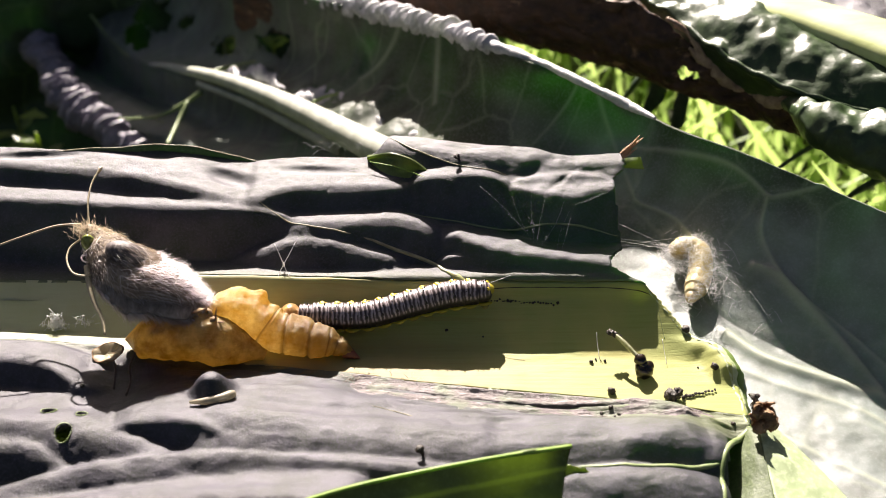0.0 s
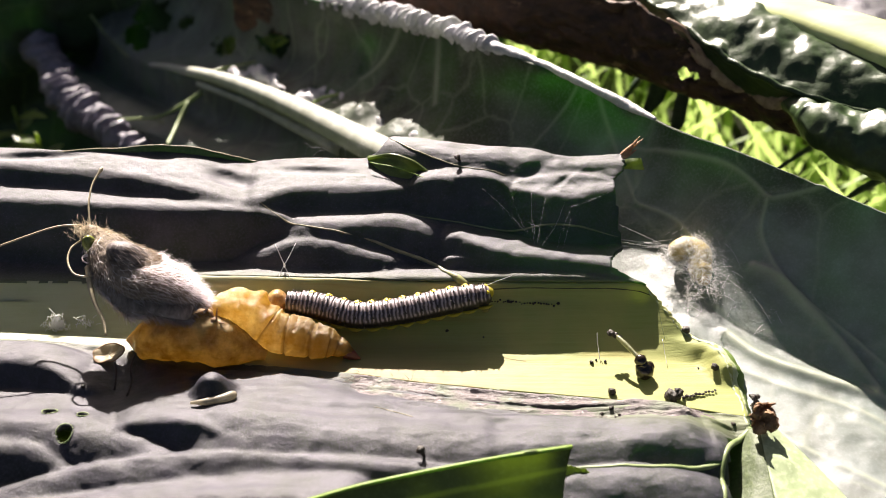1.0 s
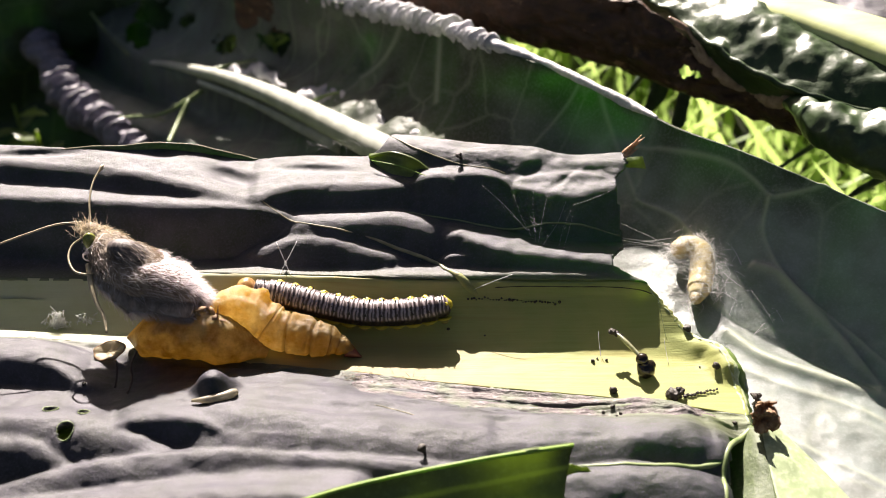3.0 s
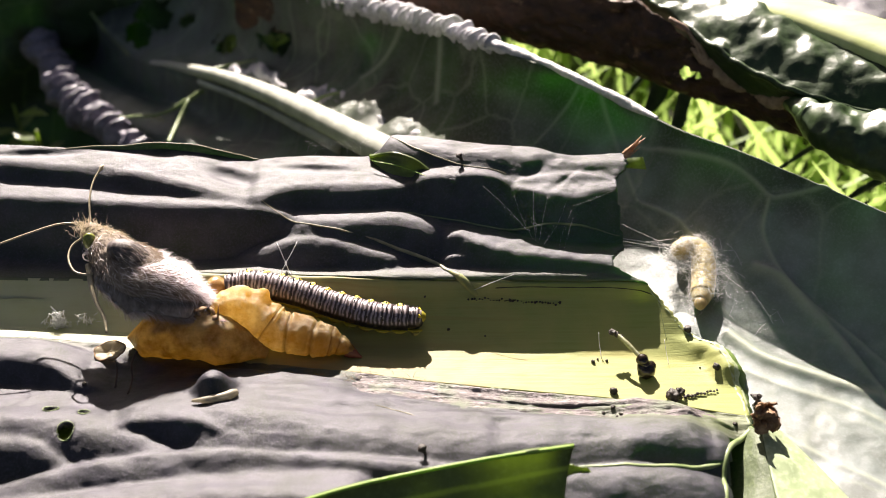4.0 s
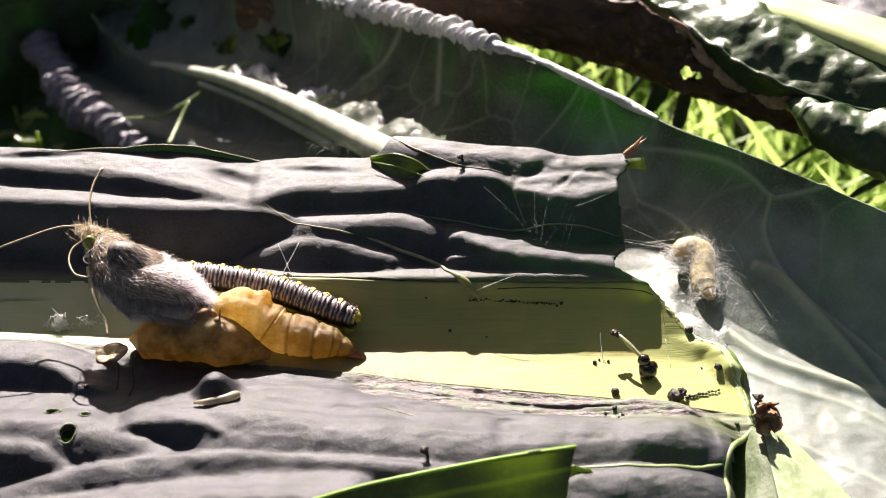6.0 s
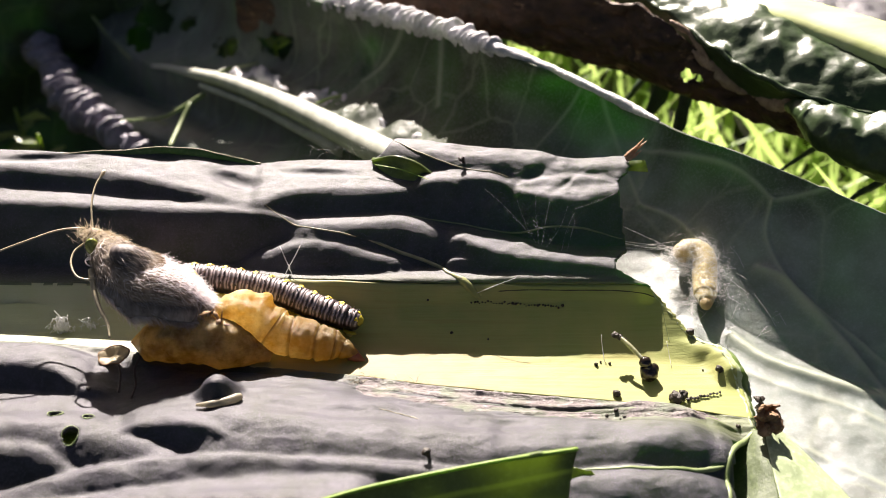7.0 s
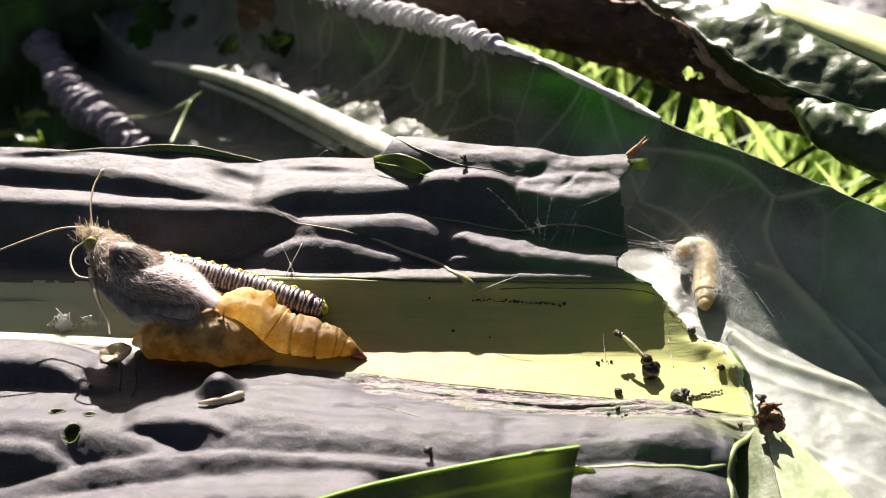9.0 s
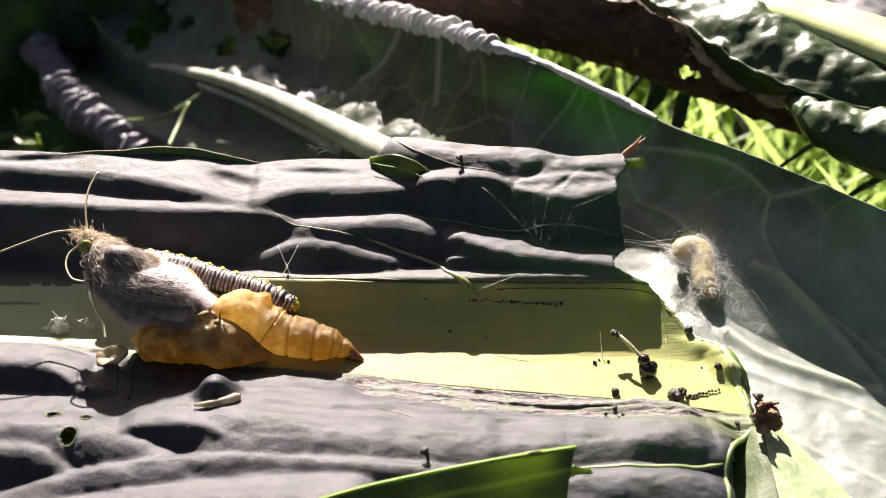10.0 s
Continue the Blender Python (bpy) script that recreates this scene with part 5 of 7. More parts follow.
    for i in range(5200):
        k = rnd.randrange(len(flat))
        q, low = flat[k], (k % 26) / 25
        if np.linalg.norm((q - w) * np.array([0.75, 0.6, 1])) < 1.5:
            zone = dusk if rnd.random() < 0.85 else pale
        elif q[0] > -25.0 and 0.12 < low < 0.62:
            zone = dusk if rnd.random() < 0.55 else silver
        else:
            zone = pale if low > 0.3 else silver
        zone.append((q - np.array([0, 0.1, 0]), (0.75, -0.25, -0.75)))
    part("wing_fur", hairs(rnd, pale, 1.05, 0.014, "wing_fur", M_GREYHAIR, o, 0.25), bug, "grey wing hair")["kind"] = "stuff"
    part("wing_streaks", hairs(rnd, dusk, 0.8, 0.015, "wing_streaks", M_DARKHAIR, o, 0.2), bug, "dark brown streaks of hair")["kind"] = "stuff"
    part("wing_sheen", hairs(rnd, silver, 1.0, 0.015, "wing_sheen", M_HAIR, o, 0.25), bug, "silvery lilac hair")["kind"] = "stuff"
    h = np.array((-29.36, -4.41, 5.66))
    part("head", mesh("head", *tube(np.array([h - [0.8, 0, -0.2], h - [0.5, 0, 0], h, h + [0.6, 0, -0.2], h + [1.0, 0, -0.5]]) - o, [0.25, 0.6, 0.8, 0.8, 0.4], 20), M_FUZZ), bug, "tufted head")
    e = np.array((-28.79, -5.42, 5.44)) + near * 0.75
    bm = bmesh.new()
    bmesh.ops.create_uvsphere(bm, u_segments=20, v_segments=14, radius=0.7 * MM)
    for q in bm.verts:
        q.co = Vector((q.co.x * 0.85, q.co.y * 0.7, q.co.z * 1.25)) + Vector((e - o) * MM)
    for fc in bm.faces:
        fc.smooth = True
    me = bpy.data.meshes.new("eye")
    bm.to_mesh(me)
    bm.free()
    me.materials.append(M_EYE)
    part("eye", me, bug, "olive green eye")
    tuft = [(h + np.array([rnd.gauss(0.0, 0.55), rnd.gauss(-0.2, 0.4), rnd.gauss(0.35, 0.25)]), (rnd.gauss(-0.15, 0.4), rnd.gauss(-0.1, 0.4), 1.0)) for i in range(300)]
    part("tuft", hairs(rnd, tuft, 1.0, 0.018, "tuft", M_TANHAIR, o, 0.25), bug, "head hair tuft")["kind"] = "stuff"
    for pts in ([(-29.30, -3.80, 5.99), (-29.69, -1.87, 6.81), (-29.72, 0.08, 7.36), (-29.24, 1.84, 7.74)], [(-30.04, -3.66, 5.99), (-32.00, -4.06, 6.09), (-34.25, -5.21, 5.99), (-36.71, -6.41, 5.71), (-38.03, -6.79, 5.44)]):
        cc = spline(pts, 40)
        r = np.full(40, 0.085)
        r[-6:] = [0.10, 0.13, 0.16, 0.17, 0.15, 0.08]
        r = r * (1 + 0.1 * np.sin(np.arange(40) * 2.1))
        part("antenna", mesh("antenna", *tube(cc - o, r, 8), M_ANT), bug, "thin straw-coloured antenna")
    cc = spline([(-29.67, -5.31, 5.77), (-30.29, -6.22, 5.66), (-30.29, -7.46, 5.44), (-29.57, -8.67, 5.21), (-28.59, -8.84, 5.00), (-28.07, -8.52, 4.88)], 40)
    part("proboscis", mesh("proboscis", *tube(cc - o, 0.09, 8), M_ANT), bug, "curled proboscis")
    k0 = np.array((-28.91, -6.81, 5.21))
    a = np.linspace(0, 2 * math.pi * 1.4, 40)
    cc = k0 + np.stack([0.42 * np.cos(a) * (1 - 0.04 * a), -0.2 + 0 * a, 0.5 * np.sin(a) * (1 - 0.04 * a)], 1)
    part("proboscis", mesh("proboscis", *tube(cc - o, 0.06, 8, up=(0, 1, 0)), M_HAIR), bug, "tight pale coil")
    cc = spline([(-28.71, -6.51, 5.00), (-28.15, -8.32, 4.50), (-27.50, -9.76, 4.01), (-26.61, -11.19, 3.67), (-26.21, -12.43, 3.35)], 30) - np.array([0, 1.2, 0])
    part("leg", mesh("leg", *tube(cc - o, np.linspace(0.26, 0.09, 30), 8), M_ANT), bug, "thin dangling leg")
    for pts in ([(-26.00, -13.91, 0.60), (-25.76, -14.73, 0.20), (-25.66, -16.13, -0.20)], [(-24.58, -12.82, 0.40), (-24.74, -14.23, 0.30), (-24.53, -15.26, -0.20), (-24.49, -16.86, 0.00)]):
        part("leg", mesh("leg", *tube(spline(pts, 16) - o, 0.09, 6), M_FRASS), bug, "thin dark leg")
    return bug


BUTTERFLY = build_butterfly()


# ---- caterpillar ----
SEGS = 13
SEG_LEN = 1.32
CAT = tagged(empty("caterpillar", 0, 0, 0), "caterpillar with black and white cross stripes and yellow spots", "caterpillar")


def build_caterpillar():
    segs = []
    for k in range(SEGS):
        L = SEG_LEN * (1.0 if k else 0.8)
        s = np.linspace(-0.5, 0.5, 17)
        end = {0: 0.85, SEGS - 1: 0.8, SEGS - 2: 0.95}.get(k, 1.0)
        r = 1.16 * end * (1 - 0.20 * np.abs(s) ** 2.6) * (1 + 0.014 * np.sin(s * 2 * math.pi * 3.6))
        if k == SEGS - 1:
            r = r * np.sqrt(np.clip(1.02 - np.clip(s * 2, 0, 1) ** 2, 0.02, 1))
        pts = np.stack([s * L * 1.12, 0 * s, 0 * s], 1)
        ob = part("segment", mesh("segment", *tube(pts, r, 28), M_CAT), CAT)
        segs.append(ob)
        if 0 < k < SEGS - 1:
            for sy, sz in ((0.42, 1.02), (0.85, 0.76)):
                sp = tube(np.array([[-0.4, sy, sz - 0.06], [0, sy, sz + 0.02], [0.4, sy, sz - 0.06]]) * np.array([1, end, end]), [0.05, 0.18, 0.05], 8, 0.6)
                part("yellow_spot", mesh("yellow_spot", *sp, M_YELLOW), ob, "bright yellow spot")
        if k == SEGS - 1:
            for sy in (-0.35, 0.35):
                sp = tube(np.array([[0.0, sy, 0.72], [0.3, sy, 0.66], [0.55, sy, 0.45]]), [0.08, 0.24, 0.08], 8, 0.6)
                part("yellow_spot", mesh("yellow_spot", *sp, M_YELLOW), ob, "bright yellow spot")
        if 0 < k < SEGS - 1:
            for sy in (-1, 1):
                a = 1.02
                eyelet = tube(np.array([[-0.02, sy * math.sin(a) * 1.10, math.cos(a) * 1.10 - 0.2], [0, sy * math.sin(a) * 1.13, math.cos(a) * 1.13], [0.02, sy * math.sin(a) * 1.08, math.cos(a) * 1.08 + 0.2]]) * np.array([1, end, end]), [0.05, 0.13, 0.05], 8)
                part("spiracle", mesh("spiracle", *eyelet, M_FRASS), ob, "small black breathing spot")
        for sy in (-1, 1):
            hem = tube(np.array([[-0.62, sy * 0.92 * end, -0.66], [-0.2, sy * 1.03 * end, -0.72], [0.2, sy * 1.03 * end, -0.72], [0.62, sy * 0.92 * end, -0.66]]), [0.08, 0.16, 0.16, 0.08], 8)
            part("side_fringe", mesh("side_fringe", *hem, M_FRINGE), ob, "yellowish side fringe")
        if k == SEGS - 1:
            tip = tube(np.array([[0.3, 0, 0.1], [0.55, 0, 0.12], [0.75, 0, 0.05], [0.88, 0, 0.0]]), [0.62, 0.55, 0.36, 0.08], 14)
            part("anal_plate", mesh("anal_plate", *tip, M_FRINGE), ob, "yellowish hind plate")
        bristles = []
        for q in range(7):
            a = -0.9 + q * 0.35 + 0.1 * (k % 3)
            b0 = np.array([0.25 * math.sin(q * 2.3 + k), math.sin(a) * 1.12 * end, math.cos(a) * 1.12 * end])
            bristles.append(tube(np.array([b0, b0 + np.array([0, math.sin(a), math.cos(a)]) * 0.1, b0 + np.array([0.05, math.sin(a), math.cos(a)]) * 0.22]), [0.07, 0.05, 0.01], 6))
        v, f = join(bristles)
        part("bristle", mesh("bristle", v, f, M_FRASS), ob, "tiny black warts and bristles")["kind"] = "stuff"
        if k in (1, 2, 3, 6, 7, 8, 9, 12):
            for sy in (-0.75, 0.75):
                lg = tube(np.array([[0, sy, -0.75], [0.02, sy * 1.0, -0.98], [0.02, sy * 0.95, -1.18]]), [0.42, 0.34, 0.2] if k > 4 else [0.2, 0.13, 0.06], 10)
                part("proleg" if k > 4 else "leg", mesh("leg", *lg, M_PROLEG), ob, "stubby olive leg")
    r = 1.02 * np.sqrt(np.clip(1 - np.linspace(-0.98, 0.98, 13) ** 2, 0.01, 1))
    head = part("head", mesh("head", *tube(np.stack([np.linspace(-1.0, 0.75, 13), np.zeros(13), np.zeros(13)], 1), r, 24), M_AMBER), CAT, "amber head")
    return head, segs


HEAD, SEGMENTS = build_caterpillar()

# body axis at each time, from the head end to the tail end
BODY = [
    (0, (-13.22, -7.64, -0.58), (-9.71, -7.73, -0.62), (-6.26, -7.59, -0.56), (-2.90, -6.79, -0.16), (0.52, -6.06, 0.25), (4.01, -5.76, 0.43)),
    (0.5, (-13.58, -7.28, -0.41), (-10.06, -7.41, -0.48), (-6.55, -7.50, -0.52), (-3.04, -7.05, -0.30), (0.43, -6.44, 0.03), (3.92, -5.93, 0.33)),
    (1, (-14.53, -6.44, 0.03), (-10.85, -6.83, -0.19), (-7.16, -7.59, -0.56), (-3.47, -7.23, -0.39), (0.24, -6.53, -0.02), (3.96, -5.93, 0.33)),
    (1.5, (-14.32, -5.97, 0.30), (-10.75, -6.92, -0.23), (-7.11, -7.69, -0.60), (-3.47, -7.32, -0.44), (0.14, -6.61, -0.07), (3.77, -6.01, 0.28)),
    (2, (-15.08, -6.06, 0.25), (-11.66, -6.66, -0.09), (-8.30, -7.46, -0.50), (-4.88, -7.69, -0.60), (-1.52, -7.01, -0.28), (1.81, -6.10, 0.22)),
    (2.5, (-16.00, -5.84, 0.38), (-12.62, -6.66, -0.09), (-9.16, -7.37, -0.46), (-5.74, -7.50, -0.52), (-2.28, -7.19, -0.37), (1.10, -6.53, -0.02)),
    (3.3, (-17.93, -5.59, 0.53), (-14.32, -5.93, 0.33), (-10.80, -6.74, -0.14), (-7.26, -7.55, -0.54), (-3.65, -7.64, -0.58), (-0.09, -7.23, -0.39)),
    (4, (-19.78, -5.72, 0.46), (-16.27, -5.35, 0.69), (-12.60, -5.97, 0.30), (-9.08, -6.96, -0.26), (-5.54, -7.78, -0.64), (-1.89, -7.97, -0.72)),
    (4.5, (-22.11, -5.10, 0.93), (-18.54, -5.38, 0.86), (-15.05, -5.72, 0.46), (-11.53, -6.44, 0.03), (-8.07, -7.23, -0.39), (-4.59, -7.82, -0.66)),
    (5, (-23.36, -4.62, 1.19), (-19.70, -4.82, 1.05), (-16.03, -5.35, 0.69), (-12.49, -6.31, 0.10), (-8.97, -7.32, -0.44), (-5.40, -7.92, -0.70)),
    (5.5, (-24.85, -4.56, 1.20), (-21.29, -4.70, 1.13), (-17.71, -5.05, 0.94), (-14.19, -5.68, 0.48), (-10.85, -6.74, -0.14), (-7.48, -7.92, -0.70)),
    (7, (-24.83, -4.42, 1.20), (-21.25, -4.56, 1.20), (-17.67, -4.99, 0.95), (-14.19, -5.72, 0.46), (-10.80, -6.92, -0.23), (-7.43, -8.01, -0.74)),
    (7.5, (-25.01, -4.28, 1.20), (-21.37, -4.42, 1.20), (-17.78, -4.94, 0.97), (-14.29, -5.76, 0.43), (-10.85, -6.87, -0.21), (-7.43, -7.97, -0.72)),
    (8, (-25.55, -3.74, 1.22), (-22.04, -4.21, 1.20), (-18.55, -4.78, 1.08), (-15.21, -5.47, 0.61), (-11.91, -6.48, 0.00), (-8.72, -7.64, -0.58)),
    (8.5, (-26.05, -3.63, 1.25), (-22.59, -4.07, 1.20), (-19.17, -4.78, 1.08), (-15.84, -5.39, 0.67), (-12.63, -6.40, 0.05), (-9.44, -7.41, -0.48)),
    (9, (-27.08, -3.51, 1.27), (-23.73, -3.63, 1.25), (-20.28, -4.66, 1.16), (-17.03, -5.43, 0.64), (-13.78, -6.31, 0.10), (-10.59, -7.28, -0.41)),
    (9.5, (-27.86, -3.74, 1.22), (-24.70, -3.28, 1.33), (-21.29, -4.35, 1.20), (-18.06, -5.38, 0.86), (-14.89, -6.06, 0.25), (-11.74, -7.05, -0.30)),
    (10, (-29.85, -3.93, 1.10), (-26.11, -2.99, 1.39), (-22.62, -3.63, 1.25), (-19.21, -4.90, 0.99), (-15.91, -5.76, 0.43), (-12.70, -6.92, -0.23)),
]


def body_at(t, table, rise=(0, 0, 0)):
    """Eighty points along a body's axis at the time t."""
    times = [b[0] for b in table]
    ctrl = np.array([[np.interp(t, times, [b[1 + k][d] for b in table]) for d in range(3)] for k in range(len(table[0]) - 1)])
    return spline(ctrl, 80) + np.array(rise)


def along(line, d):
    """Pose at d of the line's length, x axis along it."""
    seg = np.linalg.norm(np.diff(line, axis=0), axis=1)
    cum = np.concatenate([[0], np.cumsum(seg)])
    at = lambda q: Vector([np.interp(q, cum / cum[-1], line[:, k]) for k in range(3)])
    p, a = at(d), (at(min(1, d + 0.03)) - at(max(0, d - 0.03))).normalized()
    q = a.to_track_quat("X", "Z")
    return Matrix.Translation(p * MM) @ q.to_matrix().to_4x4()


# ---- cream larva in its web ----
LARVA = tagged(empty("larva", 0, 0, 0), "cream-coloured grub spinning a silk web", "larva")
LARVA_SEGS = 10
LARVA_BODY = [
    (0, (20.93, 0.99, -1.30), (22.06, 1.67, -1.30), (23.13, 0.76, -1.30), (22.78, -1.67, -1.80), (21.48, -4.53, -1.80)),
    (0.5, (20.93, 0.99, -1.30), (22.06, 1.67, -1.30), (23.13, 0.76, -1.30), (22.93, -1.38, -1.80), (22.10, -3.82, -1.80)),
    (1, (20.93, 0.99, -1.30), (22.06, 1.67, -1.30), (23.13, 0.76, -1.30), (23.05, -0.42, -1.80), (23.15, -2.11, -1.80)),
    (1.5, (20.93, 0.99, -1.30), (22.06, 1.67, -1.30), (23.13, 0.76, -1.30), (22.87, -0.87, -1.80), (23.80, -1.31, -1.80)),
    (2, (20.93, 0.99, -1.30), (22.06, 1.67, -1.30), (23.13, 0.76, -1.30), (22.92, -1.16, -1.80), (22.68, -3.61, -1.80)),
    (2.5, (20.93, 0.99, -1.30), (22.06, 1.67, -1.30), (23.13, 0.76, -1.30), (22.73, -1.67, -1.80), (21.64, -4.46, -1.80)),
    (4, (20.93, 0.99, -1.30), (22.06, 1.67, -1.30), (23.13, 0.76, -1.30), (22.91, -2.04, -1.80), (21.98, -5.36, -1.80)),
    (4.5, (20.93, 0.99, -1.30), (22.06, 1.67, -1.30), (23.13, 0.76, -1.30), (22.83, -1.97, -1.80), (21.96, -5.42, -1.80)),
    (5, (20.93, 0.99, -1.30), (22.06, 1.67, -1.30), (23.13, 0.76, -1.30), (22.62, -2.26, -1.80), (22.10, -5.22, -1.80)),
    (5.5, (20.93, 0.99, -1.30), (22.06, 1.67, -1.30), (23.13, 0.76, -1.30), (22.70, -1.53, -1.80), (23.32, -3.61, -1.80)),
    (7, (20.93, 0.99, -1.30), (22.06, 1.67, -1.30), (23.13, 0.76, -1.30), (22.80, -2.11, -1.80), (22.37, -5.08, -1.80)),
    (7.5, (20.93, 0.99, -1.30), (22.06, 1.67, -1.30), (23.13, 0.76, -1.30), (22.91, -2.04, -1.80), (22.11, -5.15, -1.80)),
    (8, (20.93, 0.99, -1.30), (22.06, 1.67, -1.30), (23.13, 0.76, -1.30), (22.79, -2.18, -1.80), (22.22, -5.36, -1.80)),
    (8.5, (20.93, 0.99, -1.30), (22.06, 1.67, -1.30), (23.13, 0.76, -1.30), (22.74, -2.18, -1.80), (21.79, -5.56, -1.80)),
    (9, (20.93, 0.99, -1.30), (22.06, 1.67, -1.30), (23.13, 0.76, -1.30), (22.72, -2.26, -1.80), (22.07, -5.36, -1.80)),
    (10, (20.93, 0.99, -1.30), (22.06, 1.67, -1.30), (23.13, 0.76, -1.30), (22.90, -1.53, -1.80), (23.21, -3.97, -1.80)),
]


def build_larva():
    out = []
    for k in range(LARVA_SEGS):
        s = np.linspace(-0.5, 0.5, 11)
        r = (0.9 + 0.22 * math.sin(math.pi * (k + 0.5) / LARVA_SEGS)) * (1 - 0.5 * np.abs(s) ** 3.0)
        if k == LARVA_SEGS - 1:
            r = 0.55 * np.sqrt(np.clip(1 - (2 * s) ** 2, 0.01, 1))
        if k == LARVA_SEGS - 2:
            r = r * np.linspace(1.0, 0.72, 11)
        if k == 0:
            r = r * np.sqrt(np.clip(1 - np.clip(-2 * s, 0, 1) ** 2, 0.01, 1))
        ob = part("segment", mesh("segment", *tube(np.stack([s * 1.35, 0 * s, 0 * s], 1), r, 20), M_LARVA if k < LARVA_SEGS - 1 else M_LARVAHEAD), LARVA, "" if k < LARVA_SEGS - 1 else "amber head")
        out.append(ob)
    return out


LARVA_PARTS = build_larva()


def thread(pts, r=0.02, n=12):
    return tube(spline(pts, n), r, 5)


def build_webs():
    rnd = random.Random(21)
    c = np.array((22.96, 0.02, -2.00))
    bits = []
    # loose cocoon round the grub
    for k in range(520):
        p = c + np.array([rnd.gauss(0.2, 1.1), rnd.gauss(-0.2, 1.5), rnd.uniform(-0.2, 2.1)])
        d = np.array([rnd.gauss(0, 1), rnd.gauss(0, 1), rnd.gauss(0, 0.4)])
        d *= rnd.uniform(0.25, 0.8) / np.linalg.norm(d)
        bend = np.array([rnd.gauss(0, 0.08), rnd.gauss(0, 0.08), rnd.gauss(0.05, 0.06)])
        bits.append(thread([p - d, p + bend, p + d], rnd.uniform(0.004, 0.008), 4))
    # silk laid over the grub's back
    line = body_at(7.0, LARVA_BODY)
    for k in range(900):
        p = line[rnd.randrange(2, len(line) - 1)]
        a = rnd.uniform(-1.9, 1.9)
        p = p + np.array([math.sin(a) * 1.2, math.sin(a) * 0.5 - 0.3, math.cos(a) * 1.2]) * rnd.uniform(0.98, 1.25)
        d = np.array([rnd.gauss(0, 0.3), rnd.gauss(0, 0.3), rnd.gauss(0, 0.15)])
        bits.append(thread([p - d, p + d], rnd.uniform(0.004, 0.010), 3))
    # matted patch of silk beside the bend
    for k in range(260):
        p = np.array((20.74, 0.18, -1.60)) + np.array([rnd.gauss(0, 0.7), rnd.gauss(0, 0.9), rnd.uniform(-0.3, 0.5)])
        d = np.array([rnd.gauss(0, 0.35), rnd.gauss(0, 0.35), rnd.gauss(0, 0.12)])
        bits.append(thread([p - d, p + d], rnd.uniform(0.005, 0.012), 3))
    # stays that run out over the leaf
    for k in range(46):
        a = rnd.uniform(-2.0, 0.6)
        L = rnd.uniform(0.6, 3.6)
        p = c + np.array([rnd.uniform(0.5, 1.8), rnd.gauss(-0.4, 1.0), rnd.uniform(0, 0.8)])
        q = p + np.array([math.cos(a) * L, math.sin(a) * L * 1.1, rnd.uniform(-1.2, 0.6)])
        bits.append(thread([p, (p + q) / 2 + np.array([rnd.gauss(0, 0.1), rnd.gauss(0, 0.1), 0.05]), q], rnd.uniform(0.004, 0.007), 5))
    for k in range(7):
        p = np.array((20.60, 0.93, -0.50)) + np.array([0, rnd.gauss(0, 0.4), rnd.gauss(0, 0.2)])
        q = np.array((15.76, 0.53, 0.60)) + np.array([0, rnd.gauss(0, 0.8), rnd.gauss(0, 0.4)])
        bits.append(thread([p, (p + q) / 2, q], 0.011, 6))
    for pts in [[(22.93, -3.40, -1.20), (25.25, -4.35, -2.00), (26.59, -5.96, -2.60)], [(23.75, -1.30, -0.80), (25.49, -2.74, -1.50), (26.31, -4.75, -2.30)], [(26.54, -4.32, -1.00), (27.41, -5.79, -1.60), (28.02, -7.03, -2.20)], [(27.32, -3.37, -0.90), (28.20, -5.21, -1.50), (28.84, -7.09, -2.00)], [(25.49, -2.74, -1.50), (25.16, -4.50, -2.20), (24.65, -5.63, -2.80)], [(26.22, -0.63, -0.40), (25.02, -2.33, -1.20), (23.47, -4.44, -2.60)], [(26.39, -7.78, -2.80), (27.24, -6.94, -2.50), (28.40, -6.22, -2.20)], [(25.02, 0.35, 0.40), (25.67, -0.44, 0.10), (26.09, -1.74, -0.40)], [(21.95, -5.62, -2.80), (22.53, -4.89, -2.50), (21.96, -3.85, -1.80)]]:
        bits.append(thread(pts, 0.008, 10))
        for k in range(6):
            q = np.array(pts[1]) + (np.array(pts[rnd.choice((0, 2))]) - np.array(pts[1])) * rnd.random()
            d = np.array([rnd.gauss(0, 0.5), rnd.gauss(0, 0.5), rnd.gauss(0, 0.2)])
            bits.append(thread([q, q + d * 0.5 + np.array([0, 0, 0.08]), q + d], 0.005, 4))
    # drops and knots
    for k in range(150):
        p = c + np.array([rnd.gauss(2.0, 1.7), rnd.gauss(-1.0, 2.2), rnd.uniform(0, 0.8)])
        r = rnd.uniform(0.015, 0.045)
        bits.append(tube(np.array([p - [r, 0, 0], p - [r / 2, 0, 0], p, p + [r / 2, 0, 0], p + [r, 0, 0]]), [0.01, r * 0.87, r, r * 0.87, 0.01], 6))
    v, f = join(bits)
    web = part("silk_web", mesh("silk_web", v - c, f, M_SILK))
    web.location = c * MM
    tagged(web, "tangled white silk web round the grub", "web", kind="stuff")

    # fan of stays on the far blade
    c = np.array((7.66, -1.05, 2.00))
    bits = []
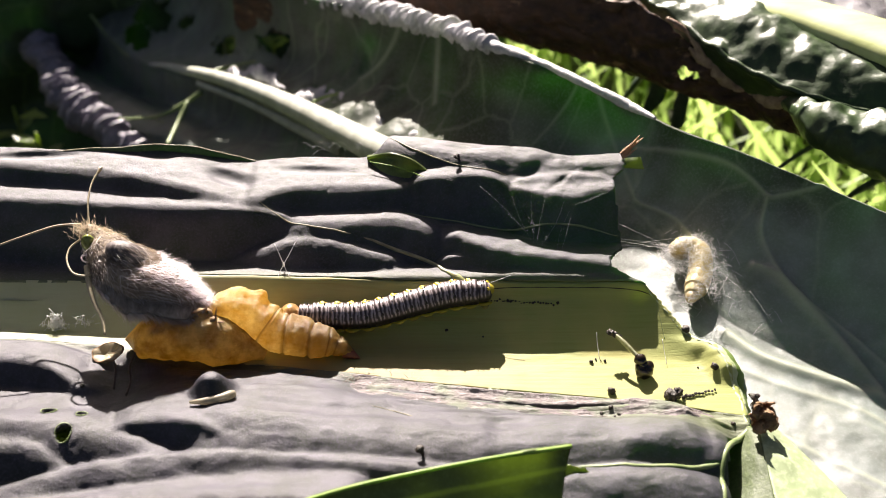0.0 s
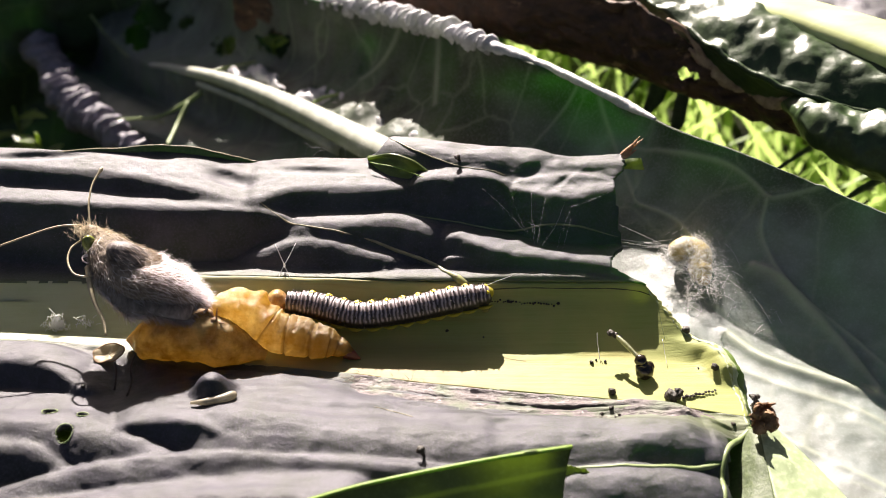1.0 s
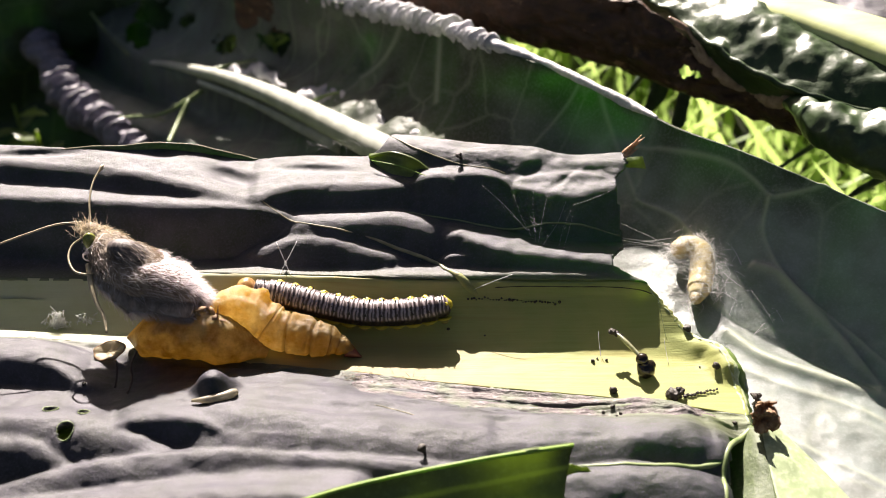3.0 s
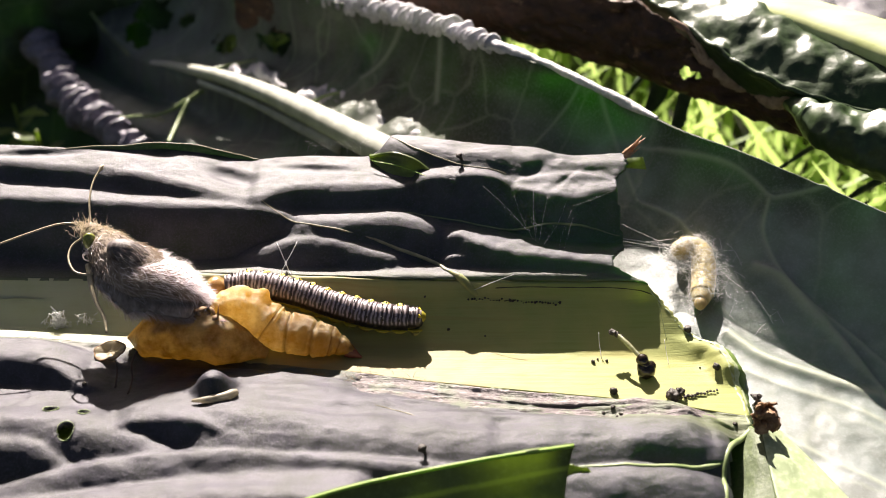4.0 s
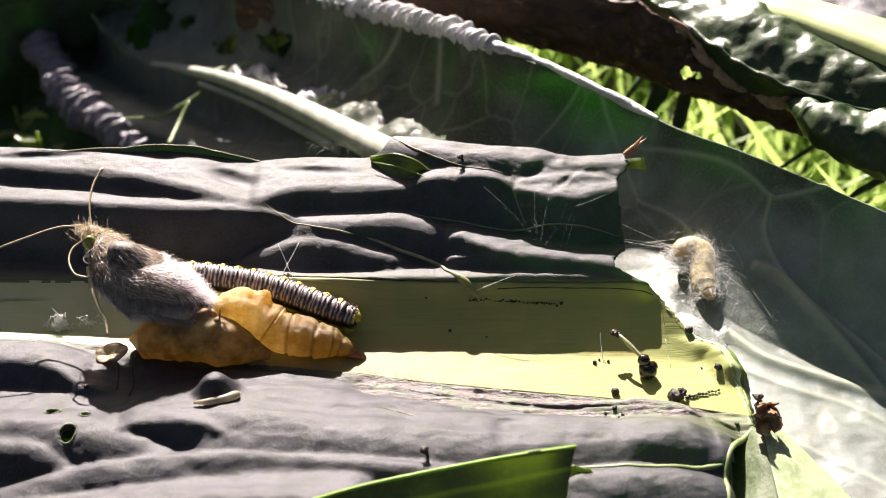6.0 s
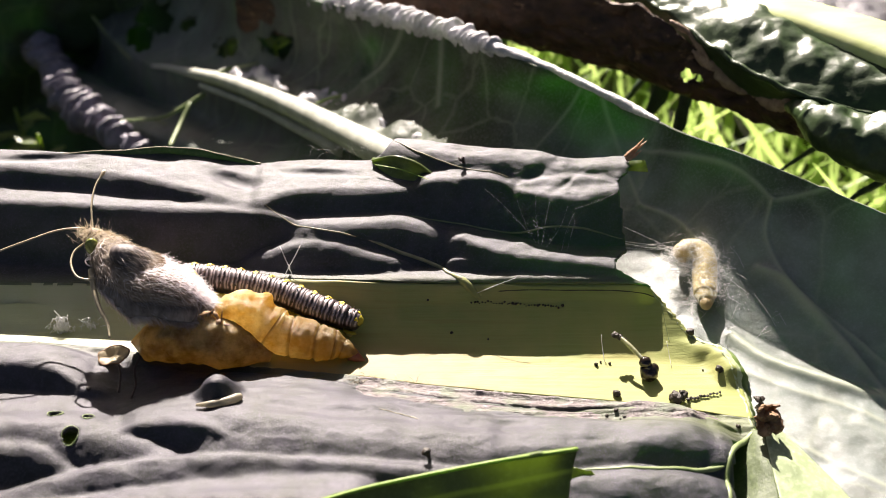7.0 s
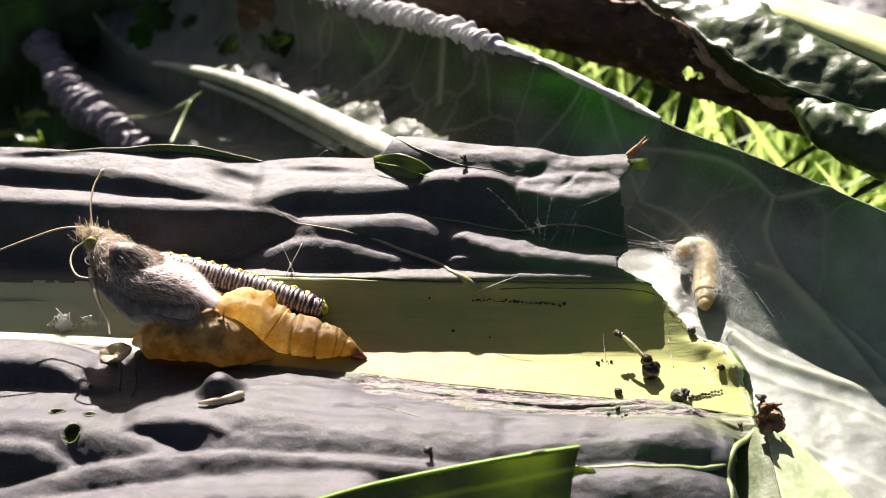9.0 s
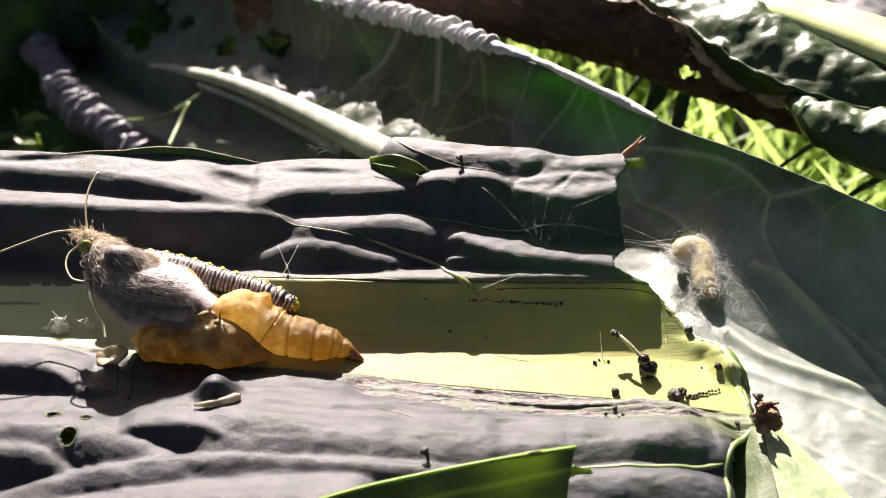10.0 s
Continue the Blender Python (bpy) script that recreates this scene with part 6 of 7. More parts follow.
    for a, b in (((7.63, -1.27, 2.20), (5.97, 1.97, 4.60)), ((7.85, -1.64, 2.20), (7.69, 2.11, 4.80)), ((8.10, -1.64, 2.20), (8.93, 1.83, 4.40)), ((8.49, -1.78, 2.00), (10.68, 1.91, 4.20)), ((9.81, -1.93, 1.80), (11.02, 0.85, 3.80)),
                 ((10.30, -1.93, 1.80), (11.10, 0.33, 3.40)), ((7.18, -0.39, 2.40), (3.29, 3.15, 4.60)), ((11.09, 0.91, 4.20), (14.72, 2.77, 4.40)), ((7.88, -0.77, 2.60), (7.42, 0.33, 3.40)), ((8.26, -0.10, 2.80), (7.41, 0.04, 3.20))):
        a, b = np.array(a), np.array(b)
        bits.append(thread([a, (a + b) / 2 + np.array([rnd.gauss(0, 0.15), 0, rnd.gauss(0, 0.15)]), b], rnd.uniform(0.0025, 0.005), 8))
        for k in range(5):
            p = a + (b - a) * rnd.uniform(0, 0.6)
            r = rnd.uniform(0.012, 0.038)
            bits.append(tube(np.array([p - [r, 0, 0], p, p + [r, 0, 0]]), [0.004, r, 0.004], 6))
    v, f = join(bits)
    web = part("silk_stays", mesh("silk_stays", v - c, f, M_SILK))
    web.location = c * MM
    tagged(web, "fan of fine silk threads with droplets on the blade", "web", kind="stuff")

    # star of threads that catches the sun
    c = np.array((-13.63, -3.50, 1.40))
    star = tagged(empty("silk_star", *c), "bright star-shaped silk knot on a leaf fold", "web")
    bits = [thread([(-13.63, -3.50, 1.40), (-14.02, -2.87, 2.00), (-14.42, -2.24, 2.60)], 0.025, 8), thread([(-13.63, -3.50, 1.40), (-13.15, -2.87, 2.00), (-12.69, -2.09, 2.60)], 0.025, 8),
            thread([(-13.63, -3.50, 1.40), (-13.91, -3.93, 1.00), (-14.04, -4.52, 0.90)], 0.03, 8), thread([(-13.63, -3.50, 1.40), (-13.38, -3.93, 1.00), (-13.08, -4.52, 0.90)], 0.03, 8)]
    for q in bits:
        part("thread", mesh("thread", q[0] - c, q[1], M_SILK), star)
    part("knot", mesh("knot", *tube(np.array([[0, 0, -0.35], [0, 0, -0.15], [0, 0, 0.05], [0, 0, 0.25]]), [0.03, 0.1, 0.1, 0.03], 8), M_SILK), star)

    # stray threads
    for name, pts, r in (("silk_thread", [(2.49, -5.46, 0.20), (4.11, -5.22, 0.90), (5.78, -4.84, 1.40)], 0.02), ("silk_thread", [(12.77, -9.20, -1.00), (12.81, -9.73, -1.60), (12.91, -11.14, -2.20)], 0.03), ("silk_thread", [(18.23, -9.50, -1.50), (18.32, -10.63, -2.00), (18.37, -11.70, -2.20)], 0.018)):
        pts = np.array(pts)
        v, f = thread(pts, r, 12)
        ob = part(name, mesh(name, v - pts[0], f, M_SILK))
        ob.location = pts[0] * MM
        tagged(ob, "single pale silk thread on the midrib", "thread", "stray threads")

    # woolly tuft at the rib's edge
    c = np.array((-32.78, -7.40, -2.20))
    bits = []
    for k in range(170):
        p = c + (np.array([2.3, 0.2, 0]) if k % 5 == 0 else np.zeros(3)) + np.array([rnd.gauss(0, 0.4), rnd.gauss(0, 0.2), abs(rnd.gauss(0.1, 0.45))])
        d = np.array([rnd.gauss(0, 0.16), rnd.gauss(0, 0.12), rnd.gauss(0, 0.26)])
        bits.append(thread([p - d, p + d * 0.2 + np.array([0, 0, rnd.gauss(0, 0.2)]), p + d], rnd.uniform(0.015, 0.035), 6))
    v, f = join(bits)
    ob = part("silk_tuft", mesh("silk_tuft", v - c, f, M_SILK))
    ob.location = c * MM
    tagged(ob, "woolly white silk tuft beside the midrib", "web", kind="stuff")
    # wisps along the far margin
    bits = []
    c = np.array((-10.45, 7.60, 5.50))
    for k in range(26):
        p = np.array((-12.53, 7.66, 5.20)) + np.array([rnd.uniform(-0.5, 5.5), rnd.gauss(0.2, 0.3), rnd.uniform(0, 0.4)])
        d = np.array([rnd.gauss(0, 0.4), rnd.gauss(0, 0.2), rnd.gauss(0.2, 0.25)])
        bits.append(thread([p - d, p + np.array([0, 0, 0.25]), p + d], 0.005, 7))
    v, f = join(bits)
    ob = part("silk_wisp", mesh("silk_wisp", v - c, f, M_SILK))
    ob.location = c * MM
    tagged(ob, "fine silk wisps along the leaf margin", "web", kind="stuff")


build_webs()


# ---- droppings, crumbs and scraps ----
def pellet(x, y, z, r, seed, label="dark dry dropping on the leaf", squash=0.85, rough=0.3):
    ob = part("dropping", blob(0, 0, 0, r, seed, M_FRASS, "dropping", squash, rough))
    ob.location = (x * MM, y * MM, (z + r * squash * 0.75) * MM)
    ob.rotation_euler = (0.3 * seed, 0.2 * seed, seed)
    return tagged(ob, label, "dropping", "droppings")


def on_leaf(p):
    return p[0], p[1], float(leaf_height(p[0], p[1]))


def build_droppings():
    for k, (p, r) in enumerate((((20.38, -8.46, -1.78), 0.34), ((22.04, -12.51, -2.32), 0.32), ((13.40, -15.04, -1.88), 0.34), ((13.00, -17.28, -1.40), 0.2), ((12.25, -17.64, -1.36), 0.16), ((13.53, -18.01, -1.12), 0.14), ((12.71, -16.84, -1.52), 0.12), ((13.20, -18.21, -1.08), 0.1), ((22.35, -18.38, -1.68), 0.2), ((0.29, -8.19, -1.92), 0.14),
                             ((-1.73, -5.68, -0.52), 0.1), ((3.37, -8.74, -2.10), 0.08), ((12.20, -11.37, -2.36), 0.16), ((12.61, -11.04, -2.38), 0.1), ((13.34, -11.22, -2.38), 0.12), ((20.89, -11.99, -2.36), 0.08), ((-16.27, -17.98, 0.92), 0.12), ((-28.04, -15.94, -0.42), 0.18))):
        x, y, z = on_leaf(p)
        pellet(x, y, z, r, 1.3 * k)
    # big wet heap hung on a silk strand
    x, y, z = on_leaf((16.27, -12.83, -2.24))
    heap = tagged(empty("dropping_heap", x, y, z), "wet black droppings strung on a silk strand", "dropping")
    for dx, dy, dz, r, sd in ((0, 0, 0.62, 0.78, 3.1), (-0.35, 0.35, 1.45, 0.5, 5.2), (-0.1, 0.1, 1.2, 0.4, 8.2), (0.4, 0.2, 0.9, 0.4, 1.2)):
        q = part("lump", blob(0, 0, 0, r, sd, M_WET, "lump", 0.95, 0.12), heap)
        q.location = (dx * MM, dy * MM, dz * MM)
    top = np.array((14.07, -9.90, -0.40)) - np.array([x, y, z])
    for k in range(3):
        q = part("lump", blob(0, 0, 0, 0.3 - 0.05 * k, 2.0 + k, M_FRASS, "lump", 0.8, 0.4), heap)
        q.location = tuple((top + np.array([0.35 * k - 0.3, -0.1 * k, -0.15 * k + 0.1])) * MM)
    v, f = tube(spline([top, top * 0.6 + np.array([-0.1, 0, 0.7]), (-0.35, 0.35, 1.5)], 14), [0.1, 0.12, 0.15, 0.17, 0.18, 0.19, 0.2, 0.2, 0.19, 0.18, 0.17, 0.17, 0.16, 0.14], 10)
    part("strand", mesh("strand", v, f, M_STRAND), heap, "whitish silk strand")
    # crumb with a string of small grains
    x, y, z = on_leaf((18.07, -15.62, -1.88))
    crumb = tagged(empty("dropping_string", x, y, z), "dark crumb with a string of small grains", "dropping")
    for dx, dy, dz, r, sd in ((0, 0, 0.4, 0.55, 2.2), (0.45, 0.2, 0.55, 0.38, 4.2), (-0.3, 0.2, 0.3, 0.3, 6.2)):
        q = part("lump", blob(0, 0, 0, r, sd, M_FRASS, "lump", 0.8, 0.5), crumb)
        q.location = (dx * MM, dy * MM, dz * MM)
    for k in range(11):
        q = part("grain", blob(0, 0, 0, 0.16 - 0.006 * k, k * 1.7, M_FRASS, "grain", 0.8, 0.4), crumb)
        gx = 0.95 + 0.27 * k
        gy = 0.05 + 0.09 * k + 0.08 * math.sin(k * 1.9)
        q.location = (gx * MM, gy * MM, (float(leaf_height(x + gx, y + gy)) - z + 0.16) * MM)
    # thread of red-brown grains on the rib's wall
    a, b = np.array((2.02, -5.83, -0.58)), np.array((9.67, -6.15, -0.94))
    x, y, z = on_leaf(a)
    line = tagged(empty("dropping_string", x, y, z), "thin red-brown string of grains on the midrib", "dropping")
    rnd = random.Random(5)
    for k in range(34):
        t = k / 33
        p = a + (b - a) * t + np.array([rnd.gauss(0, 0.03), rnd.gauss(0, 0.04), 0])
        r = rnd.uniform(0.05, 0.1) * (1.7 if k in (15, 16, 32, 33, 24) else 1)
        q = part("grain", blob(0, 0, 0, r, k * 1.1, M_FRASS, "grain", 0.9, 0.4), line)
        q.location = ((p[0] - x) * MM, (p[1] - y) * MM, (float(leaf_height(p[0], p[1])) - z + r * 0.8) * MM)
    # upright specks
    for p, h in (((-1.56, -23.03, 0.50), 1.1), ((1.32, 6.03, 4.90), 0.55)):
        x, y, z = on_leaf(p)
        v, f = tube(spline([(0.15, 0, -0.1), (0.05, 0, h * 0.4), (-0.1, 0, h * 0.75), (-0.05, 0, h)], 12), [0.08, 0.1, 0.12, 0.14, 0.16, 0.2, 0.24, 0.28, 0.3, 0.28, 0.2, 0.06], 9)
        v = v + rough_noise(v, 2.0, 0.08, 3.0)[:, None]
        ob = part("dropping", mesh("dropping", v, f, M_FRASS))
        ob.location = (x * MM, y * MM, z * MM)
        tagged(ob, "upright dark dropping stuck to the leaf", "dropping", "droppings")


M_STRAND = simple("wet_strand", (0.2, 0.2, 0.1), (0.6, 0.6, 0.45), 0.15, 0.7, 2.5, 0.5, (0.5, 0.5, 0.25), 0.4)
M_WET = simple("wet_frass", (0.006, 0.004, 0.003), (0.03, 0.018, 0.01), 0.15, 0.6, 2.0, 0.3)
build_droppings()


def crumple(name, p, size, seed, mat, label, cat, tilt=(0, 0, 0)):
    """A crumpled dry flake."""
    n = 16
    g = np.linspace(-1, 1, n)
    X, Y = np.meshgrid(g, g, indexing="ij")
    v = np.stack([X * size[0], Y * size[1], 0 * X], -1).reshape(-1, 3)
    rr = np.hypot(X, Y).ravel()
    v *= np.clip(1.15 - 0.25 * rr, 0.6, 1)[:, None]
    v[:, 2] += rough_noise(v, 0.9, size[2], seed) + rough_noise(v, 2.5, size[2] * 0.3, seed + 4)
    v[:, :2] += np.stack([rough_noise(v, 1.5, 0.25, seed + 1), rough_noise(v, 1.5, 0.25, seed + 2)], 1)
    ob = part(name, mesh(name, v, grid_faces(n, n), mat, smooth=False))
    ob.location = (p[0] * MM, p[1] * MM, p[2] * MM)
    ob.rotation_euler = [radians(a) for a in tilt]
    thick(ob, 0.12, 0.0)
    return tagged(ob, label, cat)


crumple("dry_flake", (24.12, -19.13, 0.20), (1.25, 1.3, 1.1), 3.0, M_STRAW, "crumpled brown dry leaf flake at the cut end", "flake", (50, 10, 20))
crumple("dry_flake", (23.71, -17.96, 0.30), (0.7, 0.7, 0.8), 7.0, M_FRASS, "crumbly dark brown flake at the cut end", "flake", (30, 30, 60))
crumple("leaf_scrap", (-28.55, -20.06, -1.20), (1.4, 1.4, 0.3), 2.0, M_FRESH, "bright green bit of leaf under a hole", "leaf", (-20, 0, 0))
crumple("leaf_scrap", (9.33, -24.62, 0.90), (1.1, 0.4, 0.15), 6.0, M_FRESH, "small green leaf tip beside the fresh scrap", "leaf", (25, 0, -8))


def build_sliver():
    """Torn dry shards that stand up from the leaf's corner."""
    o = np.array((16.41, 6.80, 5.20))
    thing = tagged(empty("dry_sliver", *o), "torn tan dry sliver standing at the leaf's corner", "flake")
    for pts, r in (([(16.22, 6.77, 5.10), (16.84, 7.28, 5.60), (17.73, 7.98, 6.60)], 0.30), ([(16.38, 7.31, 5.20), (17.06, 7.49, 5.70), (18.12, 7.99, 6.40)], 0.24), ([(16.22, 6.73, 5.00), (16.71, 6.84, 5.30), (17.52, 7.18, 5.80)], 0.22), ([(16.05, 7.14, 5.20), (16.63, 7.32, 5.70), (17.13, 7.63, 6.10)], 0.2)):
        q = spline(pts, 16)
        v, f = tube(q, np.interp(np.linspace(0, 1, 16), [0, 0.3, 0.75, 1], [0.7, 1.0, 0.6, 0.06]) * r, 8, 0.4)
        v = v + rough_noise(v, 2.0, 0.06, 3.0)[:, None]
        part("shard", mesh("shard", v - o, f, M_TANSHARD), thing)


M_TANSHARD = simple("tan_shard", (0.26, 0.14, 0.07), (0.6, 0.42, 0.26), 0.55, 0.4, 2.0, 0.7, (0.6, 0.36, 0.16), 0.3)
build_sliver()


def build_scraps():
    # translucent flap torn from the far blade
    o = np.array((-3.75, 4.98, 4.30))
    top = spline([(-6.89, 7.18, 4.60), (-4.78, 6.61, 5.60), (-2.98, 5.86, 5.60), (-1.82, 5.40, 5.00), (-1.01, 4.86, 4.40)], 40)
    bot = spline([(-6.90, 7.27, 4.40), (-5.94, 6.27, 4.20), (-4.77, 5.08, 4.10), (-2.98, 4.67, 4.10), (-1.01, 4.95, 4.20)], 40)
    w = np.linspace(0, 1, 14)[None, :, None]
    V = bot[:, None] * (1 - w) + top[:, None] * w
    V[:, :, 1] += 0.5 * np.sin(math.pi * w[:, :, 0])
    flap = tagged(empty("leaf_flap", *o), "bright green torn leaf flap lit from behind", "leaf")
    thick(part("blade", mesh("blade", V.reshape(-1, 3) - o, grid_faces(40, 14), M_FRESH, attrs={"vein": np.zeros(560)}), flap), 0.2, 0.0)
    part("vein", mesh("vein", *tube(spline([(-6.59, 6.61, 4.90), (-4.00, 5.65, 5.00), (-1.46, 4.35, 4.80)], 16) - o - np.array([0, 0.3, 0]), 0.04, 6), M_FRESHEDGE), flap)
    # small green tab at the corner
    o = np.array((17.21, 6.00, 4.60))
    tab = tagged(empty("leaf_flap", *o), "small bright green tab at the leaf's corner", "leaf")
    v = np.array([(16.39, 6.47, 5.20), (17.77, 6.37, 5.40), (18.07, 5.59, 4.60), (16.32, 6.01, 4.40)]) - o
    thick(part("blade", mesh("blade", v, [(3, 2, 1, 0)], M_FRESH, attrs={"vein": np.zeros(4)}), tab), 0.25)
    # pale green scrap under the cut end
    o = np.array((26.05, -21.84, -1.90))
    n = 24
    left = spline([(22.75, -17.87, -2.60), (21.75, -20.27, -2.60), (20.88, -23.37, -2.60), (19.78, -28.18, -2.60)], n)
    crest = spline([(24.03, -19.55, -0.90), (23.81, -21.71, -0.70), (23.71, -24.73, -0.70), (23.57, -29.39, -0.70)], n)
    right = spline([(25.61, -18.51, -1.80), (27.11, -20.87, -1.80), (28.83, -23.94, -1.80), (31.10, -28.69, -1.80)], n)
    scrap = tagged(empty("leaf_scrap", *o), "folded pale green leaf scrap under the cut end", "leaf")
    # the dark half holds the cut end's shadow in its colour
    for name, a, b, mat, lab in (("shaded_half", left, crest, M_LIP_SHADE, "dark green half with its shadow painted in"), ("pale_side", crest, right, M_PALE, "pale green underside")):
        w = np.linspace(0, 1, n)[None, :, None]
        V = (a[:, None] * (1 - w) + b[:, None] * w).reshape(-1, 3)
        V[:, 2] += 0.25 * np.sin(math.pi * np.tile(np.linspace(0, 1, n), n)) + np.tile(np.sin(math.pi * np.linspace(0, 1, n)), n) * rough_noise(V, 0.4, 0.2, 3.0)
        thick(part(name, mesh(name, V - o, grid_faces(n, n), mat, attrs={"vein": np.zeros(n * n)}), scrap, lab), 0.2)
    # pale curved strip beside the blister
    pts = spline([(-19.00, -18.74, 1.18), (-17.83, -18.63, 1.18), (-16.65, -18.19, 1.04), (-15.84, -17.52, 0.78)], 20)
    pts[:, 2] += 0.25
    v, f = tube(pts, np.interp(np.linspace(0, 1, 20), [0, 0.4, 0.9, 1], [0.1, 0.32, 0.36, 0.25]), 10)
    ob = part("straw", mesh("straw", v - pts[0], f, M_HUSK))
    ob.location = pts[0] * MM
    tagged(ob, "short pale straw-like strip on the blade", "straw")
    # husk on stalks by the chrysalis
    p = np.array((-27.11, -11.82, -0.90))
    husk = tagged(empty("husk", *p), "cream-coloured flat husk on thin dark legs", "husk")
    na, nr = 40, 10
    ang, rr = np.meshgrid(np.linspace(0, 2 * math.pi, na + 1), np.linspace(0.02, 1, nr), indexing="ij")
    edge = 1 + 0.07 * np.sin(2 * ang + 0.6) + 0.05 * np.sin(5 * ang)
    V = np.stack([1.22 * edge * rr * np.cos(ang), 0.92 * edge * rr * np.sin(ang), 0.28 * np.sin(math.pi * rr * 0.5) ** 3 + 0.05 * np.sin(7 * ang) * rr], -1).reshape(-1, 3)
    q = part("cap", mesh("cap", V + np.array([0, 0, 0.08]), grid_faces(na + 1, nr), M_DISC), husk, "thin translucent tan disc")
    thick(q, 0.07, 0.0)
    q.rotation_euler = (radians(10), radians(-6), 0)
    part("rim", mesh("rim", *tube(V.reshape(na + 1, nr, 3)[:, -1] + np.array([0, 0, 0.08]), 0.06, 8), M_STRAW), q, "brown rolled rim")
    for dx in (-0.1, 0.4):
        part("stalk", mesh("stalk", *tube(np.array([(dx, -0.3, -0.3), (dx + 0.1, -0.9, -0.5), (dx, -1.5, -0.9)]), 0.07, 6), M_FRASS), husk)
    # dry fibres on the rib's near edge
    rnd = random.Random(9)
    c = np.array((-6.32, -13.66, -1.84))
    bits = []
    for k in range(40):
        x = rnd.uniform(-1.6, 5.0) if k % 3 else rnd.gauss(-0.6, 0.4)
        y = rnd.gauss(-0.2, 0.35)
        z = float(leaf_height(c[0] + x, c[1] + y)) - c[2]
        a, L = rnd.uniform(0, 6.28), rnd.uniform(0.2, 0.8)
        bits.append(thread([(x, y, z), (x + L * 0.5 * math.cos(a), y + L * 0.4 * math.sin(a), z + L * 0.4), (x + L * math.cos(a), y + L * 0.8 * math.sin(a), z + L * 0.2)], 0.016, 5))
    v, f = join(bits)
    ob = part("fibre", mesh("fibre", v, f, M_HUSK))
    ob.location = c * MM
    tagged(ob, "frayed dry fibres on the midrib's edge", "fibre", kind="stuff")
    # pale side veins that stand on the far blade
    for pts, r0, r1 in (([(23.62, -18.73, -1.66), (21.82, -20.65, -0.58), (20.38, -23.08, 0.10), (19.76, -26.80, -0.48)], 0.24, 0.2),):
        q = spline(pts, 40)
        h = leaf_height(q[:, 0], q[:, 1])
        q[:, 2] = h - 0.05
        v, f = tube(q, np.linspace(r0, r1, 40), 10)
        part("side_vein", mesh("side_vein", v - np.array([-10, -10, -1.2]), f, M_VEIN), LEAF, "pale raised side vein")


def build_edges():
    o = np.array([-10, -10, -1.2])
    for name, pts, r, mat, lab in (("crease", [(4.30, -5.30, -0.14), (7.03, -5.22, -0.28), (10.40, -5.20, -0.32), (14.2, -5.24, -0.28), (17.6, -5.60, -0.28)], 0.035, M_FRASS, "thin dark crease"), ("slit", [(18.15, -6.20, 0.4), (18.32, -7.20, -1.0), (18.55, -9.10, -2.0)], 0.022, M_VEIN, "short dull slit across the midrib")):
        q = spline(pts, 60)
        q[:, 2] = leaf_height(q[:, 0], q[:, 1]) + 0.02
        part(name, mesh(name, *tube(q - o, r * (1 + 0.25 * np.sin(np.arange(60) * 0.7)), 8), mat), LEAF, lab)


def build_hole_rims():
    """Thick pale callus round the eaten holes."""
    o = np.array([-10, -10, -1.2])
    for c, a, b in (((-27.68, -21.62, 0.40), 0.6, 0.75), ((-29.57, -19.13, 0.20), 0.55, 0.5), ((-27.03, -19.40, 0.20), 0.4, 0.4)):
        q = np.linspace(0, 2 * math.pi, 41)
        x, y = c[0] + a * np.cos(q) * (1 + 0.06 * np.sin(3 * q)), c[1] + b * np.sin(q)
        z = leaf_height(x, y) + 0.02
        r = 0.035 * (1 + 0.5 * np.sin(q * 2 + c[0]))
        part("hole_rim", mesh("hole_rim", *tube(np.stack([x, y, z], 1) - o, r, 8), M_VEIN), LEAF, "pale callus round an eaten hole")


def lay_vein(pts, r0, r1, mat, label, name="side_vein", lift=0.0):
    """A raised vein that follows the blade through the plan points pts."""
    q = spline(np.array(pts), 70)
    z = leaf_height(q[:, 0], q[:, 1]) + blade_relief(np.column_stack([q, np.zeros(70)]))
    ext = np.pad(z, 4, mode="edge")
    z = np.maximum(z, np.convolve(ext, np.ones(9) / 9, "valid"))
    q = np.column_stack([q, z + lift])
    q += np.stack([0 * z, rough_noise(q, 0.6, 0.06, 3.0), 0 * z], 1)
    end = np.clip(np.minimum(np.arange(70), 69 - np.arange(70)) / 9, 0.1, 1) ** 0.5
    q[:, 2] -= 0.5 * r1 * (1 - end)
    r = np.linspace(r0, r1, 70) * (1 + rough_noise(q, 0.9, 0.12, 5.0)) * end
    part(name, mesh(name, *tube(q - np.array([-10, -10, -1.2]), r, 10), mat), LEAF, label)


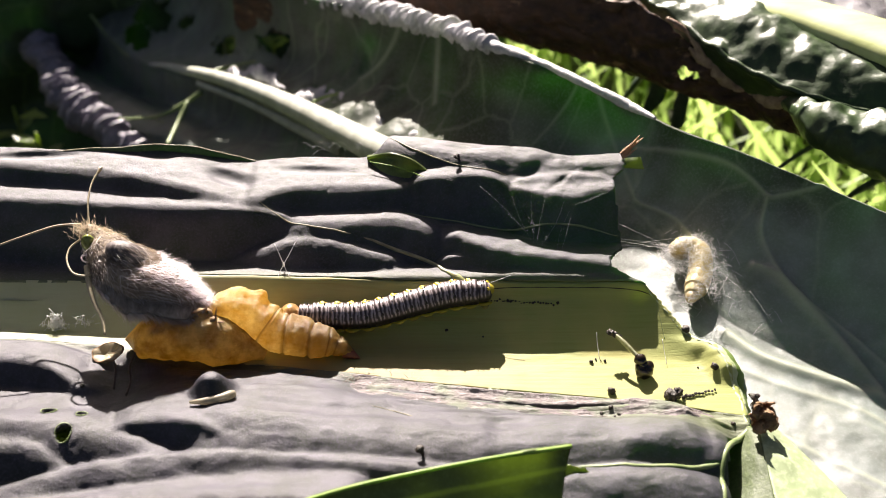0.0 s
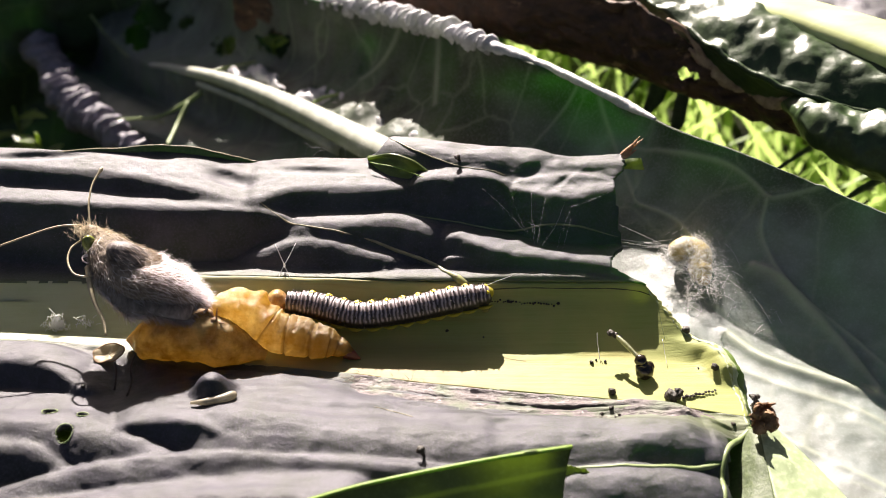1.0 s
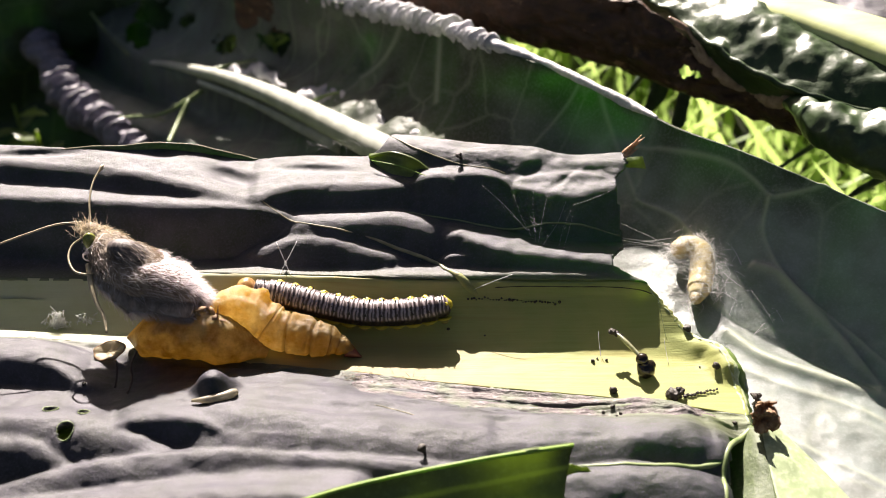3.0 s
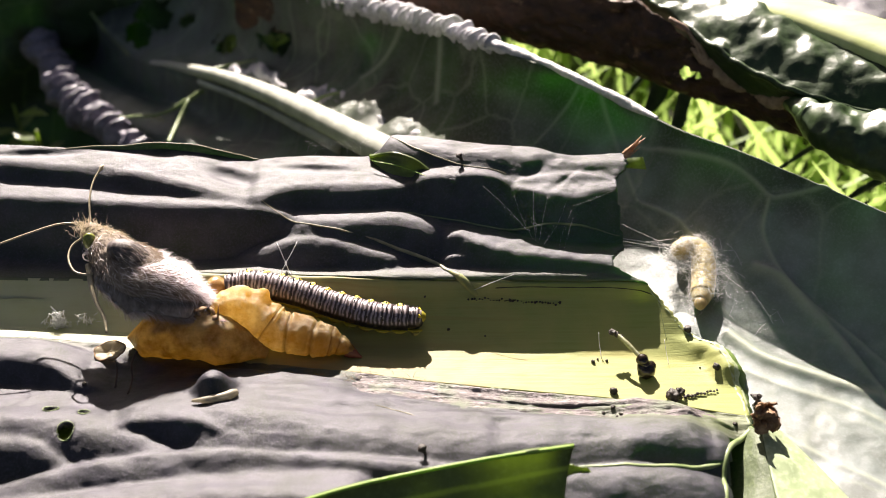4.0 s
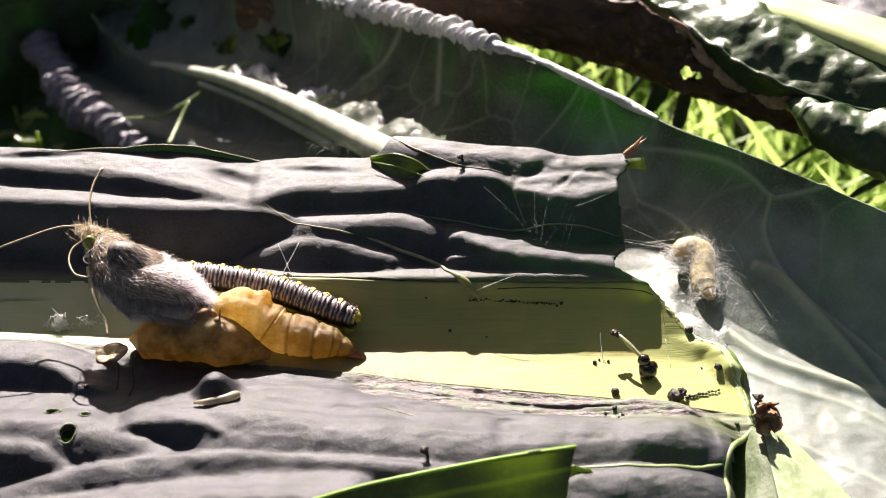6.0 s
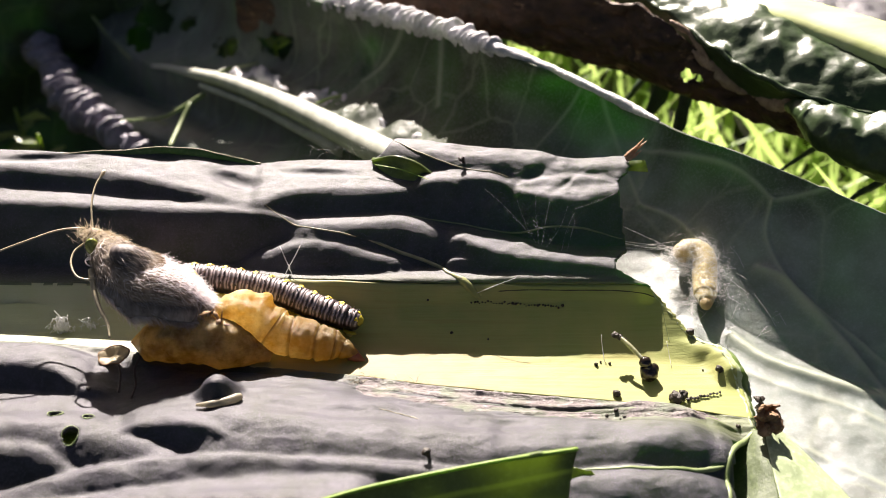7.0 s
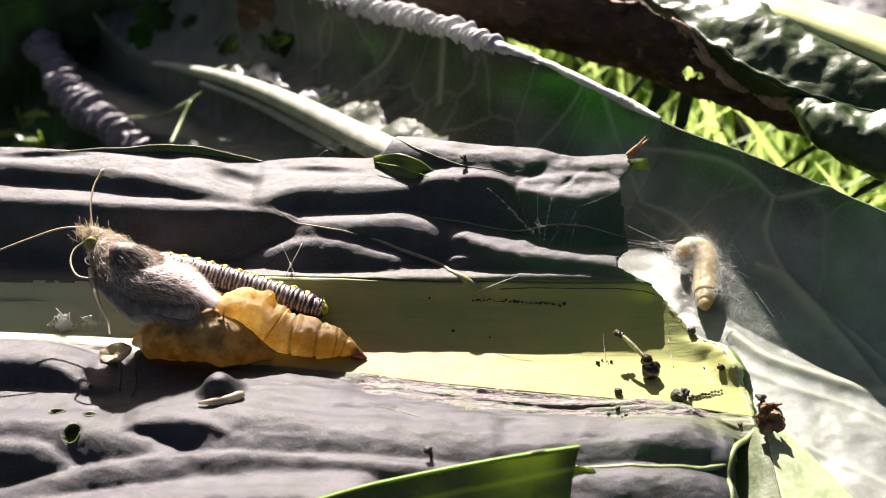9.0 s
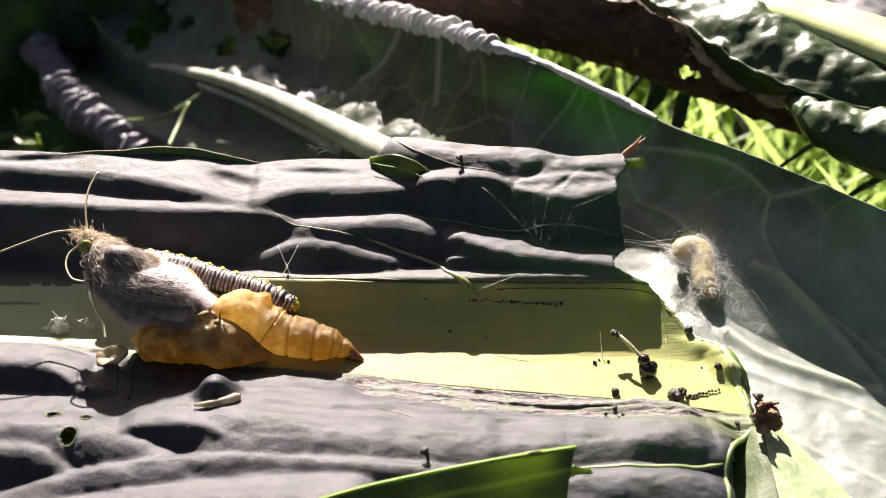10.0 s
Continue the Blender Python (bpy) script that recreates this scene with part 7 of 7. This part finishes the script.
def build_blade_veins():
    tan, dim = "tan raised side vein between the puckers", "dull green vein in the shade"
    lay_vein([(-17.2, 2.9), (-14.98, 1.45), (-12.72, 0.30), (-10.17, -0.25), (-7.61, -0.72)], 0.06, 0.10, M_TANVEIN, tan, lift=-0.06)
    lay_vein([(-7.61, -0.72), (-4.86, -1.38), (-0.97, -2.60), (0.01, -3.50), (0.9, -4.25), (1.5, -4.75)], 0.12, 0.25, M_TANVEIN, tan, lift=-0.05)
    lay_vein([(-4.97, 9.30), (-2.38, 7.20), (1.24, 5.60), (4.20, 5.20), (5.60, 4.90)], 0.09, 0.03, M_TANVEIN, tan, lift=0.0)
    lay_vein([(-4.31, 1.47), (-1.33, 1.5), (7.11, 0.6), (15.4, 0.33)], 0.06, 0.10, M_VEIN, dim, lift=-0.04)
    lay_vein([(9.16, -23.63), (12.65, -24.05), (16.69, -24.05), (20.2, -23.38)], 0.10, 0.24, M_VEIN, "pale green vein between two puckers")
    lay_vein([(-5.51, -17.88), (-3.77, -18.33), (-2.23, -19.04)], 0.03, 0.06, M_TANVEIN, "thin pale vein")


def build_vein_foot():
    """Swollen foot where the side vein runs into the midrib."""
    q = spline(np.array([(0.4, -3.9), (1.3, -4.55), (2.0, -5.0), (2.8, -5.45)]), 40)
    z = leaf_height(q[:, 0], q[:, 1]) - np.linspace(0.05, 0.42, 40)
    z = np.convolve(np.pad(z, 5, mode="edge"), np.ones(11) / 11, "valid")
    v, f = tube(np.column_stack([q, z]), np.interp(np.linspace(0, 1, 40), [0, 0.3, 0.7, 1], [0.2, 0.36, 0.46, 0.3]), 16, 0.9)
    v[:, 2] += rough_noise(v, 1.2, 0.05, 3.0)
    part("vein_foot", mesh("vein_foot", v - np.array([-10, -10, -1.2]), f, M_RIB), LEAF, "pale green foot of the side vein")


def build_margin_lip():
    """Far margin that curls up, so that its green side shows under a pale edge."""
    o = np.array([-10, -10, -1.2])
    n, m = 120, 10
    x = np.linspace(-35.5, -17.2, n)
    h = 0.62 * np.sin(math.pi * np.linspace(0.02, 0.98, n) ** 1.5) ** 0.8
    y = far_line(x) - 0.05
    z = leaf_height(x, y) + blade_relief(np.stack([x, y, 0 * x], 1)) - 0.1
    w = np.linspace(0, 1, m)
    V = np.stack([np.repeat(x[:, None], m, 1), y[:, None] + 0.5 * w[None] ** 2 * h[:, None], z[:, None] + h[:, None] * w[None]], -1)
    V[:, :, 1] += 0.08 * np.sin(x * 1.3)[:, None] * w[None]
    thick(part("margin_lip", mesh("margin_lip", V.reshape(-1, 3) - o, grid_faces(n, m), M_LIP_SHADE, attrs={"vein": np.zeros(n * m)}), LEAF, "green margin curled upwards"), 0.12, 0.0)
    part("margin_edge", mesh("margin_edge", *tube(V[:, -1] - o, 0.07, 8), M_TANVEIN), LEAF, "thin pale edge of the curled margin")


def build_scar():
    """Withered skin along the midrib's near edge, creased lengthwise."""
    o = np.array([-10, -10, -1.2])
    n, m = 260, 40
    u = np.linspace(0, 1, n)
    x = np.linspace(-8.4, 22.0, n)
    y = rib_lines(x)[2] + 0.05
    wide = np.interp(u, [0, 0.06, 0.25, 0.6, 0.85, 1], [1.6, 3.2, 3.6, 3.5, 3.0, 2.4])
    w = np.linspace(0, 1, m)
    V = np.stack([np.repeat(x[:, None], m, 1), y[:, None] - wide[:, None] * w[None], np.zeros((n, m))], -1).reshape(-1, 3)
    W = np.tile(w, n)
    V[:, 1] += 0.35 * rough_noise(V * np.array([0.5, 0, 0]), 0.8, 1.0, 4.0) * W
    streak = rough_noise(V * np.array([0.10, 1, 0]), 1.6, 1.0, 2.0) + 0.5 * rough_noise(V * np.array([0.3, 1, 0]), 3.4, 1.0, 7.0)
    edge = np.clip(np.minimum(W / 0.06, (1 - W) / 0.35), 0, 1) * np.repeat(np.clip(np.minimum(u / 0.06, (1 - u) / 0.1), 0, 1), m)
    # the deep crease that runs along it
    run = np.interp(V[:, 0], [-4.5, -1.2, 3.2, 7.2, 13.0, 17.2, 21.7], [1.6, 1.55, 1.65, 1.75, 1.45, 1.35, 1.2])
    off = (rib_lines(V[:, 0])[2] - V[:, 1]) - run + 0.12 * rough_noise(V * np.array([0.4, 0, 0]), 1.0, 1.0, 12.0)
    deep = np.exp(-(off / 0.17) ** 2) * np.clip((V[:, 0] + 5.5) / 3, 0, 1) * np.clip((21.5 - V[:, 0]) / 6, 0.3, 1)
    brow = np.exp(-((off - -0.55) / 0.35) ** 2) * np.clip((V[:, 0] + 6) / 3, 0, 1)
    V[:, 2] = leaf_height(V[:, 0], V[:, 1]) + edge * (0.16 + 0.10 * streak + 0.12 * brow - 0.24 * deep * (0.6 + 0.8 * np.clip(rough_noise(V * np.array([0.3, 0.3, 0]), 1.0, 1.0, 27.0) + 0.4, 0, 1)) + rough_noise(V * np.array([0.6, 1, 0]), 2.2, 0.05, 17.0)) - (1 - edge) * 0.3
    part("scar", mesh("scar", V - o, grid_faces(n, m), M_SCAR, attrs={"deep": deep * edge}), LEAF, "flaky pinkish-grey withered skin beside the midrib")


def scar_material():
    """Dry skin: pinkish grey flakes with dark lengthwise cracks and a green tinge."""
    m = Mat("withered_skin")
    fib, flake, tint = m.noise(1.0, 6, 0.65, (0.10, 2.4, 1)), m.noise(3.5, 6, 0.7, (0.5, 1, 1)), m.noise(0.25, 4)
    col = m.ramp(fib, [(0.36, (0.055, 0.042, 0.042)), (0.48, (0.14, 0.115, 0.115)), (0.7, (0.23, 0.195, 0.195))])
    col = m.mix(m.ramp(flake, [(0.52, 0.0), (0.68, 0.8)]), col, (0.40, 0.35, 0.36))
    col = m.mix(m.math("MULTIPLY", m.ramp(tint, [(0.5, 0.0), (0.62, 1.0)]), 0.55), col, (0.12, 0.18, 0.09))
    # the deep crease is darkened in its colour as well as sunk
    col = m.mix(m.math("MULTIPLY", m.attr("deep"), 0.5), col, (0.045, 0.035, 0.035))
    m.set(Base_Color=col, Roughness=0.5, Specular_IOR_Level=0.5)
    m.bump(m.math("ADD", m.math("MULTIPLY", fib, 0.7), flake), 1.0, 0.22)
    return m.mat


M_SCAR = scar_material()
M_TANVEIN = simple("tan_vein", (0.20, 0.20, 0.11), (0.38, 0.35, 0.22), 0.45, 0.4, 1.2, 0.4, (0.3, 0.32, 0.1), 0.15)
build_blade_veins()
build_vein_foot()
build_margin_lip()
build_scar()
build_hole_rims()
build_edges()
M_HUSK = simple("husk", (0.26, 0.22, 0.15), (0.52, 0.47, 0.38), 0.4, 0.5, 2.2, 0.3, (0.55, 0.5, 0.40), 0.45)
M_DISC = simple("husk_disc", (0.34, 0.28, 0.18), (0.62, 0.54, 0.40), 0.45, 0.4, 2.2, 0.4, (0.8, 0.68, 0.46), 0.45)
build_scraps()


# how far the butterfly leans over as the caterpillar pushes past: seconds, radians
LEAN = [(0, -0.016), (2.5, -0.013), (4, -0.007), (5, 0.0), (7, 0.007), (7.5, 0.011), (8, 0.026), (8.5, 0.034), (9, 0.033), (9.5, 0.038), (10, 0.041)]


def motions():
    pivot, base = Vector((-20.2, -9.3, 2.2)) * MM, BUTTERFLY.location.copy()
    rows = []
    for t, a in LEAN:
        turn = Matrix.Rotation(0.35 * a, 4, Vector((0, -0.743, 0.669)))
        rows.append((t, Matrix.Translation(pivot + Vector((-5.5 * a * MM, 0, 0))) @ turn @ Matrix.Translation(base - pivot)))
    walk(BUTTERFLY, rows)
    times = [i * 0.25 for i in range(41)]
    for table, parts, rise in ((BODY, [HEAD] + SEGMENTS, (0, -0.05, 0.05)), (LARVA_BODY, LARVA_PARTS, (0, 0, 0))):
        rows = [[] for q in parts]
        for t in times:
            line = body_at(t, table, rise)
            for k in range(len(parts)):
                rows[k].append((t, along(line, (k + 0.45) / (len(parts) - 0.1))))
        for ob, r in zip(parts, rows):
            walk(ob, r)


motions()
